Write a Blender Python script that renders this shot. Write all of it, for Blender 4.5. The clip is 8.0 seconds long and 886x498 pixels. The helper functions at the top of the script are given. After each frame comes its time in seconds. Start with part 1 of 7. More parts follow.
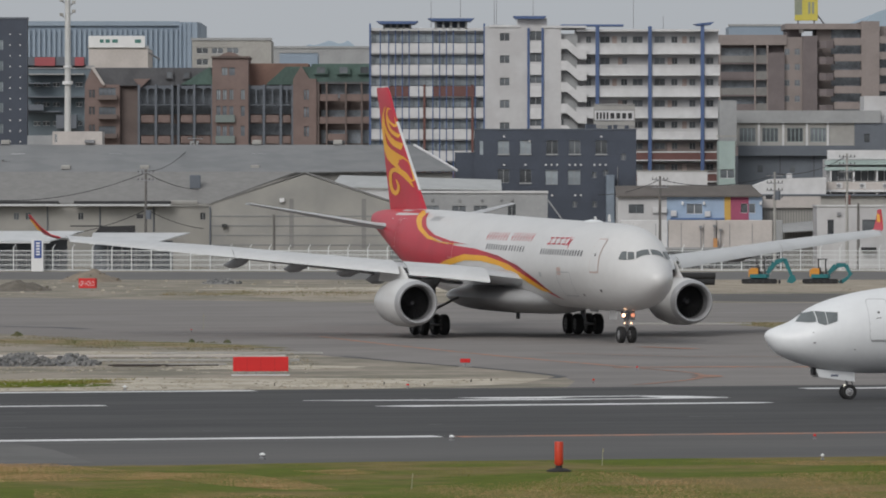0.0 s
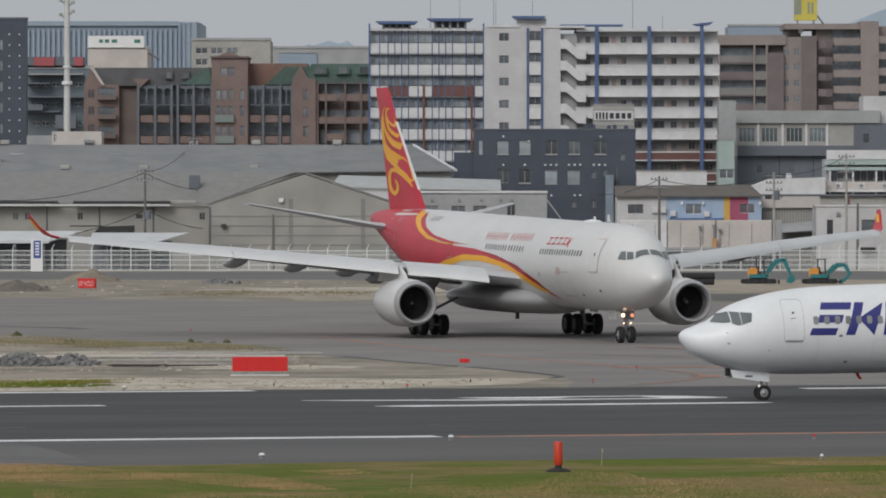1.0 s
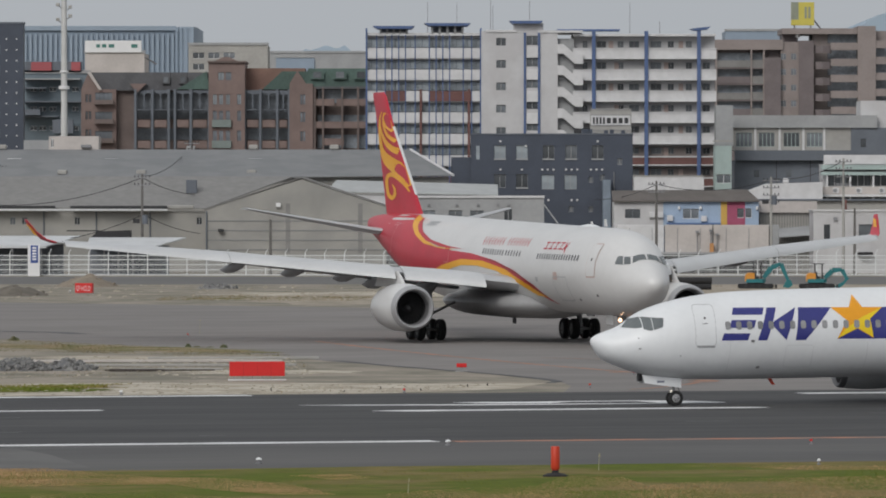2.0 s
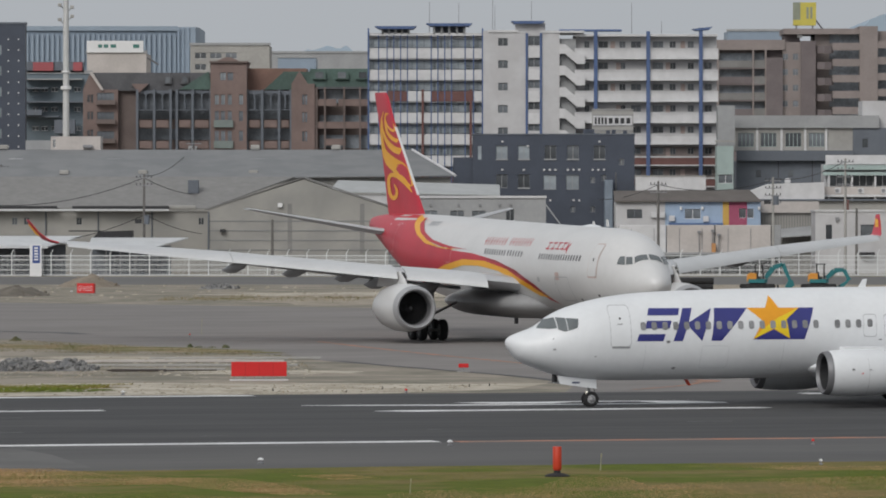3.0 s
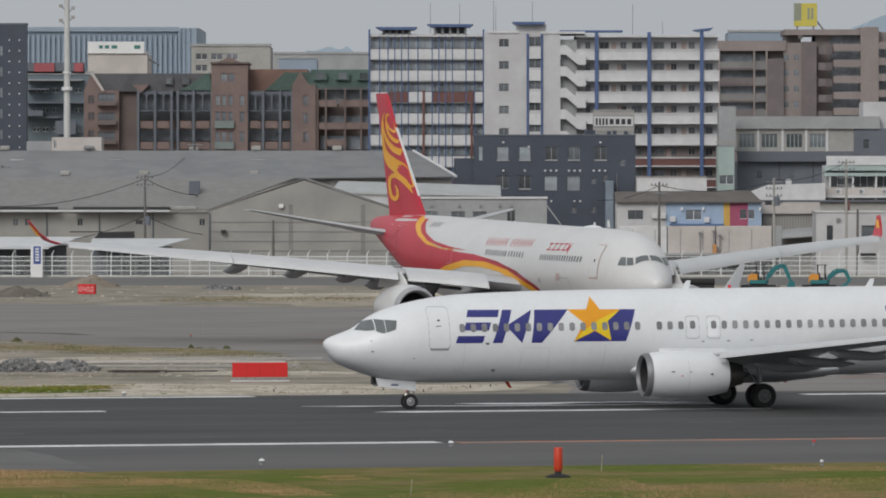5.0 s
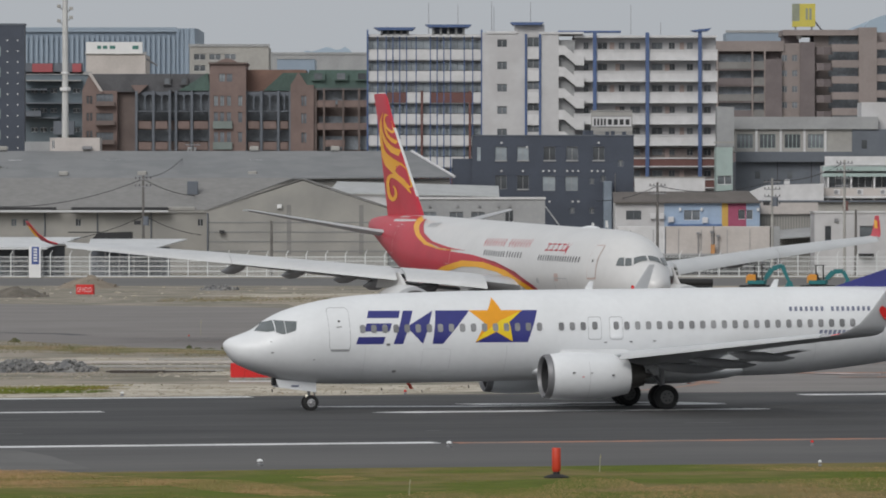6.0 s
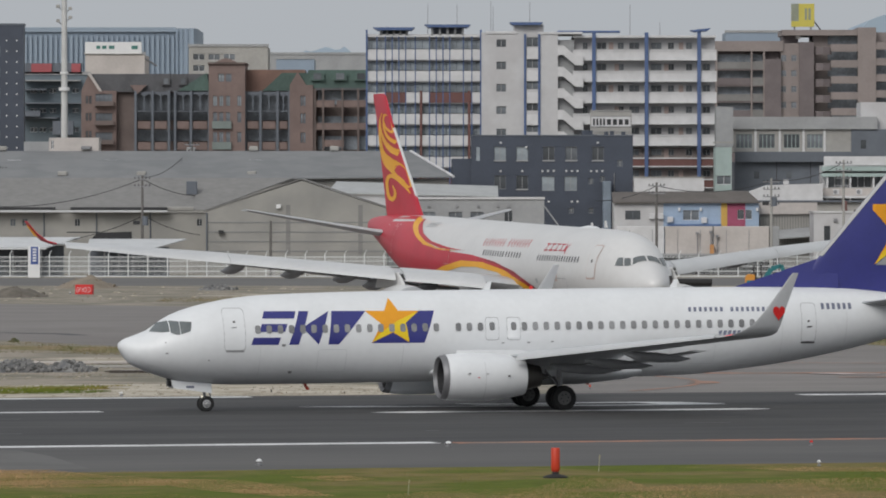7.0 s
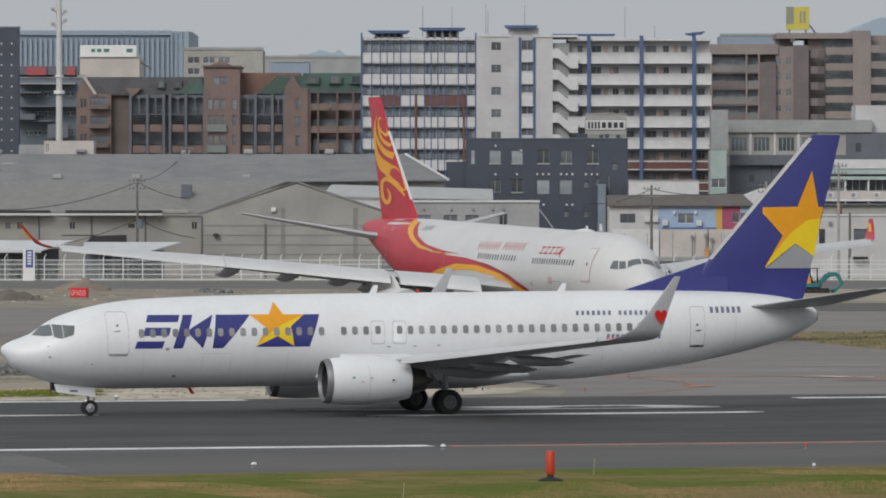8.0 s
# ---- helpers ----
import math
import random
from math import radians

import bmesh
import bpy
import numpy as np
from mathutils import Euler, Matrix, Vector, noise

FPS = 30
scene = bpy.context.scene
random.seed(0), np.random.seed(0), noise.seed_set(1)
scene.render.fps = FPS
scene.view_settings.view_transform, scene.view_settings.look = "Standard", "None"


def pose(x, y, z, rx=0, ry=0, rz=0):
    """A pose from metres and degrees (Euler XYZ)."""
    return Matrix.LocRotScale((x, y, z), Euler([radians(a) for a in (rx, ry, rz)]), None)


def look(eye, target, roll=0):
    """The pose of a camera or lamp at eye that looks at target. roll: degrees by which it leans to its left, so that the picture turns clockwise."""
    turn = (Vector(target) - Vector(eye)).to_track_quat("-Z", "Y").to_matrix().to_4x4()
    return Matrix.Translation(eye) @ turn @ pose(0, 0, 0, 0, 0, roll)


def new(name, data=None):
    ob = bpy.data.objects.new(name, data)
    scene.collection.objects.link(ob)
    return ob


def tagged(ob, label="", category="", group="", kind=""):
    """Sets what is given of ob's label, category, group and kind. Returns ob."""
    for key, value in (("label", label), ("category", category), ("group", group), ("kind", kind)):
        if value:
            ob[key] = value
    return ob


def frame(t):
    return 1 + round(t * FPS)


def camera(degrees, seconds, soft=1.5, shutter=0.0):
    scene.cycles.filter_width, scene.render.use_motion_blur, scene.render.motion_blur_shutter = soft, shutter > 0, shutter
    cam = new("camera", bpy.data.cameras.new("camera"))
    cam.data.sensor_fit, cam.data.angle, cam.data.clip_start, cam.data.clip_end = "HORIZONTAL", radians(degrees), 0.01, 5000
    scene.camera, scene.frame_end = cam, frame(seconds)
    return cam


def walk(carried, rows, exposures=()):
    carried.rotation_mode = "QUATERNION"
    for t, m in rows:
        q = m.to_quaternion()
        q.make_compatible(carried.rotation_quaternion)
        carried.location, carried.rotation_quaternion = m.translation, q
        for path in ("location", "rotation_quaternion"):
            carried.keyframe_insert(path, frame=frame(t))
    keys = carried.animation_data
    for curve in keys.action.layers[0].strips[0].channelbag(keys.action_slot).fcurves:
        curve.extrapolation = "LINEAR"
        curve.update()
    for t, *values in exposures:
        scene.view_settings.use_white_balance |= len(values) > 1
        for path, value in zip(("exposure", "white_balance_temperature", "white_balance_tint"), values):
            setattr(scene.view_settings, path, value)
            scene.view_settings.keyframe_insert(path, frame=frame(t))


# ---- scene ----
# ---- camera ----
cam = camera(7.82, 8.0, soft=1.85)
TILT, STEP = -0.5045, 0.004995          # degrees; degrees of one small shake step
# seconds, shake across, shake up
SHAKE = ((0.0, 0, 0), (0.5, -1.2, 3.8), (1.0, -1.2, 0), (1.5, -8.7, 7.7), (2.2, -5, 8.5), (3.0, -3, 8.8), (3.5, -8, 6.5),
         (4.0, 3.2, 10.2), (4.5, 0.3, 10), (5.3, -2, 10.5), (6.0, -4.5, 11), (6.5, -4.5, 13), (7.0, -6, 11), (7.5, -10.5, 14.5), (8.0, -15, 16.5))
walk(cam, [(t, pose(0, 0, 9.47, 90 + TILT + dy * STEP, 0, dx * STEP)) for t, dx, dy in SHAKE],
     exposures=((0.0, 0.06), (4.0, 0.08), (6.0, 0.09), (8.0, 0.13)))

# ---- light: an overcast day ----
world = bpy.data.worlds.new("overcast_sky")
scene.world = world
world.use_nodes = True
wn, wl = world.node_tree.nodes, world.node_tree.links
sky = wn.new("ShaderNodeTexSky")
sky.sky_type, sky.sun_disc, sky.sun_elevation, sky.sun_rotation = "NISHITA", False, radians(35), radians(204)
sky.air_density, sky.dust_density, sky.ozone_density = 1.0, 6.0, 1.0
grey = wn.new("ShaderNodeHueSaturation")
grey.inputs["Saturation"].default_value = 0.12
cloud = wn.new("ShaderNodeMix")
cloud.data_type = "RGBA"
cloud.inputs["Factor"].default_value = 0.8
cloud.inputs["B"].default_value = (4.78, 5.06, 5.4, 1)
wl.new(sky.outputs["Color"], grey.inputs["Color"])
wl.new(grey.outputs["Color"], cloud.inputs["A"])
wl.new(cloud.outputs["Result"], wn["Background"].inputs["Color"])
wn["Background"].inputs["Strength"].default_value = 0.1
sun = new("sun", bpy.data.lights.new("sun", "SUN"))
sun.data.energy, sun.data.angle, sun.data.color = 1.28, radians(28), (1.0, 0.97, 0.93)
sun.matrix_world = look((-45, -100, 78), (0, 0, 0))


# ---- materials ----
def mat(name, colour, rough=0.6, metal=0.0, vary=0.12, size=2.0, fine=0.0, bump=0.0, other=None, share=0.5, glow=0.0, coat=0.0, spread=0.08, tone=0.0, along=0.0):
    """A surface whose colour wanders at two scales; other is a second colour that takes a share in patches."""
    m = bpy.data.materials.new(name)
    m.use_nodes = True
    n, l = m.node_tree.nodes, m.node_tree.links
    b = n["Principled BSDF"]
    b.inputs["Roughness"].default_value, b.inputs["Metallic"].default_value = rough, metal
    b.inputs["Coat Weight"].default_value = coat
    co = n.new("ShaderNodeTexCoord")
    big = n.new("ShaderNodeTexNoise")
    big.inputs["Scale"].default_value, big.inputs["Detail"].default_value = 1 / size, 5
    small = n.new("ShaderNodeTexNoise")
    small.inputs["Scale"].default_value, small.inputs["Detail"].default_value = (fine or 9 / size), 3
    place = co.outputs["Object"]
    if along:                            # drawn out along the runway
        turn = n.new("ShaderNodeMapping")
        turn.vector_type = "TEXTURE"
        turn.inputs["Rotation"].default_value = (0, 0, radians(15.5))
        turn.inputs["Scale"].default_value = (along, 1, 1)
        l.new(place, turn.inputs["Vector"])
        place = turn.outputs["Vector"]
    l.new(place, big.inputs["Vector"])
    l.new(place, small.inputs["Vector"])
    ramp = n.new("ShaderNodeMapRange")
    ramp.inputs["From Min"].default_value, ramp.inputs["From Max"].default_value = share - spread, share + spread
    l.new(big.outputs["Fac"], ramp.inputs["Value"])
    c2 = other or tuple(c * (1 - vary) for c in colour)
    mix = n.new("ShaderNodeMix")
    mix.data_type = "RGBA"
    mix.inputs["A"].default_value, mix.inputs["B"].default_value = (*colour, 1), (*c2, 1)
    l.new(ramp.outputs["Result"], mix.inputs["Factor"])
    grain = n.new("ShaderNodeMapRange")
    grain.inputs["To Min"].default_value, grain.inputs["To Max"].default_value = 1 - vary, 1 + vary
    l.new(small.outputs["Fac"], grain.inputs["Value"])
    shade = n.new("ShaderNodeVectorMath")
    shade.operation = "SCALE"
    l.new(mix.outputs["Result"], shade.inputs[0])
    l.new(grain.outputs["Result"], shade.inputs["Scale"])
    last = shade.outputs[0]
    if tone:
        info = n.new("ShaderNodeObjectInfo")
        each = n.new("ShaderNodeMapRange")
        each.inputs["To Min"].default_value, each.inputs["To Max"].default_value = 1 - tone, 1 + tone
        l.new(info.outputs["Random"], each.inputs["Value"])
        t2 = n.new("ShaderNodeVectorMath")
        t2.operation = "SCALE"
        l.new(last, t2.inputs[0])
        l.new(each.outputs["Result"], t2.inputs["Scale"])
        last = t2.outputs[0]
    l.new(last, b.inputs["Base Color"])
    if bump:
        bp = n.new("ShaderNodeBump")
        bp.inputs["Strength"].default_value, bp.inputs["Distance"].default_value = 0.6, bump
        l.new(small.outputs["Fac"], bp.inputs["Height"])
        l.new(bp.outputs["Normal"], b.inputs["Normal"])
    if glow:
        b.inputs["Emission Color"].default_value, b.inputs["Emission Strength"].default_value = (*colour, 1), glow
    return m


SOIL = mat("soil", (0.30, 0.26, 0.21), 0.95, size=6, fine=1.2, vary=0.32, bump=0.05, other=(0.18, 0.165, 0.125))
SAND = mat("sand", (0.50, 0.45, 0.37), 0.95, size=3.5, fine=1.6, vary=0.34, bump=0.05, other=(0.35, 0.305, 0.235))
TURF = mat("turf", (0.105, 0.13, 0.022), 0.95, size=6, fine=1.3, vary=0.45, bump=0.03, other=(0.19, 0.15, 0.062), share=0.53, spread=0.08, along=1.3)
BLADE = mat("grass_blades", (0.165, 0.195, 0.036), 0.8, size=6, fine=3, vary=0.3, other=(0.27, 0.22, 0.08), share=0.52, spread=0.08, along=1.3)
WEED = mat("weeds", (0.165, 0.165, 0.078), 0.9, size=3, fine=2.5, vary=0.3, other=(0.30, 0.235, 0.15))
TARMAC = mat("runway_asphalt", (0.033, 0.0325, 0.0345), 0.85, size=5, fine=0.8, vary=0.28, other=(0.058, 0.056, 0.056), along=5, spread=0.15)
APRON = mat("worn_asphalt", (0.178, 0.164, 0.156), 0.9, size=9, fine=0.5, vary=0.2, other=(0.222, 0.203, 0.192), along=2, spread=0.16)
SHOULDER = mat("shoulder_asphalt", (0.078, 0.0755, 0.075), 0.9, size=8, fine=0.7, vary=0.18, other=(0.108, 0.104, 0.10), along=4, spread=0.15)
LINE = mat("marking_white", (0.72, 0.72, 0.72), 0.8, size=3, fine=1.5, vary=0.12, other=(0.58, 0.58, 0.58))
ORANGE_LINE = mat("marking_orange", (0.42, 0.19, 0.115), 0.8, size=2, fine=1, vary=0.25, other=(0.25, 0.165, 0.13))
SCUFF = mat("pale_scuff", (0.13, 0.13, 0.13), 0.9, vary=0.25, size=1)
JOINT = mat("tar_joint", (0.055, 0.053, 0.052), 0.8)
SIGN_RED = mat("sign_red", (0.60, 0.018, 0.018), 0.5, vary=0.06)
MARK_ORANGE = mat("marker_orange", (0.55, 0.045, 0.016), 0.5, vary=0.08)
WHITE = mat("white_paint", (0.72, 0.72, 0.72), 0.5, vary=0.05)
FENCE = mat("fence_white", (0.66, 0.68, 0.68), 0.5, vary=0.06)
STEEL = mat("grey_steel", (0.3, 0.3, 0.31), 0.45, 0.6, vary=0.1)
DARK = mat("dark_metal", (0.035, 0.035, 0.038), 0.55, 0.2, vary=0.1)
RUBBER = mat("tyre_rubber", (0.022, 0.022, 0.023), 0.85, vary=0.15, size=0.4)
# haze lifts both glass colours; SKY_GLASS also has the sky's reflection painted in
GLASS = mat("window_glass", (0.135, 0.147, 0.16), 0.18, vary=0.3, size=4, tone=0.6)
SKY_GLASS = mat("hazed_balcony_glass", (0.2, 0.222, 0.25), 0.22, vary=0.3, size=3, tone=0.3)
CURTAIN = mat("curtained_glass", (0.29, 0.325, 0.35), 0.35, vary=0.2, size=1.5, tone=0.25)
RUBBLE = mat("rubble", (0.11, 0.11, 0.112), 0.95, vary=0.3, size=0.8, other=(0.21, 0.205, 0.195), tone=0.3)
TIMBER = mat("dark_timber", (0.06, 0.05, 0.045), 0.9, vary=0.2)


# ---- mesh tools ----
ORIGIN = {}


def thing(name, label, category, x=0, y=0, z=0, rz=0, group="", kind=""):
    ob = tagged(new(name), label, category, group, kind)
    ob.matrix_basis = pose(x, y, z, 0, 0, rz)
    return ob


def part(name, bm, material, parent=None, label="", smooth=False):
    """Links a bmesh as one mesh object under a thing; the coordinates of a building's parts are measured along the street."""
    me = bpy.data.meshes.new(name)
    top = parent
    while top is not None and top.parent is not None:
        top = top.parent
    if top is not None and top.name in ORIGIN:
        bmesh.ops.translate(bm, verts=bm.verts, vec=(-ORIGIN[top.name], 0, 0))
    bmesh.ops.recalc_face_normals(bm, faces=bm.faces)
    bm.to_mesh(me)
    bm.free()
    if smooth:
        me.shade_smooth()
        me.set_sharp_from_angle(angle=radians(38))
    me.materials.append(material)
    ob = new(name, me)
    ob.parent = parent
    if label:
        ob["label"] = label
    return ob


def block(x0, x1, y0, y1, z0, z1, bm=None, bevel=0.0):
    bm = bm or bmesh.new()
    vs = [bm.verts.new((x, y, z)) for z in (z0, z1) for x, y in ((x0, y0), (x1, y0), (x1, y1), (x0, y1))]
    fs = [(3, 2, 1, 0), (4, 5, 6, 7), (0, 1, 5, 4), (1, 2, 6, 5), (2, 3, 7, 6), (3, 0, 4, 7)]
    made = [bm.faces.new([vs[i] for i in f]) for f in fs]
    if bevel:
        bmesh.ops.bevel(bm, geom=list({e for f in made for e in f.edges}), offset=bevel, segments=1, affect="EDGES")
    return bm


def prism(points, z0, z1, bm=None):
    """An upright prism over a plan outline."""
    bm = bm or bmesh.new()
    low = [bm.verts.new((x, y, z0)) for x, y in points]
    high = [bm.verts.new((x, y, z1)) for x, y in points]
    bm.faces.new(low[::-1])
    bm.faces.new(high)
    for i in range(len(points)):
        j = (i + 1) % len(points)
        bm.faces.new((low[i], low[j], high[j], high[i]))
    return bm


def profile(points, y0, y1, bm=None):
    """A front outline (x, z) pushed back from y0 to y1."""
    bm = bm or bmesh.new()
    a = [bm.verts.new((x, y0, z)) for x, z in points]
    b = [bm.verts.new((x, y1, z)) for x, z in points]
    bm.faces.new(a)
    bm.faces.new(b[::-1])
    for i in range(len(points)):
        j = (i + 1) % len(points)
        bm.faces.new((a[j], a[i], b[i], b[j]))
    return bm


def tube(p, q, r0, r1=None, sides=10, bm=None):
    """A straight round bar from p to q."""
    bm = bm or bmesh.new()
    p, q = Vector(p), Vector(q)
    r1 = r0 if r1 is None else r1
    turn = (q - p).to_track_quat("Z", "Y").to_matrix()
    rings = []
    for c, r in ((p, r0), (q, r1)):
        rings.append([bm.verts.new(c + turn @ Vector((r * math.cos(a), r * math.sin(a), 0))) for a in (2 * math.pi * k / sides for k in range(sides))])
    for k in range(sides):
        j = (k + 1) % sides
        bm.faces.new((rings[0][k], rings[0][j], rings[1][j], rings[1][k]))
    bm.faces.new(rings[0][::-1])
    bm.faces.new(rings[1])
    return bm


def loft(rings, bm=None, caps=True, closed=True):
    bm = bm or bmesh.new()
    vs = [[bm.verts.new(p) for p in ring] for ring in rings]
    n = len(rings[0])
    for a, b in zip(vs, vs[1:]):
        for k in range(n if closed else n - 1):
            j = (k + 1) % n
            bm.faces.new((a[k], a[j], b[j], b[k]))
    if caps:
        bm.faces.new(vs[0][::-1])
        bm.faces.new(vs[-1])
    return bm


def lathe(outline, sides=28, bm=None):
    """Turns an outline of (x, radius) round the x axis."""
    return loft([[(x, r * math.sin(a), r * math.cos(a)) for a in (2 * math.pi * k / sides for k in range(sides))] for x, r in outline], bm, caps=False)


def sheet(points, z):
    bm = bmesh.new()
    bm.faces.new([bm.verts.new((x, y, z)) for x, y in points])
    return bm


def moved(bm, x=0, y=0, z=0):
    bmesh.ops.translate(bm, verts=bm.verts, vec=(x, y, z))
    return bm


# ---- ground ----
RUN = radians(15.5)                      # the runway's bearing against the street


def run(s, g):
    """A plan point: s metres up the runway, g metres towards the terminal from the rolling aircraft's line."""
    return (-19.1 + s * math.cos(RUN) + g * math.sin(RUN), 285.45 + s * math.sin(RUN) - g * math.cos(RUN))


def band(s0, s1, g0, g1):
    return [run(s0, g0), run(s1, g0), run(s1, g1), run(s0, g1)]


def wavy(points, amount, steps, seed):
    """A plan outline with uneven edges."""
    rnd, out = random.Random(seed), []
    for (x0, y0), (x1, y1) in zip(points, points[1:] + points[:1]):
        for k in range(steps):
            f = k / steps
            out.append((x0 + (x1 - x0) * f + rnd.uniform(-0.25, 0.25) * amount, y0 + (y1 - y0) * f + (rnd.uniform(-1, 1) * amount if k else 0)))
    return out


def blob(x, y, rx, ry, turn, seed, n=56):
    """A rounded plan outline with an uneven rim."""
    out, c, s = [], math.cos(radians(turn)), math.sin(radians(turn))
    for k in range(n):
        a = 2 * math.pi * k / n
        r = 1 + 0.35 * noise.noise(Vector((2.2 * math.cos(a), 2.2 * math.sin(a), seed))) + 0.18 * noise.noise(Vector((7 * math.cos(a), 7 * math.sin(a), seed + 3)))
        px, py = rx * r * math.cos(a), ry * r * math.sin(a)
        out.append((x + px * c - py * s, y + px * s + py * c))
    return out


def ground_piece(name, points, z, material, label, category="ground"):
    return tagged(part(name, sheet(points, z), material), label, category, kind="structure")


ground_piece("ground", [(-4500, -800), (4500, -800), (4500, 4800), (-4500, 4800)], 0, SOIL, "bare brown soil of the airfield with thin dry growth")
ground_piece("taxiway", [(-170, 600), (-39.7, 581), (-6, 553), (37.7, 553), (170, 560), (170, 300), (60, 300), (5.9, 312), (6.6, 324), (6.2, 331), (3.5, 343), (-1, 358), (-6.2, 372), (-10, 388),
                         (-20, 412), (-29.7, 433), (-60, 470), (-170, 520)], 0.004, APRON, "worn grey asphalt taxiway curving into the runway", "taxiway")
ground_piece("shoulder", band(-500, 700, 36, 64), 0.004, SHOULDER, "grey asphalt shoulder beside the runway", "pavement")
ground_piece("runway", band(-500, 700, 39.6, -20.6), 0.008, TARMAC, "dark grey asphalt runway with rubber marks", "runway")
ground_piece("verge_sand", [run(-200, -21.5), run(23, -21.5), run(31, -26.5), run(35.5, -36), run(30, -36), run(23, -39), run(16, -42), run(-200, -44)], 0.006, SAND, "pale sandy strip along the runway edge")
ground_piece("verge_turf", wavy([run(-300, 59.5), run(300, 63), run(300, 200), run(-300, 200)], 0.8, 90, 1), 0.01, TURF, "mown green and straw-coloured grass verge", "grass")
ground_piece("far_turf", wavy([(20, 470), (33, 470), (120, 478), (170, 480), (170, 330), (60, 372), (35, 398), (28.3, 415), (23.9, 446), (21.2, 460)], 1.2, 8, 2), 0.01, WEED, "dry brown and olive grass island between taxiways", "grass")
ground_piece("far_gravel", wavy([(19, 600), (19, 562), (36, 556), (170, 563), (170, 625)], 0.5, 6, 5), 0.01, mat("dark_gravel", (0.11, 0.105, 0.1), 0.95, vary=0.2, size=4, fine=1), "dark gravel strip beyond the taxiway")
ground_piece("perimeter_road", [(-300, 700), (300, 700), (300, 768), (-300, 768)], 0.006, mat("road_asphalt", (0.14, 0.135, 0.13), 0.9, size=20, vary=0.1), "grey perimeter road inside the fence", "road")


ground_piece("weed_patch", blob(-21, 405, 15, 5, -50, 6), 0.011, WEED, "yellow-green weeds on the soil strip", "grass")
ground_piece("weed_patch", blob(-36, 316.5, 20, 3.6, 15.5, 7), 0.012, TURF, "green grass strip beside the sandy verge", "grass")
ground_piece("weed_patch", blob(-14, 602, 9, 7, 0, 8), 0.011, WEED, "dull green weeds beyond the taxiway", "grass")
ground_piece("soil_patch", blob(-9, 350, 5, 4, 0, 9), 0.008, SAND, "pale sandy patch on the soil", "ground")
ground_piece("soil_patch", blob(-17, 380, 7, 4, -20, 10), 0.008, SAND, "pale sandy patch on the soil", "ground")
ground_piece("soil_patch", blob(0, 630, 22, 14, 0, 11), 0.008, SAND, "pale sandy patch on the soil", "ground")
TAN_SOIL = mat("tan_soil", (0.37, 0.315, 0.25), 0.95, vary=0.28, size=4, fine=1.2, bump=0.05, other=(0.27, 0.235, 0.18))
ground_piece("soil_patch", blob(-9, 598, 9, 27, 0, 13), 0.012, TAN_SOIL, "bare tan soil bank beyond the taxiway", "ground")
ground_piece("soil_patch", wavy([(17, 614), (70, 616), (70, 698), (19, 698)], 0.8, 8, 14), 0.014, TAN_SOIL, "bare tan soil where the excavators stand", "ground")
ground_piece("shoulder_patch", [(-18.3, 243.5), (-15.8, 243.0), (-14.3, 237.7), (-12.2, 226.3), (-16.9, 224.4)], 0.012, mat("pale_concrete", (0.13, 0.127, 0.122), 0.9, vary=0.15, size=4), "paler concrete patch in the shoulder", "pavement")


def stripe(s0, s1, g, width, material=LINE, skew=0.0, name="runway_marking", label="white painted runway line"):
    pts = [run(s0, g - width / 2), run(s1, g - width / 2 + skew), run(s1, g + width / 2 + skew), run(s0, g + width / 2)]
    return tagged(part(name, sheet(pts, 0.013), material), label, "marking", kind="structure")


def tapered(rows):
    """A worn white marking: metres up the runway, across it, and its width there."""
    bm = bmesh.new()
    low = [bm.verts.new((*run(s, g - w / 2), 0.0135)) for s, g, w in rows]
    high = [bm.verts.new((*run(s, g + w / 2), 0.0135)) for s, g, w in rows]
    for k in range(len(rows) - 1):
        bm.faces.new((low[k], low[k + 1], high[k + 1], high[k]))
    return tagged(part("runway_marking", bm, LINE), "worn white painted runway mark", "marking", kind="structure")


stripe(-300, 9.0, 38.4, 1.7)
stripe(-300, 15.9, -19.5, 1.5)
stripe(-60, 4.4, -0.4, 1.3)
tapered(((15.7, 3.7, 0.3), (17.2, 3.9, 1.9), (22.0, 3.8, 1.8), (33.4, 3.6, 1.5), (34.2, 3.6, 0.3)))
tapered(((14.5, -4.6, 0.3), (17.0, -4.2, 1.1), (22.0, -3.3, 1.5), (27.5, -3.1, 1.2), (31.4, -3.2, 1.1), (34.4, -3.4, 0.4)))
tapered(((22.3, -6.6, 0.3), (23.6, -5.9, 2.2), (26.3, -5.7, 2.4), (27.8, -6.7, 1.1), (31.0, -6.9, 1.1), (31.4, -5.5, 3.6), (33.2, -5.0, 3.2), (34.6, -4.2, 0.3)))
stripe(42.2, 90, -15.7, 1.8)
stripe(9.6, 200, 39.0, 1.3, ORANGE_LINE, 2.0, "edge_marking", "faded orange line beside the runway")


def path_marking(points, width, z=0.012):
    bm, left, right = bmesh.new(), [], []
    for i, (x, y) in enumerate(points):
        a, b = points[max(i - 1, 0)], points[min(i + 1, len(points) - 1)]
        d = Vector((b[0] - a[0], b[1] - a[1])).normalized()
        left.append(bm.verts.new((x - d.y * width / 2, y + d.x * width / 2, z)))
        right.append(bm.verts.new((x + d.y * width / 2, y - d.x * width / 2, z)))
    for i in range(len(points) - 1):
        bm.faces.new((left[i], left[i + 1], right[i + 1], right[i]))
    return bm


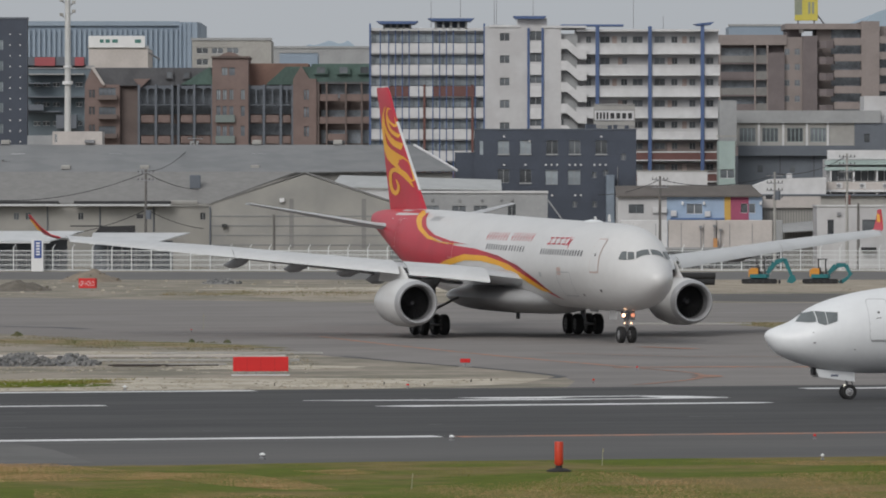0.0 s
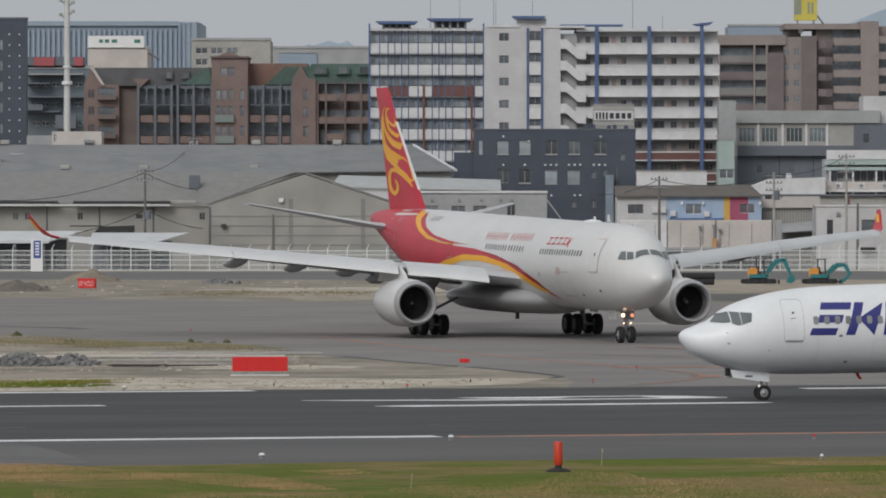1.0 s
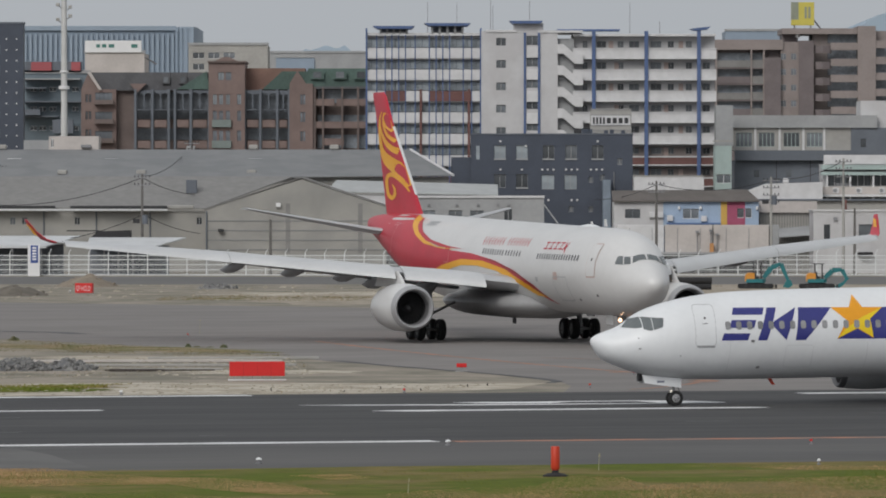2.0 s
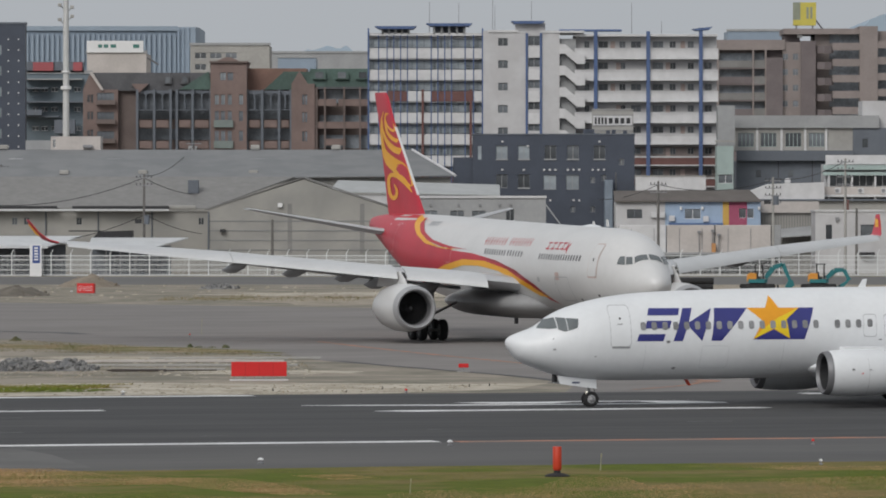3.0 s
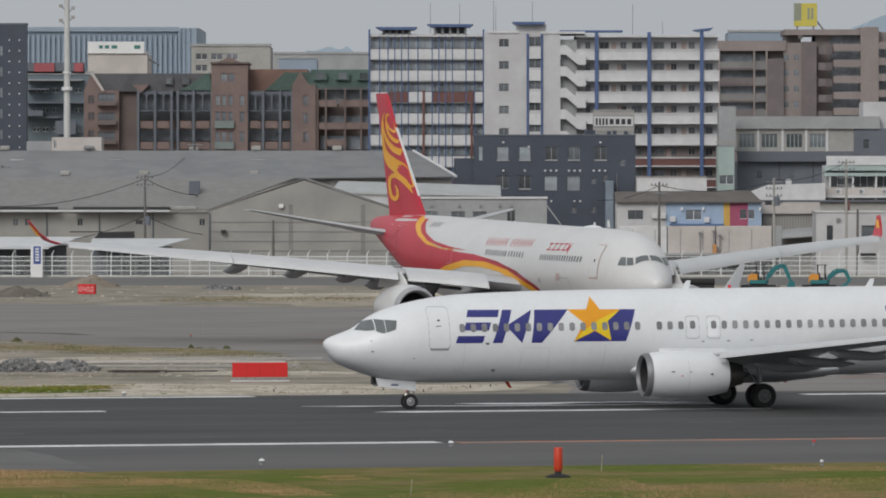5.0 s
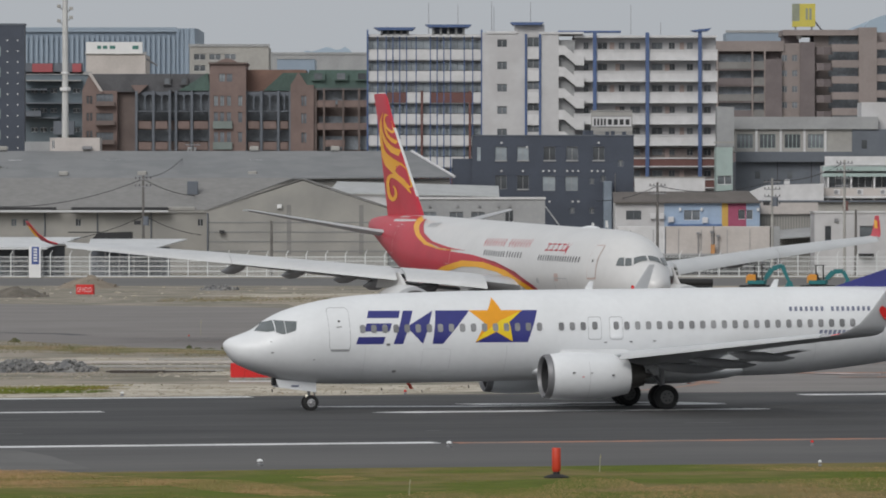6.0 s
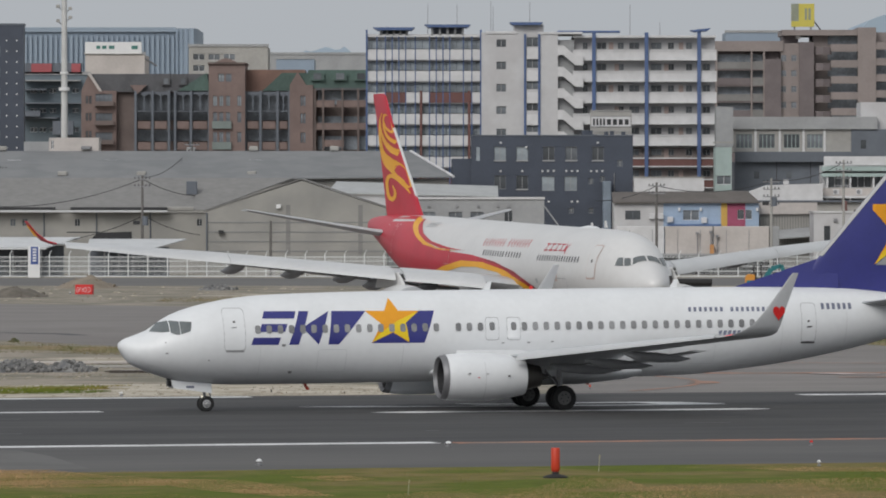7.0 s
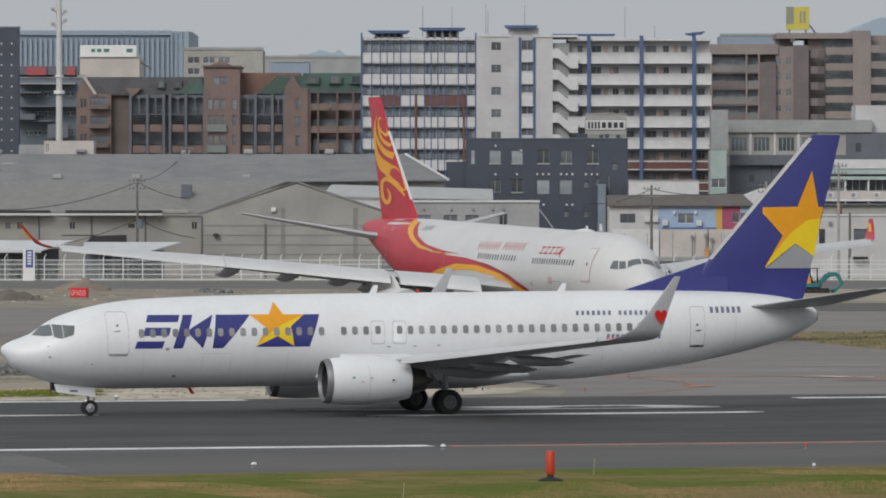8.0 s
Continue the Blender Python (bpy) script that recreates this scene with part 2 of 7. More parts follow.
def bend(a, b, c, n=14):
    return [((1 - f) ** 2 * a[0] + 2 * f * (1 - f) * b[0] + f * f * c[0], (1 - f) ** 2 * a[1] + 2 * f * (1 - f) * b[1] + f * f * c[1]) for f in (k / n for k in range(n + 1))]


for g, s0, s1 in ((22.5, -200, 120), (-11.5, -200, 200)):
    stripe(s0, s1, g, 0.3, JOINT, name="tar_joint", label="thin dark tar joint along the pavement")
for s0, s1, g, w in ((1.5, 2.6, 30.5, 0.4), (18.5, 19.4, 38.0, 0.5), (12, 12.6, 26, 0.4), (25, 27, 20, 0.35), (-6, -4.5, 25, 0.4), (36, 39, 12, 0.4), (-3, -1, 8, 0.3)):
    stripe(s0, s1, g, w, SCUFF, name="pavement_scuff", label="pale scuff on the asphalt")
for level, (pts, wide) in enumerate(((bend((-8, 424), (1.5, 376), (11, 347.5)), 0.5), ([(9.2, 349.3), (14.2, 350.3), (19.6, 350.6), (40, 353)], 1.7), (bend((10.6, 346.5), (16.8, 333.5), (9.4, 318.0)), 0.32),
                  (bend((13.2, 334.6), (14.4, 332.5), (13.0, 330.2)), 1.2), ([(12.0, 395.5), (15.2, 390.4)], 0.9), ([(21, 342), (30, 343.5), (44, 347)], 0.9), ([(6, 380), (14, 372), (26, 371)], 0.4))):
    tagged(part("taxi_marking", path_marking(pts, wide, 0.012 + 0.004 * level), ORANGE_LINE), "faded orange taxiway guide line", "marking", kind="structure")
tagged(part("taxi_marking", path_marking([(20.1, 349.2), (21.3, 348.8), (22.0, 347.6), (23.6, 347.4)], 1.6, 0.044), mat("marking_pink", (0.6, 0.5, 0.49), 0.85, vary=0.2, size=1, other=(0.4, 0.33, 0.31))), "worn pinkish white taxiway mark", "marking", kind="structure")
tagged(part("tar_joint", path_marking([(-5.8, 373.3), (-2.7, 362.3), (1.4, 350.4), (3.6, 343.5), (5.2, 337.3), (6.1, 332.5), (5.6, 329.5)], 0.55), DARK), "dark tar joint along the taxiway edge", "marking", kind="structure")
tagged(part("tar_joint", path_marking([(-40, 462), (-31, 456), (-26.5, 452), (-24.8, 447)], 1.6), DARK), "dark tar joint along the taxiway edge", "marking", kind="structure")


# ---- building tools ----
CACHE = {}


def building(name, label, x0, x1, depth_at, category="building", group=""):
    ob = thing(name, label, category, (x0 + x1) / 2, depth_at, 0, group=group)
    ORIGIN[ob.name] = (x0 + x1) / 2
    return ob


def pierced(x0, x1, z0, z1, holes, y0=0.0, y1=0.35):
    """One connected wall with real openings; holes are (x0, x1, z0, z1)."""
    bm, at = bmesh.new(), {}
    xs = sorted({round(v, 4) for v in (x0, x1, *[h[0] for h in holes], *[h[1] for h in holes]) if x0 - 0.01 <= v <= x1 + 0.01})
    zs = sorted({round(v, 4) for v in (z0, z1, *[h[2] for h in holes], *[h[3] for h in holes]) if z0 - 0.01 <= v <= z1 + 0.01})

    def vert(i, y, j):
        if (i, y, j) not in at:
            at[i, y, j] = bm.verts.new((xs[i], y, zs[j]))
        return at[i, y, j]
    solid = {(i, j) for i in range(len(xs) - 1) for j in range(len(zs) - 1)
             if not any(h[0] < (xs[i] + xs[i + 1]) / 2 < h[1] and h[2] < (zs[j] + zs[j + 1]) / 2 < h[3] for h in holes)}
    for i, j in solid:
        for y in (y0, y1):
            bm.faces.new((vert(i, y, j), vert(i + 1, y, j), vert(i + 1, y, j + 1), vert(i, y, j + 1)))
        for (di, dj), (a, b) in (((-1, 0), ((0, 0), (0, 1))), ((1, 0), ((1, 0), (1, 1))), ((0, -1), ((0, 0), (1, 0))), ((0, 1), ((0, 1), (1, 1)))):
            if (i + di, j + dj) not in solid:
                bm.faces.new((vert(i + a[0], y0, j + a[1]), vert(i + b[0], y0, j + b[1]), vert(i + b[0], y1, j + b[1]), vert(i + a[0], y1, j + a[1])))
    return bm


def shared(name, key, make, material, parent, x, y, z, label=""):
    """A part whose mesh is shared by its like."""
    if key not in CACHE:
        me = bpy.data.meshes.new(name)
        bm = make()
        bmesh.ops.recalc_face_normals(bm, faces=bm.faces)
        bm.to_mesh(me)
        bm.free()
        me.materials.append(material)
        CACHE[key] = me
    ob = new(name, CACHE[key])
    ob.parent = parent
    top = parent
    while top.parent is not None:
        top = top.parent
    ob.location = (x - (ORIGIN.get(top.name, 0) if parent is top else 0), y, z)
    if label:
        ob["label"] = label
    return ob


def window(parent, x, z, w, h, y=0.1, glass=GLASS, frame_mat=WHITE, bars=1, rim=0.07):
    """A framed window, its middle at x, z, set at y."""
    def frame_mesh():
        cell = (w - rim * bars) / (bars + 1)
        lights = [(-w / 2 + q * (cell + rim), -w / 2 + q * (cell + rim) + cell, -h / 2 + rim / 2, h / 2 - rim / 2) for q in range(bars + 1)]
        return pierced(-w / 2 - rim / 2, w / 2 + rim / 2, -h / 2 - rim / 2, h / 2 + rim / 2, lights, -0.06, 0.06)
    key = (round(w, 2), round(h, 2), bars, rim)
    ob = shared("window", ("frame", frame_mat.name, *key), frame_mesh, frame_mat, parent, x, y, z)
    shared("pane", ("pane", glass.name, *key), lambda: block(-w / 2, w / 2, -0.012, 0.012, -h / 2, h / 2), glass, ob, 0, 0.0, 0)
    return ob


def wall_with_windows(parent, x0, x1, z0, z1, wins, material, back, glass=GLASS, frame_mat=WHITE, bars=1, y0=0.0, name="wall"):
    """A block with a pierced front wall; wins are (x, z, width, height)."""
    holes = [(x - w / 2, x + w / 2, z - h / 2, z + h / 2) for x, z, w, h in wins]
    ob = part(name, pierced(x0, x1, z0, z1, holes, y0, y0 + 0.35), material, parent)
    part("inner_wall", block(x0, x1, y0 + 0.36, y0 + back, z0, z1), material, parent)
    for i, (x, z, w, h) in enumerate(wins):
        window(parent, x, z, w - 0.04, h - 0.04, y0 + 0.18, glass if not callable(glass) else glass(i), frame_mat, bars)
    return ob


M_APT = mat("apartment_white", (0.515, 0.51, 0.515), 0.7, vary=0.09, size=4, fine=0.8, other=(0.47, 0.46, 0.465))
M_RAIL = mat("parapet_white", (0.60, 0.595, 0.60), 0.6, vary=0.08, size=2, fine=1.5)
M_CANOPY = mat("canopy_white", (0.57, 0.58, 0.59), 0.6, vary=0.08, size=3)
M_BLUE = mat("column_blue", (0.075, 0.12, 0.25), 0.5, vary=0.1)
M_BROWN = mat("parapet_brown", (0.15, 0.07, 0.062), 0.7, vary=0.1)
# navy, brick, slate and green roof colours are lifted or greyed for distance haze
M_NAVY = mat("navy_cladding", (0.055, 0.066, 0.092), 0.55, vary=0.12, size=3)
M_BRICK = mat("brown_brick", (0.205, 0.15, 0.136), 0.85, vary=0.15, size=4, fine=2)
M_BRICK2 = mat("dark_brick", (0.165, 0.13, 0.12), 0.85, vary=0.15, size=4, fine=2)
M_ROOFD = mat("dark_slate", (0.10, 0.10, 0.108), 0.7, vary=0.2)
M_ROOFG = mat("green_copper", (0.075, 0.125, 0.108), 0.6, vary=0.25, size=3)
M_CONC = mat("concrete", (0.36, 0.35, 0.33), 0.85, vary=0.12, size=5)
M_SHED = mat("shed_roof", (0.186, 0.191, 0.196), 0.75, vary=0.12, size=4, fine=0.4, other=(0.212, 0.215, 0.219))
M_SHED2 = mat("old_roof", (0.208, 0.203, 0.198), 0.85, vary=0.18, size=2, fine=1.2, other=(0.23, 0.225, 0.218), spread=0.2)
M_SHEDW = mat("shed_wall", (0.325, 0.315, 0.293), 0.85, vary=0.14, size=4, fine=0.5, other=(0.265, 0.26, 0.245))
M_SALMON = mat("salmon_paint", (0.42, 0.33, 0.30), 0.7, vary=0.08)
M_GREY = mat("grey_render", (0.33, 0.335, 0.34), 0.8, vary=0.1, size=5)
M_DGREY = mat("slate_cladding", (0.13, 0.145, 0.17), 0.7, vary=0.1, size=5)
M_BEIGE = mat("beige_render", (0.50, 0.46, 0.435), 0.8, vary=0.1, size=4)
# tan and maroon are greyed in the colour for the same haze
M_TAN = mat("tan_tile", (0.262, 0.225, 0.215), 0.8, vary=0.1, size=4)
M_MAROON = mat("maroon_tile", (0.165, 0.14, 0.142), 0.8, vary=0.12, size=4)
# pale blue of M_FAR and M_FARL is distance haze put into the base colour
M_FAR = mat("far_cladding_hazed", (0.25, 0.31, 0.385), 0.6, vary=0.08, size=20)
M_FARL = mat("far_light_hazed", (0.27, 0.33, 0.40), 0.6, vary=0.06, size=20)
M_TEAL = mat("teal_cladding", (0.145, 0.182, 0.21), 0.7, vary=0.12, size=8)
M_SKYB = mat("pale_blue_render", (0.33, 0.42, 0.55), 0.8, vary=0.08)
M_PINK = mat("magenta_render", (0.36, 0.085, 0.15), 0.8, vary=0.1)
M_YEL = mat("yellow_render", (0.58, 0.36, 0.09), 0.8, vary=0.06)
M_MINT = mat("mint_render", (0.36, 0.44, 0.42), 0.8, vary=0.08)
M_ROOFB = mat("brown_roof", (0.13, 0.115, 0.105), 0.8, vary=0.15, size=3)
M_SIGN = mat("faded_sign_red", (0.36, 0.09, 0.1), 0.7, vary=0.1)
# the billboard's yellow is dulled to carry haze
M_WARN = mat("billboard_yellow", (0.56, 0.48, 0.09), 0.6, vary=0.06)

# ---- distance ----
# the hills' blue is haze painted as their base colour
HILL = mat("far_hill_hazed", (0.34, 0.42, 0.50), 0.95, vary=0.05, size=200)
for x0, x1, top, dist in ((234.72, 357.38, 130.31, 4200), (-386.05, 45.51, 106.77, 4500), (-139.63, -9.21, 112.28, 4400)):
    rnd = random.Random(int(x0))
    n = 40
    pts = [(x0 + (x1 - x0) * k / n, max(1, top * math.sin(math.pi * k / n) ** 0.45 + rnd.uniform(-2, 2))) for k in range(n + 1)]
    tagged(part("hill", profile(pts + [(x1, -1), (x0, -1)], dist, dist + 300), HILL), "hazy blue wooded hill on the horizon", "hill", kind="structure")


# ---- far city ----
def office_block():
    b = building("office_building", "large blue-grey office block with vertical fins", -118.22, -56.1, 1500)
    part("wall", block(-118.22, -60.94, 0, 40, 0, 48.57), M_FAR, b)
    part("stair_tower", prism([(-60.94, -1), (-59.9, -3), (-56.76, -3), (-56.1, 4), (-56.1, 40), (-60.94, 40)], 0, 48.7), M_FARL, b, "paler rounded end of the block")
    part("cornice", block(-118.22, -60.94, -0.8, 0, 47.92, 48.96), M_FARL, b)
    for u in (318, 327, 336):
        part("fin", block((u - 784) * 1500 / 11470, (u + 3.4 - 784) * 1500 / 11470, -3.4, -3.02, 0, 48.5), M_FAR, b, "darker upright strip")
    for u in range(-110, 318, 9):
        x = (u - 784) * 1500 / 11470
        shared("fin", ("fin",), lambda: block(-0.25, 0.25, -0.7, 0, 0, 9.81), M_FARL, b, x, 0, 37.19)
    return b


def small_blocks():
    rows = (("concrete_building", "pale concrete apartment block with dark balconies", 340, 480, 72, 1250, M_CONC), ("far_building", "low pale far building", 478, 660, 86, 1480, M_GREY),
            ("far_building", "blue-grey far roof block", 495, 562, 94, 1440, M_FAR), ("billboard_building", "beige block below a rooftop billboard", 157, 262, 86, 1150, M_BEIGE),
            ("teal_building", "low teal-grey industrial building", 40, 165, 122, 1010, M_TEAL), ("far_building", "blue-grey flat far building", 1290, 1400, 47, 1500, M_FAR))
    for name, label, u0, u1, v, dist, m in rows:
        k = dist / 11470
        x0, x1, top = (u0 - 784) * k, (u1 - 784) * k, 9.47 - (v - 340) * k
        b = building(name, label, x0, x1, dist)
        wins = []
        if name == "concrete_building":
            wins = [((u - 784) * k, 9.47 - (w - 340) * k, 20 * k, 11 * k) for u in (358, 385, 412) for w in (90, 110, 130)]
        if name == "teal_building":
            wins = [((u - 784) * k, 9.47 - (w - 340) * k, 12 * k, 8 * k) for u in (66, 82, 100, 140) for w in (150, 185, 219)]
        wall_with_windows(b, x0, x1, 0, top, wins, m, 18)
        part("parapet", block(x0 - 0.2, x1 + 0.2, -0.2, 0.3, top, top + 0.5), M_GREY, b)
        if name == "teal_building":
            for u0, u1, w in ((50, 150, 131), (50, 90, 147), (50, 155, 171), (50, 110, 197)):
                part("roof_ledge", block((u0 - 784) * k, (u1 - 784) * k, -3, 0, 9.47 - (w + 2.5 - 340) * k, 9.47 - (w - 340) * k), M_DGREY if w > 140 else M_GREY, b)
            part("sign_band", block((44 - 784) * k, (152 - 784) * k, -0.2, 0, 9.47 - (120 - 340) * k, 9.47 - (101 - 340) * k), M_DGREY, b, "dark sign band")
            for u, w, v0, v1 in ((120, 18, 204, 228), (60, 20, 186, 196)):
                part("roof_unit", block((u - w - 784) * k, (u + w - 784) * k, -4, -1, 9.47 - (v1 - 340) * k, 9.47 - (v0 - 340) * k), M_DGREY, b)
            for u0, u1 in ((62, 98), (133, 149)):
                part("sign_panel", block((u0 - 784) * k, (u1 - 784) * k, -0.6, -0.2, 9.47 - (117 - 340) * k, 9.47 - (102 - 340) * k), M_SIGN, b, "faded red shop sign panel")
        if name == "billboard_building":
            part("roof_hut", block((170 - 784) * k, (245 - 784) * k, 2, 8, top, top + 2), M_BEIGE, b)


def billboard(name, label, u0, u1, v0, v1, dist, face, bars, ink):
    k = dist / 11470
    x0, x1, z0, z1 = (u0 - 784) * k, (u1 - 784) * k, 9.47 - (v1 - 340) * k, 9.47 - (v0 - 340) * k
    b = building(name, label, x0, x1, dist, "billboard")
    part("panel", block(x0, x1, -0.4, 0, z0, z1, bevel=0.05), face, b)
    for x in (x0 + 0.15 * (x1 - x0), x1 - 0.15 * (x1 - x0)):
        part("leg", block(x - 0.15, x + 0.15, 0.01, 0.4, z0 - 4, z1 - 0.3), STEEL, b)
    part("strut", tube((x1 - 1, 0.3, z1 - 2), (x1 + 2.5, 3, z0 - 2), 0.15), STEEL, b)
    for a0, a1, c0, c1 in bars:
        part("lettering_bar", block(x0 + (x1 - x0) * a0, x0 + (x1 - x0) * a1, -0.43, -0.4, z0 + (z1 - z0) * c0, z0 + (z1 - z0) * c1), ink, b)


def dark_tower():
    d = 905
    b = building("office_tower", "dark navy tower with small bright dots", -68.96, -58.07, 905)
    wins = [(-61.7, 9.47 - (v - 340) * d / 11470, 0.63, 1.42) for v in range(80, 260, 37)]
    wall_with_windows(b, -68.96, -58.07, 0, 33.61, wins, M_NAVY, 3, CURTAIN, M_NAVY)
    for v in range(61, 255, 19):
        for u in (18, 36):
            shared("vent_dot", ("dot",), lambda: block(-0.09, 0.09, -0.05, 0, -0.09, 0.09), WHITE, b, (u - 784) * d / 11470, 0, 9.47 - (v - 340) * d / 11470)
    part("coping", block(-68.96, -58.07 + 0.1, -0.1, 3, 33.61, 33.61 + 0.25), M_DGREY, b)


def mast():
    x = -52.1
    b = building("light_mast", "tall pale tapered steel mast with lamp arms", x - 0.4, x + 0.4, 900, "mast")
    part("pole", tube((x, 0, 0), (x, 0, 38.5), 0.56, 0.36, 16), mat("mast_paint", (0.55, 0.55, 0.54), 0.6, vary=0.06), b, smooth=True)
    part("collar", tube((x, 0, 24.38), (x, 0, 24.85), 0.75, 0.75, 16), WHITE, b)
    part("joint_ring", tube((x, 0, 26.73), (x, 0, 26.97), 0.62, 0.62, 16), WHITE, b)
    for s, v in ((-1, 28), (1, 22), (1, 6), (-1, 2)):
        z = 9.47 - (v - 340) * 900 / 11470
        arm = part("lamp_arm", tube((x, 0, z - 0.6), (x + s * 0.8, -0.2, z), 0.07), STEEL, b)
        part("floodlight", block(x + s * 0.6, x + s * 1.1, -0.5, 0, z - 0.1, z + 0.35, bevel=0.05), M_CONC, b)
    h = building("plant_room", "low white roof hut beside the mast", -51.81, -45.21, 860)
    wall_with_windows(h, -51.81, -45.21, 0, 17.49, [(-51.36, 16.59, 0.35, 1.2)], M_BEIGE, 6, GLASS)
    part("roof_hood", block(-47.54, -46.19, -0.6, 0, 15.92, 16.37, bevel=0.1), STEEL, h)
    part("side_wing", block(-55.18, -51.81 - 0.01, 0.5, 6, 0, 16.97), M_GREY, h)


office_block()
small_blocks()
billboard("billboard", "white rooftop billboard with green lettering bars", 157, 257, 64, 85, 1150, WHITE, ((0.2, 0.27, 0.42, 0.7), (0.3, 0.38, 0.42, 0.7), (0.42, 0.52, 0.42, 0.7), (0.82, 0.93, 0.4, 0.7)), mat("billboard_green", (0.06, 0.2, 0.17), 0.6))
billboard("yellow_billboard", "yellow rooftop billboard with dark bars", 1406, 1447, -4, 37, 1196, M_WARN,
          ((0.0, 0.32, 0.25, 1.0), (0.58, 0.68, 0.3, 0.8), (0.74, 0.84, 0.3, 0.8)), mat("billboard_slate", (0.27, 0.29, 0.22), 0.6))
dark_tower()
mast()


def brick_hotel():
    """A rambling brown brick block with gables, arcades and a green mansard."""
    k = 950 / 11470
    X = lambda u: (u - 784) * k
    Z = lambda v: 9.47 - (v - 340) * k
    b = building("brick_building", "brown brick block with gables, arcades and green mansard roof", X(150), X(660), 950)
    # end wing with a sloped gable
    wins = [(X(u), Z(v), 4.5 * k, 14 * k) for u in (160, 166) for v in (166, 196, 228)] + [(X(190), Z(v), 30 * k, 15 * k) for v in (163, 197, 231)]
    wall_with_windows(b, X(150), X(212), 0, Z(150), wins, M_BRICK, 15, SKY_GLASS, M_ROOFD, 3)
    part("gable", profile([(X(150), Z(150)), (X(163), Z(120)), (X(182), Z(150))], 0.02, 15), M_BRICK, b)
    part("roof", profile([(X(165), Z(120)), (X(380), Z(120)), (X(380), Z(152)), (X(184), Z(152))], 0.6, 15), M_ROOFD, b)
    part("roof_edge", profile([(X(161), Z(120)), (X(166), Z(118)), (X(187), Z(151)), (X(182), Z(151))], -0.4, 0.5), M_BEIGE, b)
    part("wall", block(X(212), X(246), 1.5, 15, 0, Z(140)), M_BRICK2, b)
    part("gable", profile([(X(236), Z(140)), (X(266), Z(140)), (X(249), Z(156))], -0.2, 1.4), M_BRICK, b)
    # arcade bays: recessed storeys with piers and arches
    for u0, u1, piers in ((246, 378, (246, 276, 305, 316, 344, 376)), (440, 520, (440, 467, 497, 518))):
        part("back_wall", block(X(u0), X(u1), 2.2, 15, 0, Z(150)), M_BRICK2, b)
        for v in (190, 227):
            part("dark_loggia", block(X(u0), X(u1), 2.0, 2.2, Z(v + 12), Z(v - 8)), SKY_GLASS, b)
        part("arcade_glass", block(X(u0), X(u1), 1.6, 1.8, Z(184), Z(154)), SKY_GLASS, b)
        for p in piers:
            part("pier", block(X(p - 2.2), X(p + 2.2), -0.3, 1.0, 0, Z(150)), M_DGREY, b)
        for a, c in zip(piers, piers[1:]):
            if c - a < 15:
                continue
            m = (a + c) / 2
            part("mullion", block(X(m - 1.1), X(m + 1.1), 0.2, 0.8, Z(184), Z(153)), M_DGREY, b)
            bm = bmesh.new()
            for lo, hi in ((a, m), (m, c)):
                r, cx = (hi - lo) / 2 * k, X((lo + hi) / 2)
                arc = [(cx + r * math.cos(t), Z(164) + r * math.sin(t)) for t in (math.pi * q / 8 for q in range(9))]
                profile([(X(hi), Z(152))] + [(X(hi), Z(164))] + arc[1:-1] + [(X(lo), Z(164)), (X(lo), Z(152))], 0.3, 0.7, bm)
            part("arch", bm, M_DGREY, b)
            for v in (210, 247):
                part("parapet", block(X(a + 4), X(c - 4), -0.1, 0.2, Z(v + 7), Z(v - 6)), M_BRICK, b, "brick balcony front")
        part("band", block(X(u0), X(u1), -0.2, 1.2, Z(187), Z(185)), M_DGREY, b)
    # middle tower
    wins = [(X(u), Z(v), 7 * k, 18 * k) for u in (387, 398, 410, 430) for v in (168, 197, 232)] + [(X(u), Z(127), 10 * k, 14 * k) for u in (398, 411)]
    wall_with_windows(b, X(376), X(440), 0, Z(100), wins, M_BRICK, 14, lambda i: CURTAIN if i % 3 == 0 else SKY_GLASS, M_DGREY, 1, -0.8)
    part("tower_cap", block(X(374), X(442), -1.2, 13, Z(103), Z(100)), M_BRICK2, b)
    part("arched_pediment", profile([(X(388 + 38 * q / 10), Z(100 - 7 * math.sin(math.pi * q / 10))) for q in range(11)], -1.3, 6), M_BRICK, b, "brick arched pediment")
    for v in (210, 247):
        part("bay_front", block(X(382), X(416), -1.3, -0.82, Z(v + 7), Z(v - 6)), mat("dull_green_panel", (0.19, 0.225, 0.215), 0.7, vary=0.1), b, "dull green balcony front")
    for u in (300, 330):
        dorm = part("dormer", profile([(X(u - 7), Z(140)), (X(u - 7), Z(127)), (X(u), Z(122)), (X(u + 7), Z(127)), (X(u + 7), Z(140))], 0.1, 1.4), M_ROOFD, b)
        part("pane", block(X(u - 4), X(u + 4), 0.06, 0.1, Z(138), Z(128)), GLASS, dorm)
    for v in (163, 197, 231):
        part("balcony", block(X(174), X(208), -1.3, 0, Z(v + 14), Z(v + 6)), M_BRICK2, b, "dark brick balcony")
    part("roof", block(X(440), X(545), 3, 15, Z(150), Z(112)), mat("terracotta", (0.21, 0.125, 0.1), 0.8, vary=0.15), b)
    part("green_roof", profile([(X(470), Z(150)), (X(505), Z(118)), (X(560), Z(118)), (X(560), Z(150))], 1.2, 3), M_ROOFG, b)
    part("green_gable", profile([(X(320), Z(150)), (X(372), Z(118)), (X(378), Z(150))], 0.2, 0.55), M_ROOFG, b)
    # stair wing
    wins = [(X(u), Z(v), 4 * k, 18 * k) for u in (540, 545) for v in (168, 199, 233)]
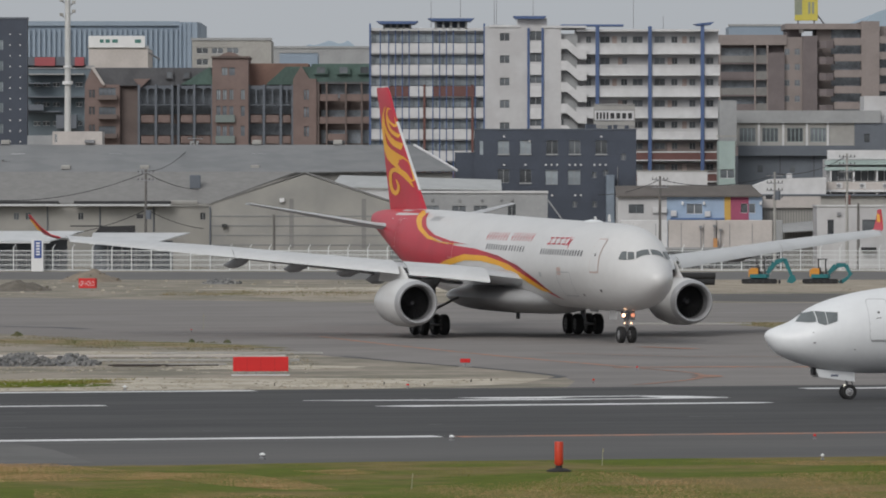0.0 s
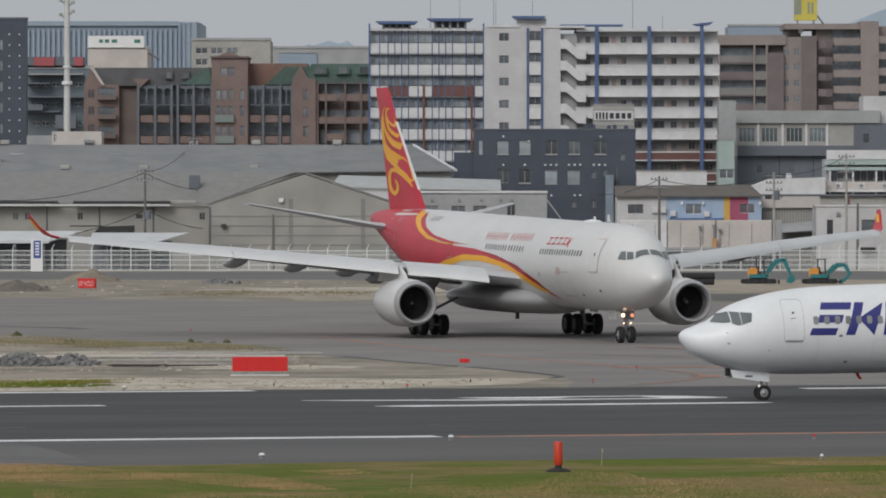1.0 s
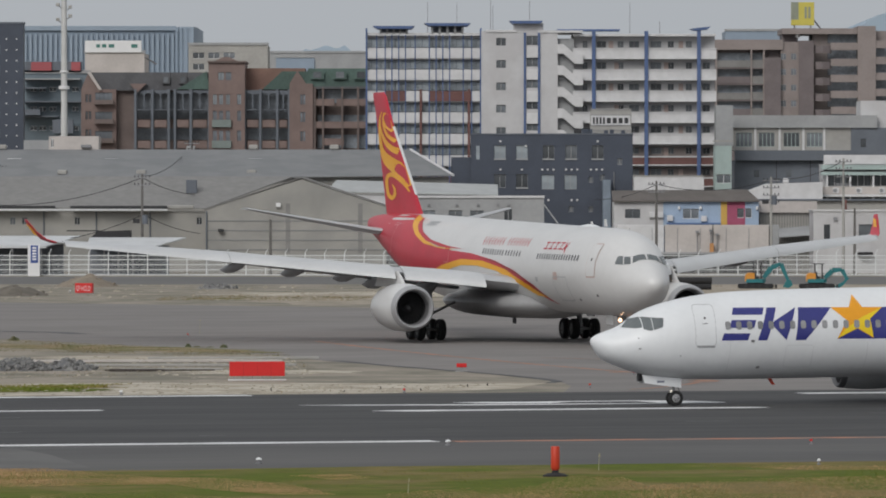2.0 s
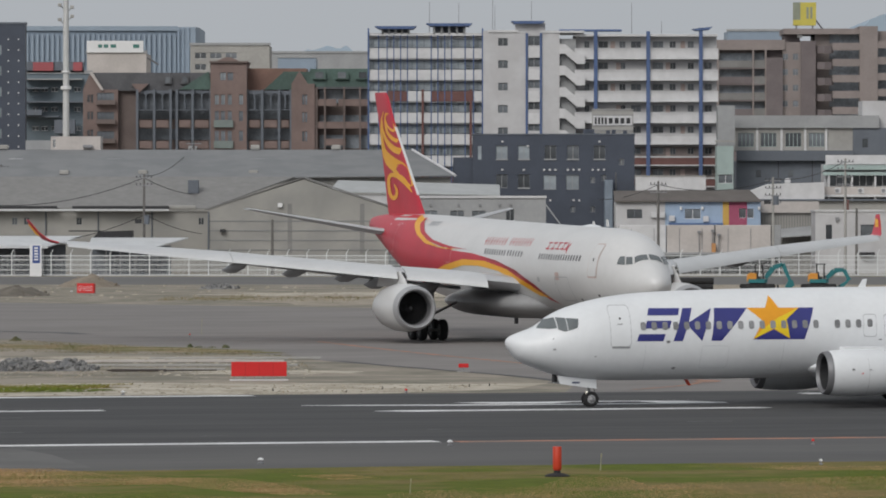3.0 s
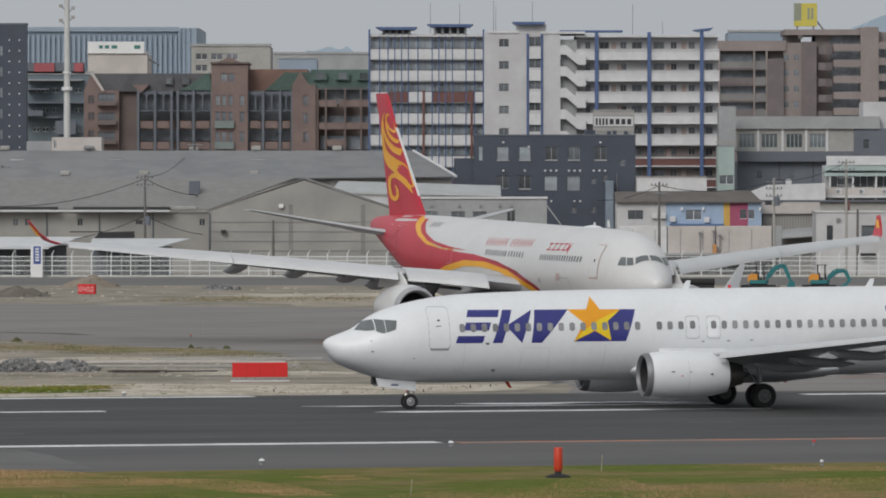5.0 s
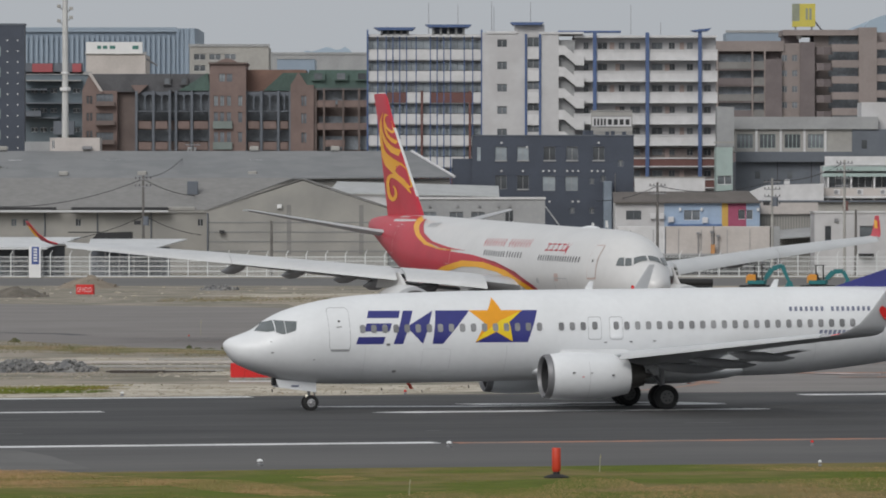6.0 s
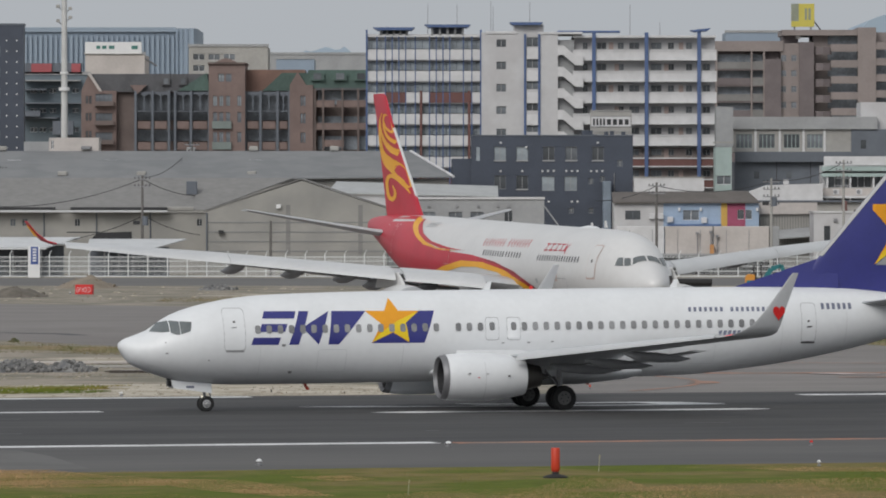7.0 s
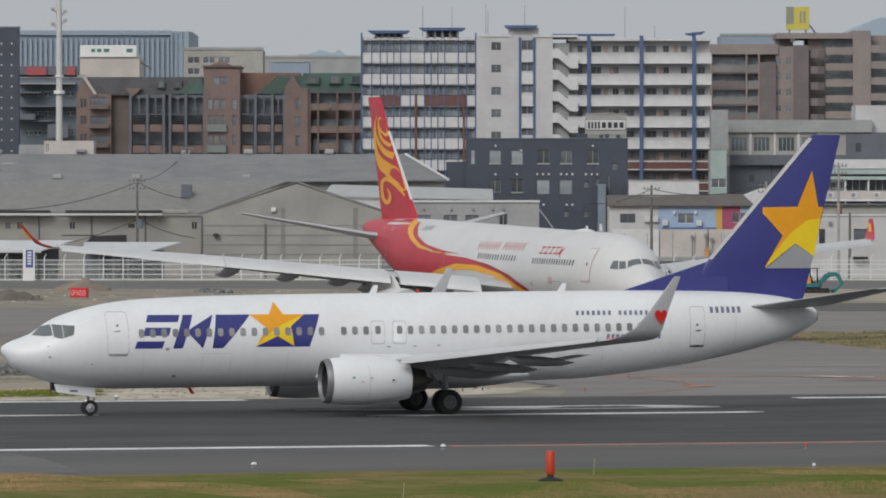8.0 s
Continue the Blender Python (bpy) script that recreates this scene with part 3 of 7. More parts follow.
    wall_with_windows(b, X(519), X(560), 0, Z(140), wins, M_BRICK, 14, SKY_GLASS, M_ROOFD, 0, -0.6)
    part("gable", profile([(X(519), Z(140)), (X(533), Z(117)), (X(548), Z(140))], -0.6, 3), M_BRICK, b)
    # mansard wing
    part("back_wall", block(X(560), X(665), 2.0, 15, 0, Z(142)), M_BRICK2, b)
    for v in (160, 205, 240):
        part("dark_loggia", block(X(568), X(660), 1.8, 2.0, Z(v + 14), Z(v - 10)), SKY_GLASS, b)
    for u, w in ((562, 3), (578, 1.5), (612, 1.5), (640, 1.5)):
        part("pier", block(X(u - w), X(u + w), -0.2, 1.4, 0, Z(146)), M_BRICK2, b)
    for u0, u1, v in ((566, 598, 173), (602, 655, 173), (580, 615, 243), (566, 655, 213)):
        part("parapet", block(X(u0), X(u1), -0.1, 0.25, Z(v + 6), Z(v - 6)), M_BRICK, b, "brick balcony front")
    part("mansard", profile([(X(540), Z(146)), (X(552), Z(113)), (X(665), Z(113)), (X(665), Z(146))], 0.6, 14), M_ROOFG, b, "green copper mansard")
    part("eaves_board", block(X(545), X(665), -0.1, 0.9, Z(149), Z(145)), M_ROOFD, b)
    for u in (568, 608, 645):
        dorm = part("dormer", profile([(X(u - 12), Z(132)), (X(u - 12), Z(120)), (X(u - 6), Z(115)), (X(u + 6), Z(115)), (X(u + 12), Z(120)), (X(u + 12), Z(132))], 0.0, 1.0), M_ROOFG, b)
        part("pane", block(X(u - 7), X(u + 7), -0.04, 0.0, Z(130), Z(119)), GLASS, dorm)
    for u in (455, 598, 5, 345):
        part("roof_vent", block(X(u - 8), X(u + 8), -2, -1, Z(262), Z(250), bevel=0.1), M_GREY, b)


def apartments():
    d, k = 899, 899 / 11470
    X = lambda u: (u - 784) * k
    Z = lambda v: 9.47 - (v - 340) * k
    b = building("apartment_building", "white apartment block with blue columns and long balconies", X(652), X(1277), d)
    # right wing: gallery side
    part("back_wall", block(X(1022), X(1272), 1.6, 14, 0, Z(54)), M_APT, b)
    part("roof_slab", block(X(1020), X(1273), -0.1, 14, Z(56), Z(52)), M_RAIL, b)
    floors = [78 + 37.7 * i for i in range(7)]
    for i, v in enumerate(floors):
        white = i < 5
        part("slab", block(X(1020), X(1274), -0.15, 1.6, Z(v + 18.5), Z(v + 16.5)), M_RAIL, b)
        for u0, u1 in ((1020, 1054), (1060, 1147), (1153, 1240), (1246, 1274)):
            part("parapet", block(X(u0), X(u1), -0.05, 0.15, Z(v + 16.5), Z(v + (1.5 if white else 4))), M_RAIL if white else M_BROWN, b)
            part("coping", block(X(u0), X(u1), -0.14, 0.2, Z(v + (1.5 if white else 4)), Z(v - 0.8 + (0 if white else 2.5))), M_RAIL, b)
        for u, w in ((1042, 8), (1071, 16), (1105, 10), (1129, 17), (1168, 18), (1194, 10), (1226, 10), (1257, 12)):
            if (i * 7 + u) % 11 == 3:
                continue
            window(b, X(u), Z(v - 8), w * k, 11 * k, 1.55, GLASS, M_GREY, 1, 0.05)
        for u in ((1098, 1186) if i % 2 else (1088, 1212)):
            part("door", block(X(u - 4), X(u + 4), 1.5, 1.6, Z(v + 2), Z(v - 14)), M_SALMON, b, "faded salmon flat door")
        if not white:
            part("brown_wall", block(X(1024), X(1271), 1.57, 1.6, Z(v + 16), Z(v - 16)), M_TAN, b, "brown tiled gallery wall")
    for u in (1057, 1150, 1243):
        part("column", block(X(u - 3.3), X(u + 3.3), -0.35, 0.3, 0, Z(47 if u < 1200 else 41)), M_BLUE, b, "blue column")
    part("roof_fin", profile([(X(1228), Z(43)), (X(1264), Z(39)), (X(1258), Z(44)), (X(1236), Z(46))], -0.5, 4), M_BLUE, b)
    part("roof_fin", block(X(993), X(1104), 2, 6, Z(46), Z(43)), M_BLUE, b)
    # stair hall
    wins = [(X(893), Z(66 + 39.5 * i), 17 * k, 14 * k) for i in range(5)]
    holes_x = [(X(948), Z(50 + 37.7 * i + 14), 20 * k, 17 * k) for i in range(7)]
    wall_with_windows(b, X(858), X(993), 0, Z(47), wins + holes_x, M_APT, 13, lambda i: GLASS, M_GREY, 1, -0.6)
    part("coping", block(X(866), X(920), -0.75, 12, Z(49), Z(45)), M_RAIL, b)
    part("coping", block(X(958), X(1037), -0.75, 12, Z(50), Z(46)), M_RAIL, b)
    part("stair_head", block(X(915), X(968), 0, 6, Z(47), Z(33)), M_APT, b)
    part("roof_canopy", profile([(X(908), Z(29)), (X(967), Z(29)), (X(962), Z(34)), (X(914), Z(34))], -1.2, 6), M_BLUE, b)
    for u in (935, 960):
        part("column", block(X(u - 2), X(u + 2), -0.8, -0.55, 0, Z(50)), M_BLUE, b, "blue strip")
    for i in range(7):
        v = 75 + 39 * i
        part("landing_rail", block(X(938), X(958), -0.9, -0.62, Z(v + 19), Z(v)), M_RAIL, b)
    # outer stairs
    for i in range(6):
        v = 70 + 38 * i
        part("stair_flight", profile([(X(993), Z(v)), (X(1003), Z(v)), (X(1024), Z(v + 18)), (X(1038), Z(v + 18)), (X(1038), Z(v + 35)), (X(1024), Z(v + 35)), (X(1003), Z(v + 17)), (X(993), Z(v + 17))], -0.9, -0.3), M_RAIL, b, "white zigzag stair parapet")
    part("stair_back", block(X(993), X(1022), 0.4, 6, 0, Z(60)), M_GREY, b)
    # left wing: balcony side
    part("back_wall", block(X(654), X(858), 0.95, 14, 0, Z(52)), M_APT, b)
    part("roof_slab", block(X(654), X(858), 0.0, 14, Z(55), Z(50)), M_RAIL, b)
    bays = (655, 673, 688, 700, 712, 724, 741, 766, 778, 790, 802, 826, 841, 857)
    for i in range(7):
        v = 77 + 38 * i
        brown = i == 2
        for a, c in zip(bays, bays[1:]):
            dark = brown and (688 <= a < 724 or 741 < a < 841)
            part("parapet", block(X(a + 0.7), X(c - 0.7), -0.05, 0.12, Z(v + 18), Z(v)), M_BROWN if dark or i > 5 else M_RAIL, b)
            window(b, X((a + c) / 2), Z(v - 9), (c - a - 2) * k, 15 * k, 0.9, CURTAIN, M_DGREY, 1, 0.06)
        part("slab", block(X(655), X(857), 0.12, 0.95, Z(v + 20), Z(v + 17)), M_APT, b)
    for u in bays:
        part("post", block(X(u - 0.9), X(u + 0.9), -0.1, 0.12, 0, Z(54)), M_BLUE, b, "thin blue post")
    for u in (655, 857):
        part("column", block(X(u - 1.5), X(u + 1.5), -0.25, 0.3, 0, Z(42)), M_BLUE, b, "blue column")
    for u in (751, 836):
        part("brown_pier", block(X(u - 2), X(u + 2), -0.2, 0.2, 0, Z(150)), M_BROWN, b)
    for u0, u1, v in ((666, 740, 38), (757, 839, 33)):
        part("roof_canopy", profile([(X(u0), Z(v)), (X(u1), Z(v)), (X(u1 - 6), Z(v + 5)), (X(u0 + 8), Z(v + 5))], -0.8, 6), M_BLUE, b)
        part("roof_room", block(X(u0 + 14), X(u1 - 12), 2, 6, Z(52), Z(v + 5)), M_DGREY, b)
        for j in range(5):
            u = u0 + 14 + j * (u1 - u0 - 28) / 4
            part("canopy_post", block(X(u - 2), X(u + 2), 0, 0.4, Z(52), Z(v + 5)), M_GREY, b)
    for u, v in ((763, -6), (815, -4), (875, -10), (879, 0), (944, -8), (606, 30), (1122, -4), (1175, 28)):
        if u > 652:
            part("aerial", tube((X(u), 3, Z(50)), (X(u), 3, Z(v)), 0.045, 0.03, 6), STEEL, b)


def navy_block():
    d, k = 850, 850 / 11470
    X = lambda u: (u - 784) * k
    Z = lambda v: 9.47 - (v - 340) * k
    b = building("navy_building", "dark navy three-storey building with small windows", X(805), X(1126), d)
    wins = [(X(u), Z(261), 20 * k, 24 * k) for u in (891, 930, 977, 1017, 1064)] + [(X(1103), Z(278), 9 * k, 11 * k)]
    wins += [(X(u), Z(312), 20 * k, 24 * k) for u in (891, 930)] + [(X(u), Z(314), 22 * k, 26 * k) for u in (976, 1016)]
    wins += [(X(u), Z(v), 8 * k, 10 * k) for u, v in ((1052, 310), (1017, 362), (1052, 362), (1072, 306))]
    wall_with_windows(b, X(840), X(1126), 0, Z(230), wins, M_NAVY, 12, lambda i: CURTAIN if i in (8, 9, 0, 1) else GLASS, M_GREY, 1)
    part("coping", block(X(839), X(1127), -0.1, 12, Z(230), Z(228)), M_DGREY, b)
    part("lower_wing", block(X(805), X(840), 0.6, 12, 0, Z(270)), M_NAVY, b)
    for u, v, w, h in [(891, 261, 20, 24), (930, 261, 20, 24), (977, 261, 20, 24), (1017, 261, 20, 24), (1064, 261, 20, 24), (930, 312, 20, 24)]:
        part("sill", block(X(u - w / 2 - 1), X(u + w / 2 + 1), -0.12, 0.0, Z(v + h / 2 + 2), Z(v + h / 2)), M_GREY, b)
    for u, v in ((892, 242), (1064, 242), (937, 250), (892, 292), (930, 292), (966, 292), (976, 292), (986, 292), (1008, 292), (1018, 292), (1028, 292), (1052, 292), (1062, 292), (1072, 292), (977, 346), (1018, 346), (1028, 346)):
        shared("wall_vent", ("vent",), lambda: block(-0.13, 0.13, -0.15, 0, -0.12, 0.12), M_RAIL, b, X(u), 0, Z(v))
    part("window_strip", block(X(849), X(855), -0.04, 0, Z(274), Z(250)), CURTAIN, b)
    part("steel_duct", block(X(1072), X(1087), -2.2, -0.3, 0, Z(310), bevel=0.1), mat("duct_steel", (0.20, 0.24, 0.29), 0.5, vary=0.15, size=2), b, "tall grey-blue steel duct")
    part("downpipe", tube((X(1093), -0.1, 0), (X(1093), -0.1, Z(296)), 0.06), STEEL, b)
    for u in (1040, 1046, 1052, 1080, 1090, 1110):
        part("roof_unit", block(X(u - 4), X(u + 3), 1, 2.2, Z(228), Z(222 - (u % 3))), M_NAVY, b)
    # roof sign on the block behind
    s = building("roof_sign", "weathered white roof sign with dark bars", X(1053), X(1127), d + 8, "sign")
    part("panel", block(X(1053), X(1127), 0, 0.5, Z(226), Z(183)), M_CONC, s)
    part("board", block(X(1055), X(1125), -0.15, -0.02, Z(212), Z(195)), M_RAIL, s)
    part("leg", block(X(1060), X(1066), 0.1, 0.4, 0, Z(226)), STEEL, s)
    part("leg", block(X(1114), X(1120), 0.1, 0.4, 0, Z(226)), STEEL, s)
    for j in range(4):
        part("thin_bar", block(X(1058 + j * 6), X(1061.5 + j * 6), -0.19, -0.15, Z(210), Z(198)), DARK, s)
    for j in range(4):
        part("lettering_bar", block(X(1083 + j * 10.5), X(1090 + j * 10.5), -0.19, -0.15, Z(209), Z(199)), DARK, s)
    for j in range(5):
        part("rail", block(X(1053), X(1127), -0.08, 0, Z(222 - j * 9.2), Z(221 - j * 9.2)), STEEL, s)


brick_hotel()
apartments()
navy_block()


M_DTAN = mat("dull_parapet", (0.21, 0.205, 0.2), 0.8, vary=0.12, size=4)


def tan_apartments():
    d, k = 1188, 1188 / 11470
    X = lambda u: (u - 784) * k
    Z = lambda v: 9.47 - (v - 340) * k
    b = building("tan_apartment_building", "brown and tan tiled apartment block with balconies", X(1270), X(1700), d)
    part("back_wall", block(X(1270), X(1390), 1.8, 16, 0, Z(62)), M_MAROON, b)
    part("roof_slab", block(X(1268), X(1392), 0, 16, Z(80), Z(62)), M_TAN, b, "tan parapet storey")
    for i in range(5):
        v = 105 + 28.5 * i
        part("parapet", block(X(1276), X(1336), -0.1, 0.15, Z(v + 6), Z(v - 6)), M_DTAN if i % 2 == 0 else M_MAROON, b)
        part("parapet", block(X(1338), X(1358), -0.1, 0.15, Z(v + 7), Z(v - 7)), M_DTAN, b)
        part("dark_loggia", block(X(1276), X(1357), 1.6, 1.8, Z(v - 6), Z(v - 20)), SKY_GLASS, b)
        part("slab", block(X(1272), X(1358), -0.1, 1.6, Z(v + 9), Z(v + 7)), M_MAROON, b)
    for u in (1274, 1336, 1358):
        part("pier", block(X(u - 1.5), X(u + 1.5), -0.25, 1.7, 0, Z(80)), M_TAN, b)
    part("maroon_bay", block(X(1359), X(1388), -0.6, 16, 0, Z(94)), M_MAROON, b)
    wins = [(X(u), Z(v), 9 * k, 11 * k) for u in (1393, 1411) for v in (92, 119, 147, 175)]
    wall_with_windows(b, X(1388), X(1420), 0, Z(66), wins, M_TAN, 14, SKY_GLASS, M_GREY, 1, 0.4)
    part("maroon_bay", block(X(1420), X(1446), -0.8, 16, 0, Z(64)), M_MAROON, b)
    part("back_wall", block(X(1446), X(1700), 2.5, 16, 0, Z(46)), M_TAN, b)
    part("roof_slab", block(X(1390), X(1548), 0.4, 16, Z(52), Z(42)), M_TAN, b)
    part("roof_room", block(X(1392), X(1420), 3, 12, Z(66), Z(42)), M_MAROON, b)
    for i in range(6):
        v = 74 + 28.3 * i
        part("parapet", block(X(1476), X(1524), -0.2, 0.1, Z(v + 6.5), Z(v - 6.5)), M_TAN, b)
        part("dark_loggia", block(X(1472), X(1524), 2.2, 2.4, Z(v - 6.5), Z(v - 22)), SKY_GLASS, b)
        part("curved_balcony", prism([(X(1446), 0.2), (X(1450), -0.7), (X(1462), -1.1), (X(1474), -0.6), (X(1478), 0.2)], Z(v + 12), Z(v - 1)), M_MAROON, b)
        part("parapet", block(X(1556), X(1690), -0.2, 0.1, Z(v + 3), Z(v - 10)), M_TAN, b)
        part("dark_loggia", block(X(1552), X(1690), 2.2, 2.4, Z(v + 18), Z(v + 3)), SKY_GLASS, b)
    part("pier", block(X(1524), X(1556), -0.4, 16, 0, Z(38)), M_TAN, b, "plain tan tiled pier")
    part("roof_tank", tube((X(1419), 2, Z(58)), (X(1419), 2, Z(50)), 0.45, 0.45, 12), WHITE, b)


def grey_works():
    d, k = 880, 880 / 11470
    X = lambda u: (u - 784) * k
    Z = lambda v: 9.47 - (v - 340) * k
    b = building("grey_works_building", "grey two-storey works building with grouped windows", X(1302), X(1700), d)
    wins = [(X(u), Z(239), 28 * k, 25 * k) for u in (1323, 1363, 1407, 1448)]
    wall_with_windows(b, X(1304), X(1512), Z(258), Z(215), wins, M_CONC, 14, GLASS, M_MINT, 3)
    part("roof", block(X(1302), X(1558), -0.5, 14, Z(218), Z(196)), M_GREY, b, "grey concrete roof band")
    part("canopy", block(X(1306), X(1512), -1.6, 0, Z(276), Z(258)), M_DGREY, b)
    wins = [(X(u), Z(299), 10 * k, 14 * k) for u in (1345, 1402, 1470)]
    wall_with_windows(b, X(1306), X(1512), 0, Z(276), wins, M_DGREY, 14, GLASS, M_DGREY, 0, -0.5)
    for u in (1380, 1440):
        part("seam", block(X(u - 0.5), X(u + 0.5), -0.56, -0.5, 0, Z(276)), DARK, b)
    for u in (1343, 1386, 1428, 1465):
        part("pilaster", block(X(u - 2), X(u + 2), -0.2, 0, Z(258), Z(218)), M_RAIL, b)
    wins = [(X(1534), Z(245), 10 * k, 16 * k)]
    wall_with_windows(b, X(1512), X(1700), 0, Z(218), wins, M_DGREY, 12, GLASS, M_DGREY, 0, -0.2)
    part("stair_head", block(X(1530), X(1700), 1, 10, Z(218), Z(170)), M_APT, b)
    n = building("mint_building", "narrow pale mint block beside the apartments", X(1262), X(1306), 870)
    k2 = 870 / 11470
    wall_with_windows(n, (1272 - 784) * k2, (1301 - 784) * k2, 0, 9.47 - (250 - 340) * k2, [((1287 - 784) * k2, 9.47 - (308 - 340) * k2, 1.9, 1.2)], M_MINT, 6)
    part("top_box", block((1274 - 784) * k2, (1304 - 784) * k2, 1, 6, 9.47 - (250 - 340) * k2, 9.47 - (178 - 340) * k2), M_GREY, n, "grey upper storey set back")
    part("ledge", block((1268 - 784) * k2, (1306 - 784) * k2, -0.3, 0, 9.47 - (243 - 340) * k2, 9.47 - (240 - 340) * k2), M_CONC, n)


def balcony_block():
    d, k = 840, 840 / 11470
    X = lambda u: (u - 784) * k
    Z = lambda v: 9.47 - (v - 340) * k
    b = building("balcony_building", "pale green-trimmed block with balconies and air conditioners", X(1458), X(1700), d)
    part("back_wall", block(X(1464), X(1700), 1.5, 10, 0, Z(282)), M_APT, b)
    part("roof_rail", block(X(1464), X(1700), 0, 0.2, Z(282), Z(266)), M_RAIL, b)
    part("green_band", block(X(1460), X(1700), -0.4, 1.5, Z(292), Z(284)), M_MINT, b)
    part("green_band", block(X(1460), X(1700), -0.3, 1.5, Z(302), Z(296)), M_MINT, b)
    for j in range(7):
        u = 1490 + 41 * j
        window(b, X(u), Z(311), 34 * k, 20 * k, 1.4, GLASS, M_RAIL, 2)
        part("pier", block(X(u - 21.5), X(u - 18.5), -0.1, 1.4, Z(345), Z(302)), M_RAIL, b)
        ac = part("air_conditioner", block(X(u - 10), X(u + 1), -0.3, 0.2, Z(334), Z(324), bevel=0.04), M_RAIL, b)
        part("fan_grille", tube((X(u - 6), -0.34, Z(329)), (X(u - 6), -0.3, Z(329)), 0.26, 0.26, 12), STEEL, ac)
    part("parapet", block(X(1458), X(1700), -0.2, 0.0, Z(336), Z(322)), M_BEIGE, b)
    part("slab", block(X(1456), X(1700), -0.4, 1.5, Z(340), Z(336)), M_RAIL, b)


def painted_house():
    d, k = 812, 812 / 11470
    X = lambda u: (u - 784) * k
    Z = lambda v: 9.47 - (v - 340) * k
    b = building("painted_house", "low house painted white, pale blue, yellow and magenta", X(1092), X(1352), d, "house")
    wall_with_windows(b, X(1093), X(1180), 0, Z(346), [(X(1126), Z(370), 27 * k, 16 * k)], M_APT, 9, GLASS, M_DGREY, 1)
    wall_with_windows(b, X(1180), X(1282), 0, Z(346), [(X(1229), Z(370), 28 * k, 18 * k)], M_SKYB, 9, GLASS, WHITE, 1)
    part("wall", block(X(1282), X(1293), -0.02, 9, 0, Z(346)), M_YEL, b, "yellow painted wall strip")
    wall_with_windows(b, X(1293), X(1325), 0, Z(346), [(X(1317), Z(369), 12 * k, 17 * k)], M_PINK, 9, GLASS, WHITE, 0)
    wall_with_windows(b, X(1325), X(1349), 0, Z(346), [(X(1331), Z(369), 11 * k, 17 * k)], M_SKYB, 9, GLASS, WHITE, 0)
    bm = loft([[(X(1090), -0.6, Z(349)), (X(1350), -0.6, Z(349)), (X(1332), 4.5, Z(329)), (X(1090), 4.5, Z(331))], [(X(1090), -0.6, Z(347)), (X(1350), -0.6, Z(347)), (X(1332), 4.5, Z(327)), (X(1090), 4.5, Z(329))]])
    part("roof", bm, M_ROOFB, b, "dark brown tiled roof")
    for u, v in ((1192, 378), (1252, 379), (1160, 372), (1175, 372)):
        part("air_conditioner", block(X(u - 5), X(u + 5), -0.5, -0.05, Z(v + 5), Z(v - 5), bevel=0.04), M_RAIL, b)
    for u in (1208, 1246, 1346):
        part("wall_lamp", block(X(u - 2), X(u + 2), -0.35, -0.02, Z(363), Z(357), bevel=0.05), WHITE, b)
    part("blue_canopy", block(X(1186), X(1282), -1.0, -0.02, Z(389), Z(386)), mat("canopy_blue", (0.1, 0.17, 0.34), 0.6), b)
    k3 = 846 / 11470
    f = building("flat_white_building", "low flat-roofed white building behind the houses", (1128 - 784) * k3, (1252 - 784) * k3, 846)
    part("wall", block((1128 - 784) * k3, (1252 - 784) * k3, 0, 3, 0, 9.47 - (304 - 340) * k3), M_RAIL, f)
    part("coping", block((1127 - 784) * k3, (1253 - 784) * k3, -0.1, 3, 9.47 - (304 - 340) * k3, 9.47 - (302 - 340) * k3), M_CONC, f)
    w = building("container_row", "row of pale site containers behind the fence", X(1098), X(1385), 800, "container")
    k2 = 800 / 11470
    for u0, u1, m in ((1098, 1182, M_RAIL), (1183, 1268, M_BEIGE), (1269, 1368, M_BEIGE), (1369, 1386, M_GREY)):
        part("container", block((u0 - 784) * k2, (u1 - 784) * k2 - 0.05, 0, 2.6, 0, 9.47 - (390 - 340) * k2, bevel=0.06), m, w)
        for j in range(int((u1 - u0) / 40)):
            part("door_seam", block((u0 + 22 + j * 40 - 784) * k2, (u0 + 23 + j * 40 - 784) * k2, -0.05, 0, 0.3, 9.47 - (396 - 340) * k2), STEEL, w)
    part("canopy", block((1150 - 784) * k2, (1385 - 784) * k2, -1.5, 0, 9.47 - (442 - 340) * k2, 9.47 - (438 - 340) * k2), M_GREY, w)
    # no real opening: a near-black slab paints the shade under the canopy
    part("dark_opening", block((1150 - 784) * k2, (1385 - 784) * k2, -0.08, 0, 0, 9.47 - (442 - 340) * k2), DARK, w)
    for u, v in ((1264, 398), (1275, 405), (1240, 400)):
        part("lamp_post", tube(((u - 784) * k2, -0.4, 0), ((u - 784) * k2, -0.4, 9.47 - (v - 340) * k2), 0.06), STEEL, w)
        part("lamp_head", block((u - 3 - 784) * k2, (u + 3 - 784) * k2, -0.6, -0.2, 9.47 - (v + 4 - 340) * k2, 9.47 - (v - 340) * k2), STEEL, w)
    part("orange_cabinet", block((1262 - 784) * k2, (1269 - 784) * k2, -0.9, -0.3, 9.47 - (438 - 340) * k2, 9.47 - (422 - 340) * k2), mat("cabinet_orange", (0.5, 0.25, 0.1), 0.7), w)


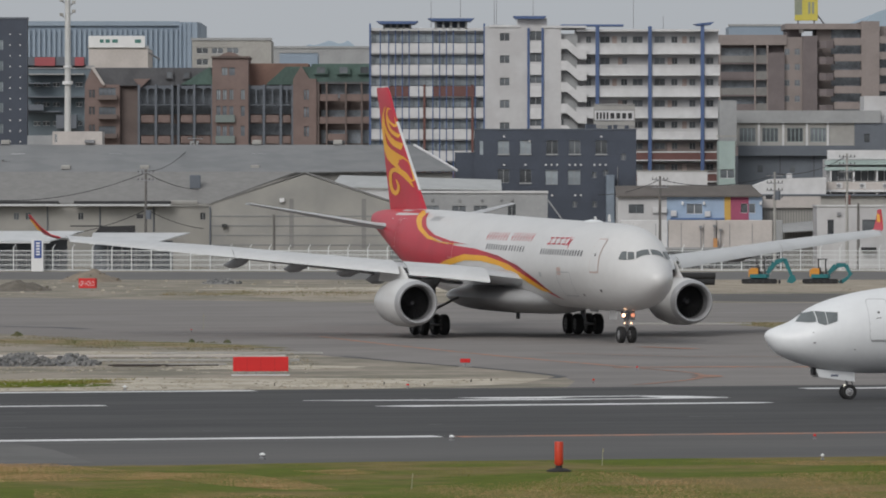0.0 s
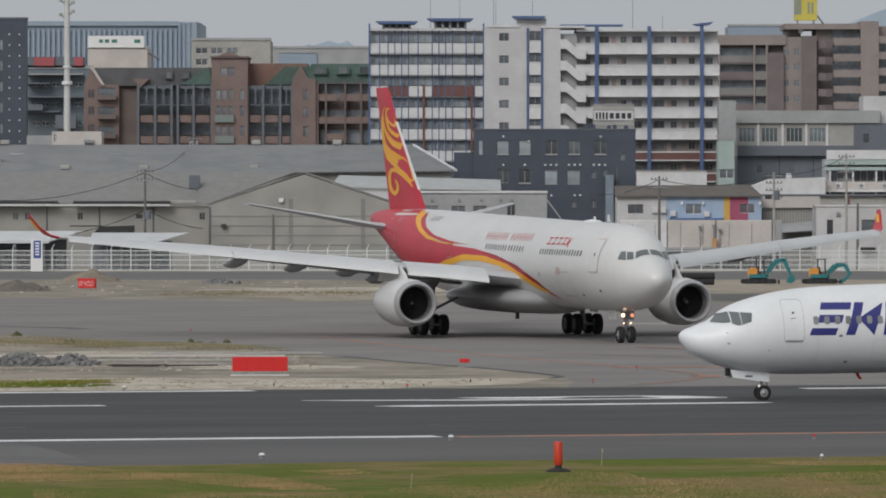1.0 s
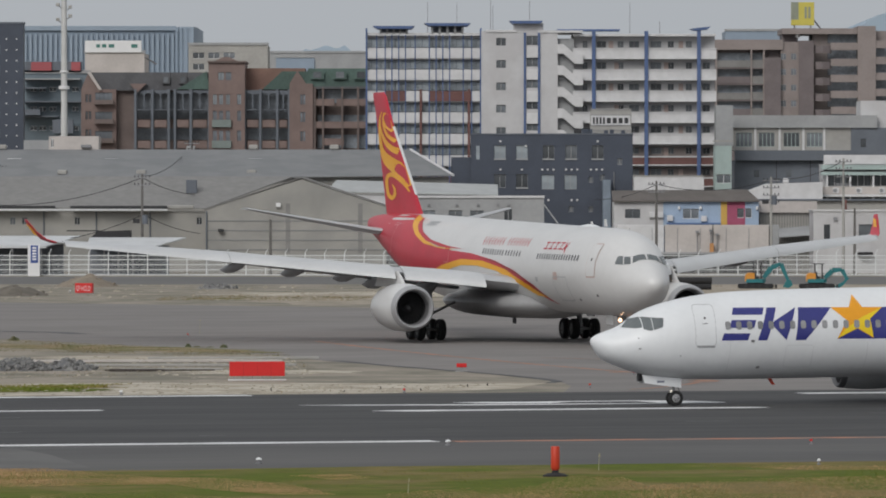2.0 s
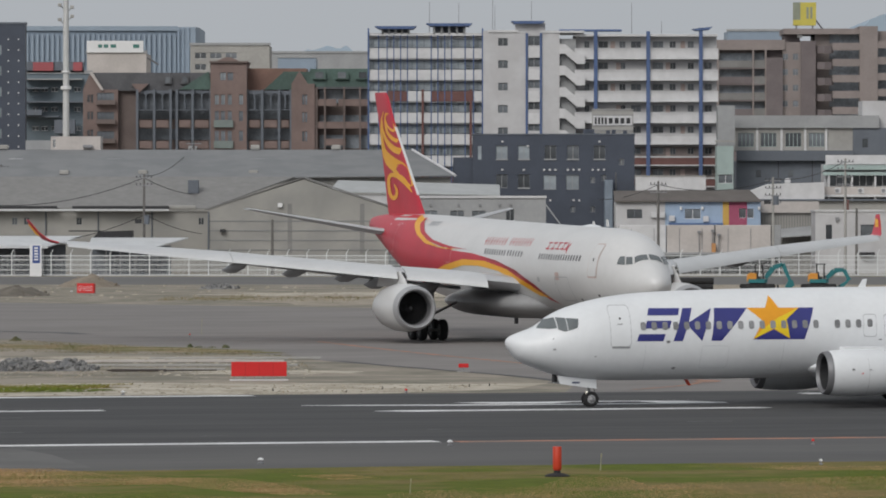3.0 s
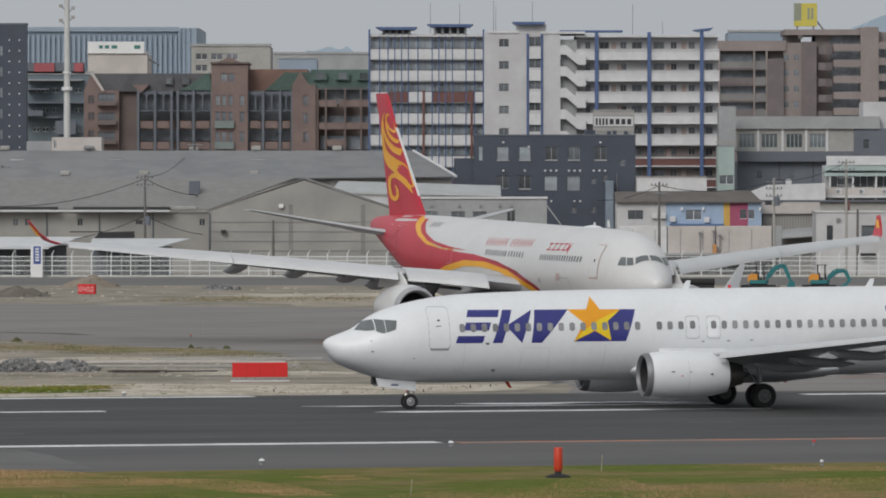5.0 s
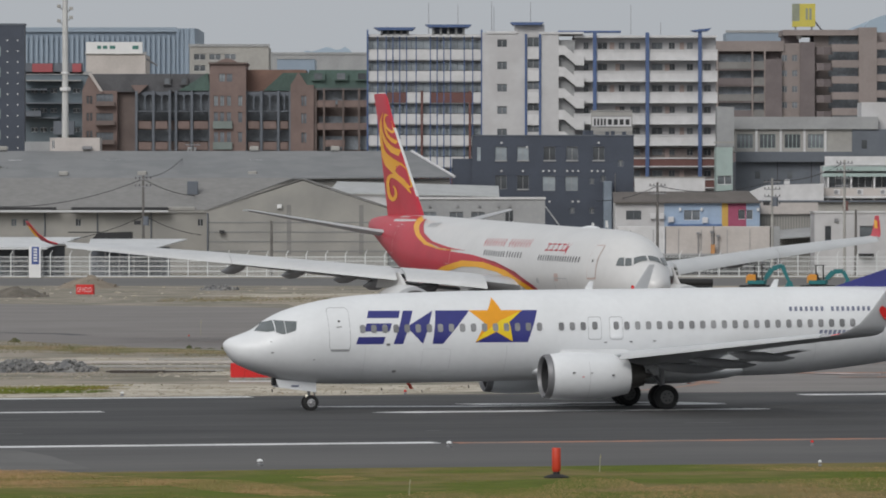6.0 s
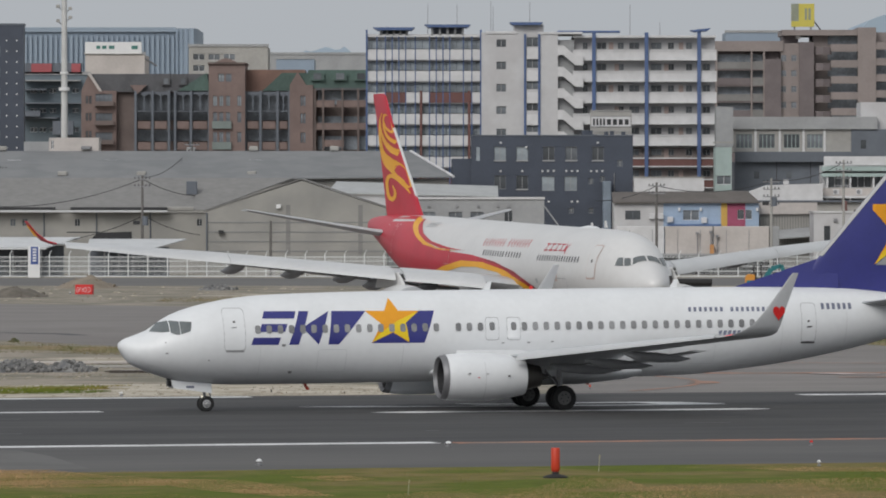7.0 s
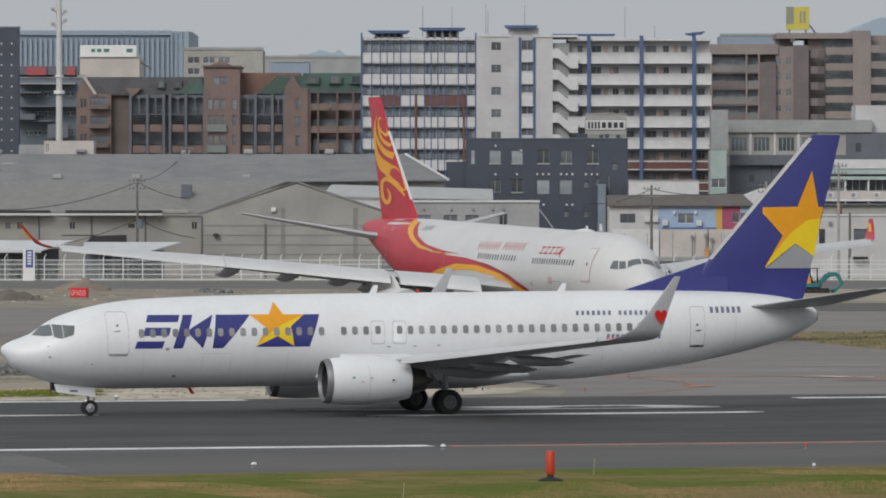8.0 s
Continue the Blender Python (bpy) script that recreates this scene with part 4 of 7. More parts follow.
def white_sheds():
    k = 835 / 11470
    X = lambda u: (u - 784) * k
    Z = lambda v: 9.47 - (v - 340) * k
    b = building("white_roof_shed", "low white metal-roofed shed with a ridge vent", X(1330), X(1462), 835, "shed")
    part("roof", profile([(X(1331), Z(330)), (X(1366), Z(317)), (X(1462), Z(314)), (X(1462), Z(344)), (X(1348), Z(344))], 0, 8), M_RAIL, b)
    part("wall", block(X(1346), X(1700), 0.3, 8, 0, Z(345)), M_CONC, b)
    part("ridge_vent", block(X(1393), X(1403), 1, 2, Z(316), Z(307), bevel=0.1), M_RAIL, b)
    part("eaves_board", block(X(1340), X(1700), -0.3, 0.3, Z(347), Z(344)), M_DGREY, b)
    k = 815 / 11470
    c = building("grey_shed", "dull grey corrugated shed with a lean-to roof", X(1350), X(1452), 815, "shed")
    part("wall", block(X(1350), X(1448), 0, 7, 0, Z(366)), M_SHEDW, c)
    for j in range(20):
        part("rib", block(X(1351 + j * 4.8), X(1352.4 + j * 4.8), -0.08, 0, 0, Z(372)), M_SHED2, c)
    part("roof", block(X(1346), X(1452), -0.5, 7, Z(368), Z(348)), M_BEIGE, c)
    part("lean_to", loft([[(X(1370), -3, Z(413)), (X(1448), -3, Z(408)), (X(1448), 0, Z(392)), (X(1385), 0, Z(398))], [(X(1370), -3, Z(411)), (X(1448), -3, Z(406)), (X(1448), 0, Z(390)), (X(1385), 0, Z(396))]]), M_GREY, c)
    part("pipe_riser", block(X(1496), X(1505), -0.5, 0, Z(365), Z(345)), M_BROWN, c)
    k = 800 / 11470
    e = building("flat_roof_office", "flat-roofed pale grey office with dark windows", X(1446), X(1700), 800)
    wins = [(X(u), Z(402), w * k, 26 * k) for u, w in ((1470, 11), (1538, 24), (1600, 24))]
    wall_with_windows(e, X(1446), X(1700), 0, Z(366), wins, M_APT, 9, GLASS, M_DGREY, 0)
    part("coping", block(X(1444), X(1700), -0.15, 9, Z(366), Z(363)), M_RAIL, e)
    part("wall_box", block(X(1481), X(1488), -0.3, 0, Z(382), Z(376)), STEEL, e)
    part("awning", block(X(1524), X(1550), -1.2, 0, Z(444), Z(438)), DARK, e)
    # low halls behind the parked aircraft
    k = 830 / 11470
    h = building("low_white_hall", "long low white hall with small vents", X(585), X(968), 830, "hall")
    part("roof", loft([[(X(585), 0, Z(332)), (X(888), 0, Z(338)), (X(888), 8, Z(320)), (X(600), 8, Z(312))], [(X(585), 0, Z(330)), (X(888), 0, Z(336)), (X(888), 8, Z(318)), (X(600), 8, Z(310))]]), mat("pale_roof", (0.42, 0.43, 0.43), 0.7, vary=0.08), h)
    part("wall", block(X(585), X(888), 0.4, 8, 0, Z(336)), M_RAIL, h)
    wins = [(X(u), Z(370), 24 * k, 12 * k) for u in (765, 812, 850)] + [(X(905), Z(372), 14 * k, 22 * k)]
    wall_with_windows(h, X(690), X(968), 0, Z(340), wins, M_GREY, 5, GLASS, M_GREY, 1, -5.5, "front_wall")
    part("fascia", block(X(690), X(969), -5.7, -0.5, Z(342), Z(338)), M_RAIL, h)
    for u in (765, 814, 852, 886, 905):
        part("wall_vent", block(X(u - 2), X(u + 2), -5.7, -5.5, Z(356), Z(352)), STEEL, h)
    part("down_stay", tube((X(968), -5.6, Z(354)), (X(993), -5.6, Z(388)), 0.09), M_GREY, h)


def sheds():
    # far shed with a hipped end
    k = 860 / 11470
    X = lambda u: (u - 784) * k
    Z = lambda v: 9.47 - (v - 340) * k
    b = building("far_warehouse", "long grey metal-roofed warehouse", X(-300), X(805), 860, "warehouse")
    part("roof", loft([[(X(-300), -18, Z(316) ), (X(808), -18, Z(304)), (X(733), 0, Z(258)), (X(-300), 0, Z(258))], [(X(-300), -18, Z(314)), (X(808), -18, Z(302)), (X(733), 0, Z(256.5)), (X(-300), 0, Z(256.5))]]), M_SHED, b)
    part("wall", block(X(-300), X(800), -17.0, 0, 0, Z(306)), M_SHEDW, b)
    part("verge_flashing", tube((X(733), -0.3, Z(257)), (X(808), -18.2, Z(302.5)), 0.18), M_RAIL, b)
    for u in (37, 208, 460, 650):
        shared("skylight", ("skylight",), lambda: loft([[(-0.9, -2.0, -1.0), (0.5, -2.0, -1.0), (0.9, -0.8, -0.45), (-0.9, -0.8, -0.45)], [(-0.9, -2.0, -0.9), (0.5, -2.0, -0.9), (0.9, -0.8, -0.35), (-0.9, -0.8, -0.35)]]), M_RAIL, b, X(u), -5, Z(268))
    for u, v in ((128, 297), (265, 297), (457, 297), (10, 252), (455, 252), (598, 252)):
        part("roof_vent", block(X(u - 8), X(u + 8), -15 if v > 280 else -0.5, -13.5 if v > 280 else 0.5, Z(v + 4), Z(v - 4), bevel=0.1), M_CONC, b)
    # front shed, eaves towards the field
    k = 815 / 11470
    c = building("front_warehouse", "old grey warehouse with a long low roof", X(-300), X(372), 815, "warehouse")
    wins = [(X(u), Z(383), 9 * k, 13 * k) for u in (29, 50, 143, 359)]
    wall_with_windows(c, X(-300), X(371), 0, Z(366), wins, M_SHEDW, 12, GLASS, M_GREY, 1)
    part("roof", loft([[(X(-300), -0.6, Z(360)), (X(371), -0.6, Z(362)), (X(520), 12, Z(306)), (X(-300), 12, Z(306))], [(X(-300), -0.6, Z(358)), (X(371), -0.6, Z(360)), (X(520), 12, Z(303.5)), (X(-300), 12, Z(303.5))]]), M_SHED2, c)
    part("gutter", block(X(-300), X(303), -1.75, -1.45, Z(364.5), Z(361.5)), M_CANOPY, c)
    # near-black strips stand in for the shade band below the eaves
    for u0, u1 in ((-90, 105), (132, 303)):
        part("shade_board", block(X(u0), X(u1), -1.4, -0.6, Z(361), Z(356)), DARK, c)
    for u in (84, 177, 272):
        part("downpipe", tube((X(u), -0.15, 0), (X(u), -0.15, Z(366)), 0.08), M_DGREY, c)
    part("roof_tank", block(X(333), X(352), 5, 6.3, Z(334), Z(310), bevel=0.06), M_DGREY, c, "dark blue-grey tank on steel legs")
    for u in (336, 349):
        part("tank_leg", block(X(u - 0.8), X(u + 0.8), 5.3, 5.5, Z(356), Z(334)), M_POLE, c)
    part("roof_patch", block(X(300), X(350), -0.7, 0.6, Z(362), Z(355), bevel=0.1), M_CONC, c)
    # gabled shed
    k = 800 / 11470
    g = building("gabled_warehouse", "weathered grey gabled warehouse with board lines", X(370), X(695), 800, "warehouse")
    part("gable_wall", profile([(X(370), 0), (X(690), 0), (X(690), Z(358)), (X(540), Z(309)), (X(370), Z(362))], 0, 20), M_SHEDW, g)
    for (u0, v0), (u1, v1) in (((366, 362), (540, 305)), ((540, 305), (696, 357))):
        bm = loft([[(X(u0), -0.12, Z(v0 + 1.8)), (X(u0), -0.12, Z(v0)), (X(u0), 20, Z(v0)), (X(u0), 20, Z(v0 + 1.8))], [(X(u1), -0.12, Z(v1 + 1.8)), (X(u1), -0.12, Z(v1)), (X(u1), 20, Z(v1)), (X(u1), 20, Z(v1 + 1.8))]])
        part("roof_slope", bm, M_SHED2, g)
    for v in (383, 400, 417, 434):
        part("board_line", block(X(371), X(690), -0.05, 0, Z(v + 0.8), Z(v - 0.8)), M_SHED, g)
    part("roof_box", block(X(495), X(503), -0.4, 0, Z(358), Z(351)), WHITE, g)
    part("wall_lamp", block(X(393), X(402), -0.8, 0, Z(402), Z(397)), DARK, g)
    part("downpipe", tube((X(372), -0.2, 0), (X(372), -0.2, Z(366)), 0.09), M_DGREY, g)
    for u in (512, 640):
        part("stain_panel", block(X(u), X(u + 8), -0.03, 0, Z(440), Z(352)), M_SHED2, g)
    # canopies in front
    k = 790 / 11470
    for u0, u1, v0, v1 in ((-120, 150, 411, 428), (165, 336, 414, 430)):
        o = building("canopy", "white flat vehicle canopy on posts", X(u0), X(u1), 786, "canopy", "canopies")
        part("canopy_roof", loft([[(X(u0), -4, Z(v1)), (X(u1 - 55), -4, Z(v1)), (X(u1), 4, Z(v0)), (X(u0), 4, Z(v0))], [(X(u0), -4, Z(v1 - 2)), (X(u1 - 55), -4, Z(v1 - 2)), (X(u1), 4, Z(v0 - 2)), (X(u0), 4, Z(v0 - 2))]]), M_CANOPY, o)
        part("fascia", block(X(u0), X(u1 - 55), -4.2, -4.0, Z(v1 + 2), Z(v1 - 2)), M_CANOPY, o)
        for j in range(5):
            u = u0 + 6 + j * (u1 - u0 - 70) / 4
            part("post", block(X(u - 1), X(u + 1), -3.6, -3.4, 0, Z(v1)), STEEL, o)
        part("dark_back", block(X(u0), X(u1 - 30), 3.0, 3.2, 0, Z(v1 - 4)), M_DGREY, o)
    tarp = building("parked_truck", "dark covered truck body under the eaves", X(165), X(233), 798, "truck")
    part("cover", profile([(X(160), Z(414)), (X(172), Z(402)), (X(232), Z(400)), (X(233), Z(416)), (X(195), Z(424)), (X(165), Z(424))], 0, 2.4), DARK, tarp)
    part("chassis", block(X(166), X(232), 0.1, 2.2, 0.9, Z(424)), DARK, tarp)
    for u in (176, 222):
        part("wheel", moved(tube((0, 0, 0), (0, 0.4, 0), 0.5, 0.5, 14), X(u), 0, 0.5), RUBBER, tarp)
    part("cloth_top", block(X(118), X(175), -0.2, 2.0, Z(402), Z(400)), DARK, tarp)


M_POLE = mat("pole_concrete", (0.15, 0.142, 0.135), 0.85, vary=0.15)


def poles():
    for u, top, base_d, arms in ((258, 300, 792, 1), (346, 240, 872, 1), (485, 380, 790, 0), (1168, 312, 785, 1), (1371, 305, 792, 2), (1499, 272, 790, 2), (1519, 360, 790, 0), (5, 283, 850, 1)):
        k = base_d / 11470
        x, z = (u - 784) * k, 9.47 - (top - 340) * k
        b = building("utility_pole", "grey concrete utility pole with crossarms" if arms else "plain dark utility post", x - 0.1, x + 0.1, base_d, "utility pole", "utility poles")
        part("pole", tube((x, 0, 0), (x, 0, z), 0.2, 0.13, 10), M_CONC if arms == 2 else M_POLE, b, smooth=True)
        for j in range(arms * 2 if arms else 0):
            part("crossarm", block(x - 1.0, x + 1.0, -0.22, -0.12, z - 0.5 - j * 0.9, z - 0.38 - j * 0.9), STEEL, b)
            for s in (-0.9, -0.45, 0.45, 0.9):
                part("insulator", tube((x + s, -0.17, z - 0.38 - j * 0.9), (x + s, -0.17, z - 0.16 - j * 0.9), 0.07, 0.05, 8), DARK, b)
        if u in (258, 1371):
            zt = z - 5.3 if u == 258 else z - 2.6
            part("transformer", tube((x + 0.35, -0.1, zt - 0.8), (x + 0.35, -0.1, zt + 0.3), 0.35, 0.35, 12), M_DGREY, b, smooth=True)
            part("switch_box", block(x - 1.1, x - 0.3, -0.3, 0, zt - 0.7, zt - 0.2), DARK, b)
    for (u0, v0, d0), (u1, v1, d1), sag in (((258, 303, 792), (346, 250, 872), 1.0), ((258, 306, 792), (-60, 350, 792), 1.5), ((258, 306, 792), (420, 330, 840), 1.2), ((5, 285, 850), (150, 300, 855), 0.6),
                                            ((258, 370, 792), (360, 405, 795), 0.4), ((258, 372, 792), (60, 420, 786), 0.8), ((1168, 318, 785), (1060, 345, 835), 0.5), ((1168, 318, 785), (1371, 310, 792), 1.0), ((1371, 308, 792), (1499, 276, 790), 0.8)):
        pts = []
        for j in range(13):
            f = j / 12
            d = d0 + (d1 - d0) * f
            pts.append(Vector(((u0 + (u1 - u0) * f - 784) * d / 11470, d, 9.47 - (v0 + (v1 - v0) * f - 340) * d / 11470 - sag * 4 * f * (1 - f))))
        turn = (pts[-1] - pts[0]).to_track_quat("Z", "Y").to_matrix()
        rings = [[p + turn @ Vector((0.045 * math.cos(a), 0.045 * math.sin(a), 0)) for a in (0.4 * math.pi * k for k in range(5))] for p in pts]
        tagged(part("overhead_cable", loft(rings), DARK), "thin black overhead cable between poles", "cable")


def fence():
    d, k = 774, 774 / 11470
    x0, x1 = (-220 - 784) * k, (1800 - 784) * k
    b = building("perimeter_fence", "white steel perimeter fence with posts and rails", x0, x1, d, "fence")
    top, low = 9.47 - (449 - 340) * k, 0.0
    n = int((x1 - x0) / 2.35)

    def wires():
        bm = bmesh.new()
        for q in range(16):
            block(-1.12 + q * 0.148, -1.095 + q * 0.148, -0.012, 0.012, 0.1, 2.4, bm)
        return bm
    for j in range(n + 1):
        x = x0 + j * 2.35
        shared("post", ("fence_post",), lambda: block(-0.06, 0.06, -0.06, 0.06, 0, 2.75), FENCE, b, x, 0, 0)
        shared("post_arm", ("fence_arm",), lambda: profile([(-0.05, 2.75), (0.05, 2.75), (0.3, 3.2), (0.22, 3.2)], -0.04, 0.04), FENCE, b, x, 0, 0)
        for z in (0.15, 0.75, 1.35, 1.95, 2.45):
            shared("rail", ("fence_rail",), lambda: block(-1.17, 1.17, -0.03, 0.03, -0.045, 0.045), FENCE, b, x + 1.175, 0, z)
        shared("mesh_panel", ("fence_mesh",), wires, FENCE, b, x + 1.175, 0.02, 0)
    part("concrete_kerb", block(x0, x1, -0.15, 0.15, 0, 0.1), M_CONC, b)
    s = building("fence_sign", "white and blue upright sign at the fence", (57 - 784) * k, (78 - 784) * k, d - 1.5, "sign")
    part("panel", block((57 - 784) * k, (78 - 784) * k, 0, 0.1, 0.0, 9.47 - (424 - 340) * k), WHITE, s)
    part("blue_field", block((62 - 784) * k, (75 - 784) * k, -0.02, 0, 9.47 - (457 - 340) * k, 9.47 - (426 - 340) * k), mat("sign_blue", (0.05, 0.09, 0.3), 0.6), s)
    for j, v in enumerate((429, 434, 439, 444, 449)):
        part("lettering_bar", block((65 - 784) * k, (72 - 784) * k, -0.04, -0.02, 9.47 - (v + 3 - 340) * k, 9.47 - (v - 340) * k), WHITE, s)


tan_apartments()
grey_works()
balcony_block()
painted_house()
white_sheds()
sheds()
poles()
fence()


# ---- things on the field ----
def tufts(name, label, outline, count, low, high, material, seed, lean=0.5):
    """Many narrow blades over a plan outline."""
    rnd = random.Random(seed)
    xs, ys = [p[0] for p in outline], [p[1] for p in outline]

    def inside(x, y):
        hit = False
        for (x0, y0), (x1, y1) in zip(outline, outline[1:] + outline[:1]):
            if (y0 > y) != (y1 > y) and x < (x1 - x0) * (y - y0) / (y1 - y0) + x0:
                hit = not hit
        return hit
    verts, faces = [], []
    while len(faces) < count:
        x, y = rnd.uniform(min(xs), max(xs)), rnd.uniform(min(ys), max(ys))
        if not inside(x, y):
            continue
        thick = 0.5 + 0.5 * noise.noise(Vector((x * 0.35, y * 0.08, seed)))
        if rnd.random() > 0.25 + thick:
            continue
        h = rnd.uniform(low, high) * (0.4 + thick)
        w, a = h * rnd.uniform(0.18, 0.4), rnd.uniform(0, math.pi)
        n = len(verts)
        verts += [(x - w * math.cos(a), y - w * math.sin(a), 0.008), (x + w * math.cos(a), y + w * math.sin(a), 0.008), (x + rnd.uniform(-1, 1) * h * lean, y + rnd.uniform(-1, 1) * h * lean, h)]
        faces.append((n, n + 1, n + 2))
    me = bpy.data.meshes.new(name)
    me.from_pydata(verts, [], faces)
    me.materials.append(material)
    return tagged(new(name, me), label, "grass", kind="stuff")


def lettering(text, width, height, y, z):
    """Flat upright letters of the built-in font, as one mesh of a given width and height."""
    curve = bpy.data.curves.new("lettering", "FONT")
    curve.body = text
    ob = bpy.data.objects.new("lettering", curve)
    scene.collection.objects.link(ob)
    me = ob.to_mesh()
    bm = bmesh.new()
    bm.from_mesh(me)
    ob.to_mesh_clear()
    bpy.data.objects.remove(ob)
    xs, ys = [v.co.x for v in bm.verts], [v.co.y for v in bm.verts]
    for v in bm.verts:
        v.co = ((v.co.x - min(xs)) / (max(xs) - min(xs)) * width - width / 2, y, z + (v.co.y - min(ys)) / (max(ys) - min(ys)) * height)
    return bm


def sign_board(x, y, w, z0, z1, legs, label, thick=0.14, bars=(), rz=6):
    b = thing("taxiway_sign", label, "sign", x, y, 0, rz)
    part("panel", block(-w / 2, w / 2, -thick / 2, thick / 2, z0, z1, bevel=0.02), SIGN_RED, b)
    for k in range(legs):
        lx = -w / 2 + w * (k + 0.5) / legs
        part("leg", block(lx - 0.03, lx + 0.03, -0.03, 0.03, 0.0, z0), STEEL, b)
    part("base_plate", block(-w / 2 - 0.05, w / 2 + 0.05, -0.14, 0.14, 0, 0.045), M_CONC, b)
    for x0, x1, c0, c1 in bars:
        part("lettering_bar", block(x0, x1, -thick / 2 - 0.012, -thick / 2, c0, c1), WHITE, b)
    return b


board = sign_board(-9.4, 334.2, 2.86, 0.22, 0.97, 6, "red board sign in four panels on short white legs")
for k in range(3):
    part("panel_joint", block(-0.72 + 0.715 * k, -0.705 + 0.715 * k, -0.078, -0.07, 0.23, 0.96), mat("joint_red", (0.34, 0.012, 0.012), 0.6), board)
part("foot_rail", block(-1.5, 1.5, -0.2, 0.2, 0.0, 0.06), M_RAIL, board, "white foot rail")
sign_board(1.2, 350.4, 0.55, 0.24, 0.46, 1, "small red taxiway sign on one leg", 0.1)
hold = sign_board(-34.6, 631.5, 1.75, 0.1, 1.05, 2, "red box sign with white hold lettering", 0.5, rz=-18)
part("lettering", lettering("GP HOLD", 1.5, 0.5, -0.262, 0.3), mat("faded_white", (0.66, 0.5, 0.5), 0.6), hold, "faded white lettering")


def marker(x, y):
    b = thing("edge_marker", "orange cylinder marker on a black rubber foot", "marker", x, y)
    part("cylinder", lathe_up([(0.05, 0.15), (0.14, 0.26), (0.15, 0.29), (0.15, 1.0), (0.135, 1.025), (0.0, 1.03)]), MARK_ORANGE, b, smooth=True)
    part("foot", lathe_up([(0.42, 0.0), (0.42, 0.05), (0.3, 0.1), (0.12, 0.14), (0.09, 0.3), (0.0, 0.3)]), RUBBER, b, smooth=True)


def lathe_up(outline, sides=20):
    return loft([[(r * math.cos(a), r * math.sin(a), z) for a in (2 * math.pi * k / sides for k in range(sides))] for r, z in ((max(r, 0.001), z) for r, z in outline)], caps=True)


def edge_light(x, y, material, label, r=0.16):
    b = thing("edge_light", label, "runway light", x, y, 0, group="runway edge lights")
    part("base", lathe_up([(r, 0.0), (r, 0.06), (r * 0.45, 0.08), (r * 0.4, 0.14)]), STEEL, b)
    part("dome", lathe_up([(r * 1.0, 0.14), (r * 1.05, 0.16), (r * 0.8, 0.2), (r * 0.3, 0.23), (0.0, 0.235)]), material, b, smooth=True)


marker(3.92, 219.2)
for x, y, m, l, r in ((-15.2, 309.5, WHITE, "white runway edge light", 0.18), (0.33, 246.5, WHITE, "white and amber runway edge light", 0.2), (-6.4, 229.6, WHITE, "low white runway edge light", 0.2), (13.4, 228.8, WHITE, "low white runway edge light", 0.12),
                      (14.2, 247.5, SIGN_RED, "small red runway edge light", 0.12), (-1.7, 312.5, SIGN_RED, "small red runway edge light", 0.14), (7.45, 321, MARK_ORANGE, "small orange taxiway light", 0.12), (10.3, 344, SIGN_RED, "small red taxiway light", 0.12),
                      (-36.5, 640, WHITE, "white taxiway edge light", 0.15), (-17, 438, MARK_ORANGE, "small orange taxiway light", 0.12)):
    edge_light(x, y, m, l, r * 0.55)
for x, y, h in ((-1.0, 206.5, 0.5), (5.5, 224, 0.6), (-16.5, 446, 1.1)):
    b = thing("grass_stem", "thin pale seed stem standing in the grass", "plant", x, y)
    part("stem", tube((0, 0, 0), (0.03, 0, h), 0.018, 0.01, 6), mat("straw", (0.34, 0.33, 0.22), 0.9), b)
    part("seed_head", tube((0.03, 0, h * 0.8), (0.04, 0, h), 0.03, 0.01, 6), mat("seed", (0.36, 0.33, 0.2), 0.9), b)


def heap(name, label, x, y, rx, ry, h, material, seed, lumps=0, size=0.2, stone=None):
    """An uneven mound, with loose stones on it where it has any."""
    b = thing(name, label, "mound", x, y)
    bm, n, m, rows = bmesh.new(), 36, 9, []
    for i in range(m + 1):
        f = i / m
        rows.append([bm.verts.new((rx * f * math.cos(a) * (1 + 0.15 * noise.noise(Vector((math.cos(a) * 2, math.sin(a) * 2, seed)))), ry * f * math.sin(a),
                                   max(-0.02, h * (1 - f**1.5) * (1 + 0.5 * noise.noise(Vector((f * math.cos(a) * 3, f * math.sin(a) * 3, seed + 5)))) - 0.02))) for a in (2 * math.pi * k / n for k in range(n))])
    for a, c in zip(rows[1:], rows[2:]):
        for k in range(n):
            bm.faces.new((a[k], a[(k + 1) % n], c[(k + 1) % n], c[k]))
    bm.faces.new(rows[1])
    bmesh.ops.delete(bm, geom=rows[0], context="VERTS")
    part("mound_body", bm, material, b, smooth=True)
    rnd = random.Random(seed)
    for j in range(lumps):
        a, f = rnd.uniform(0, 2 * math.pi), math.sqrt(rnd.random())

        def rock():
            r = bmesh.new()
            bmesh.ops.create_icosphere(r, subdivisions=1, radius=1)
            for v in r.verts:
                v.co *= 1 + 0.35 * noise.noise(v.co * 1.3 + Vector((j, seed, 0)))
            return r
        o = shared("stone", ("rock", seed, j % 8), rock, stone or material, b, rx * f * math.cos(a), ry * f * math.sin(a), h * (1 - f**1.5) * 0.95 + 0.04)
        s = size * rnd.uniform(0.4, 1.2)
        o.scale = (s, s, s * rnd.uniform(0.5, 0.9))
        o.rotation_euler = (rnd.uniform(0, 1), rnd.uniform(0, 1), rnd.uniform(0, 6))
    return b


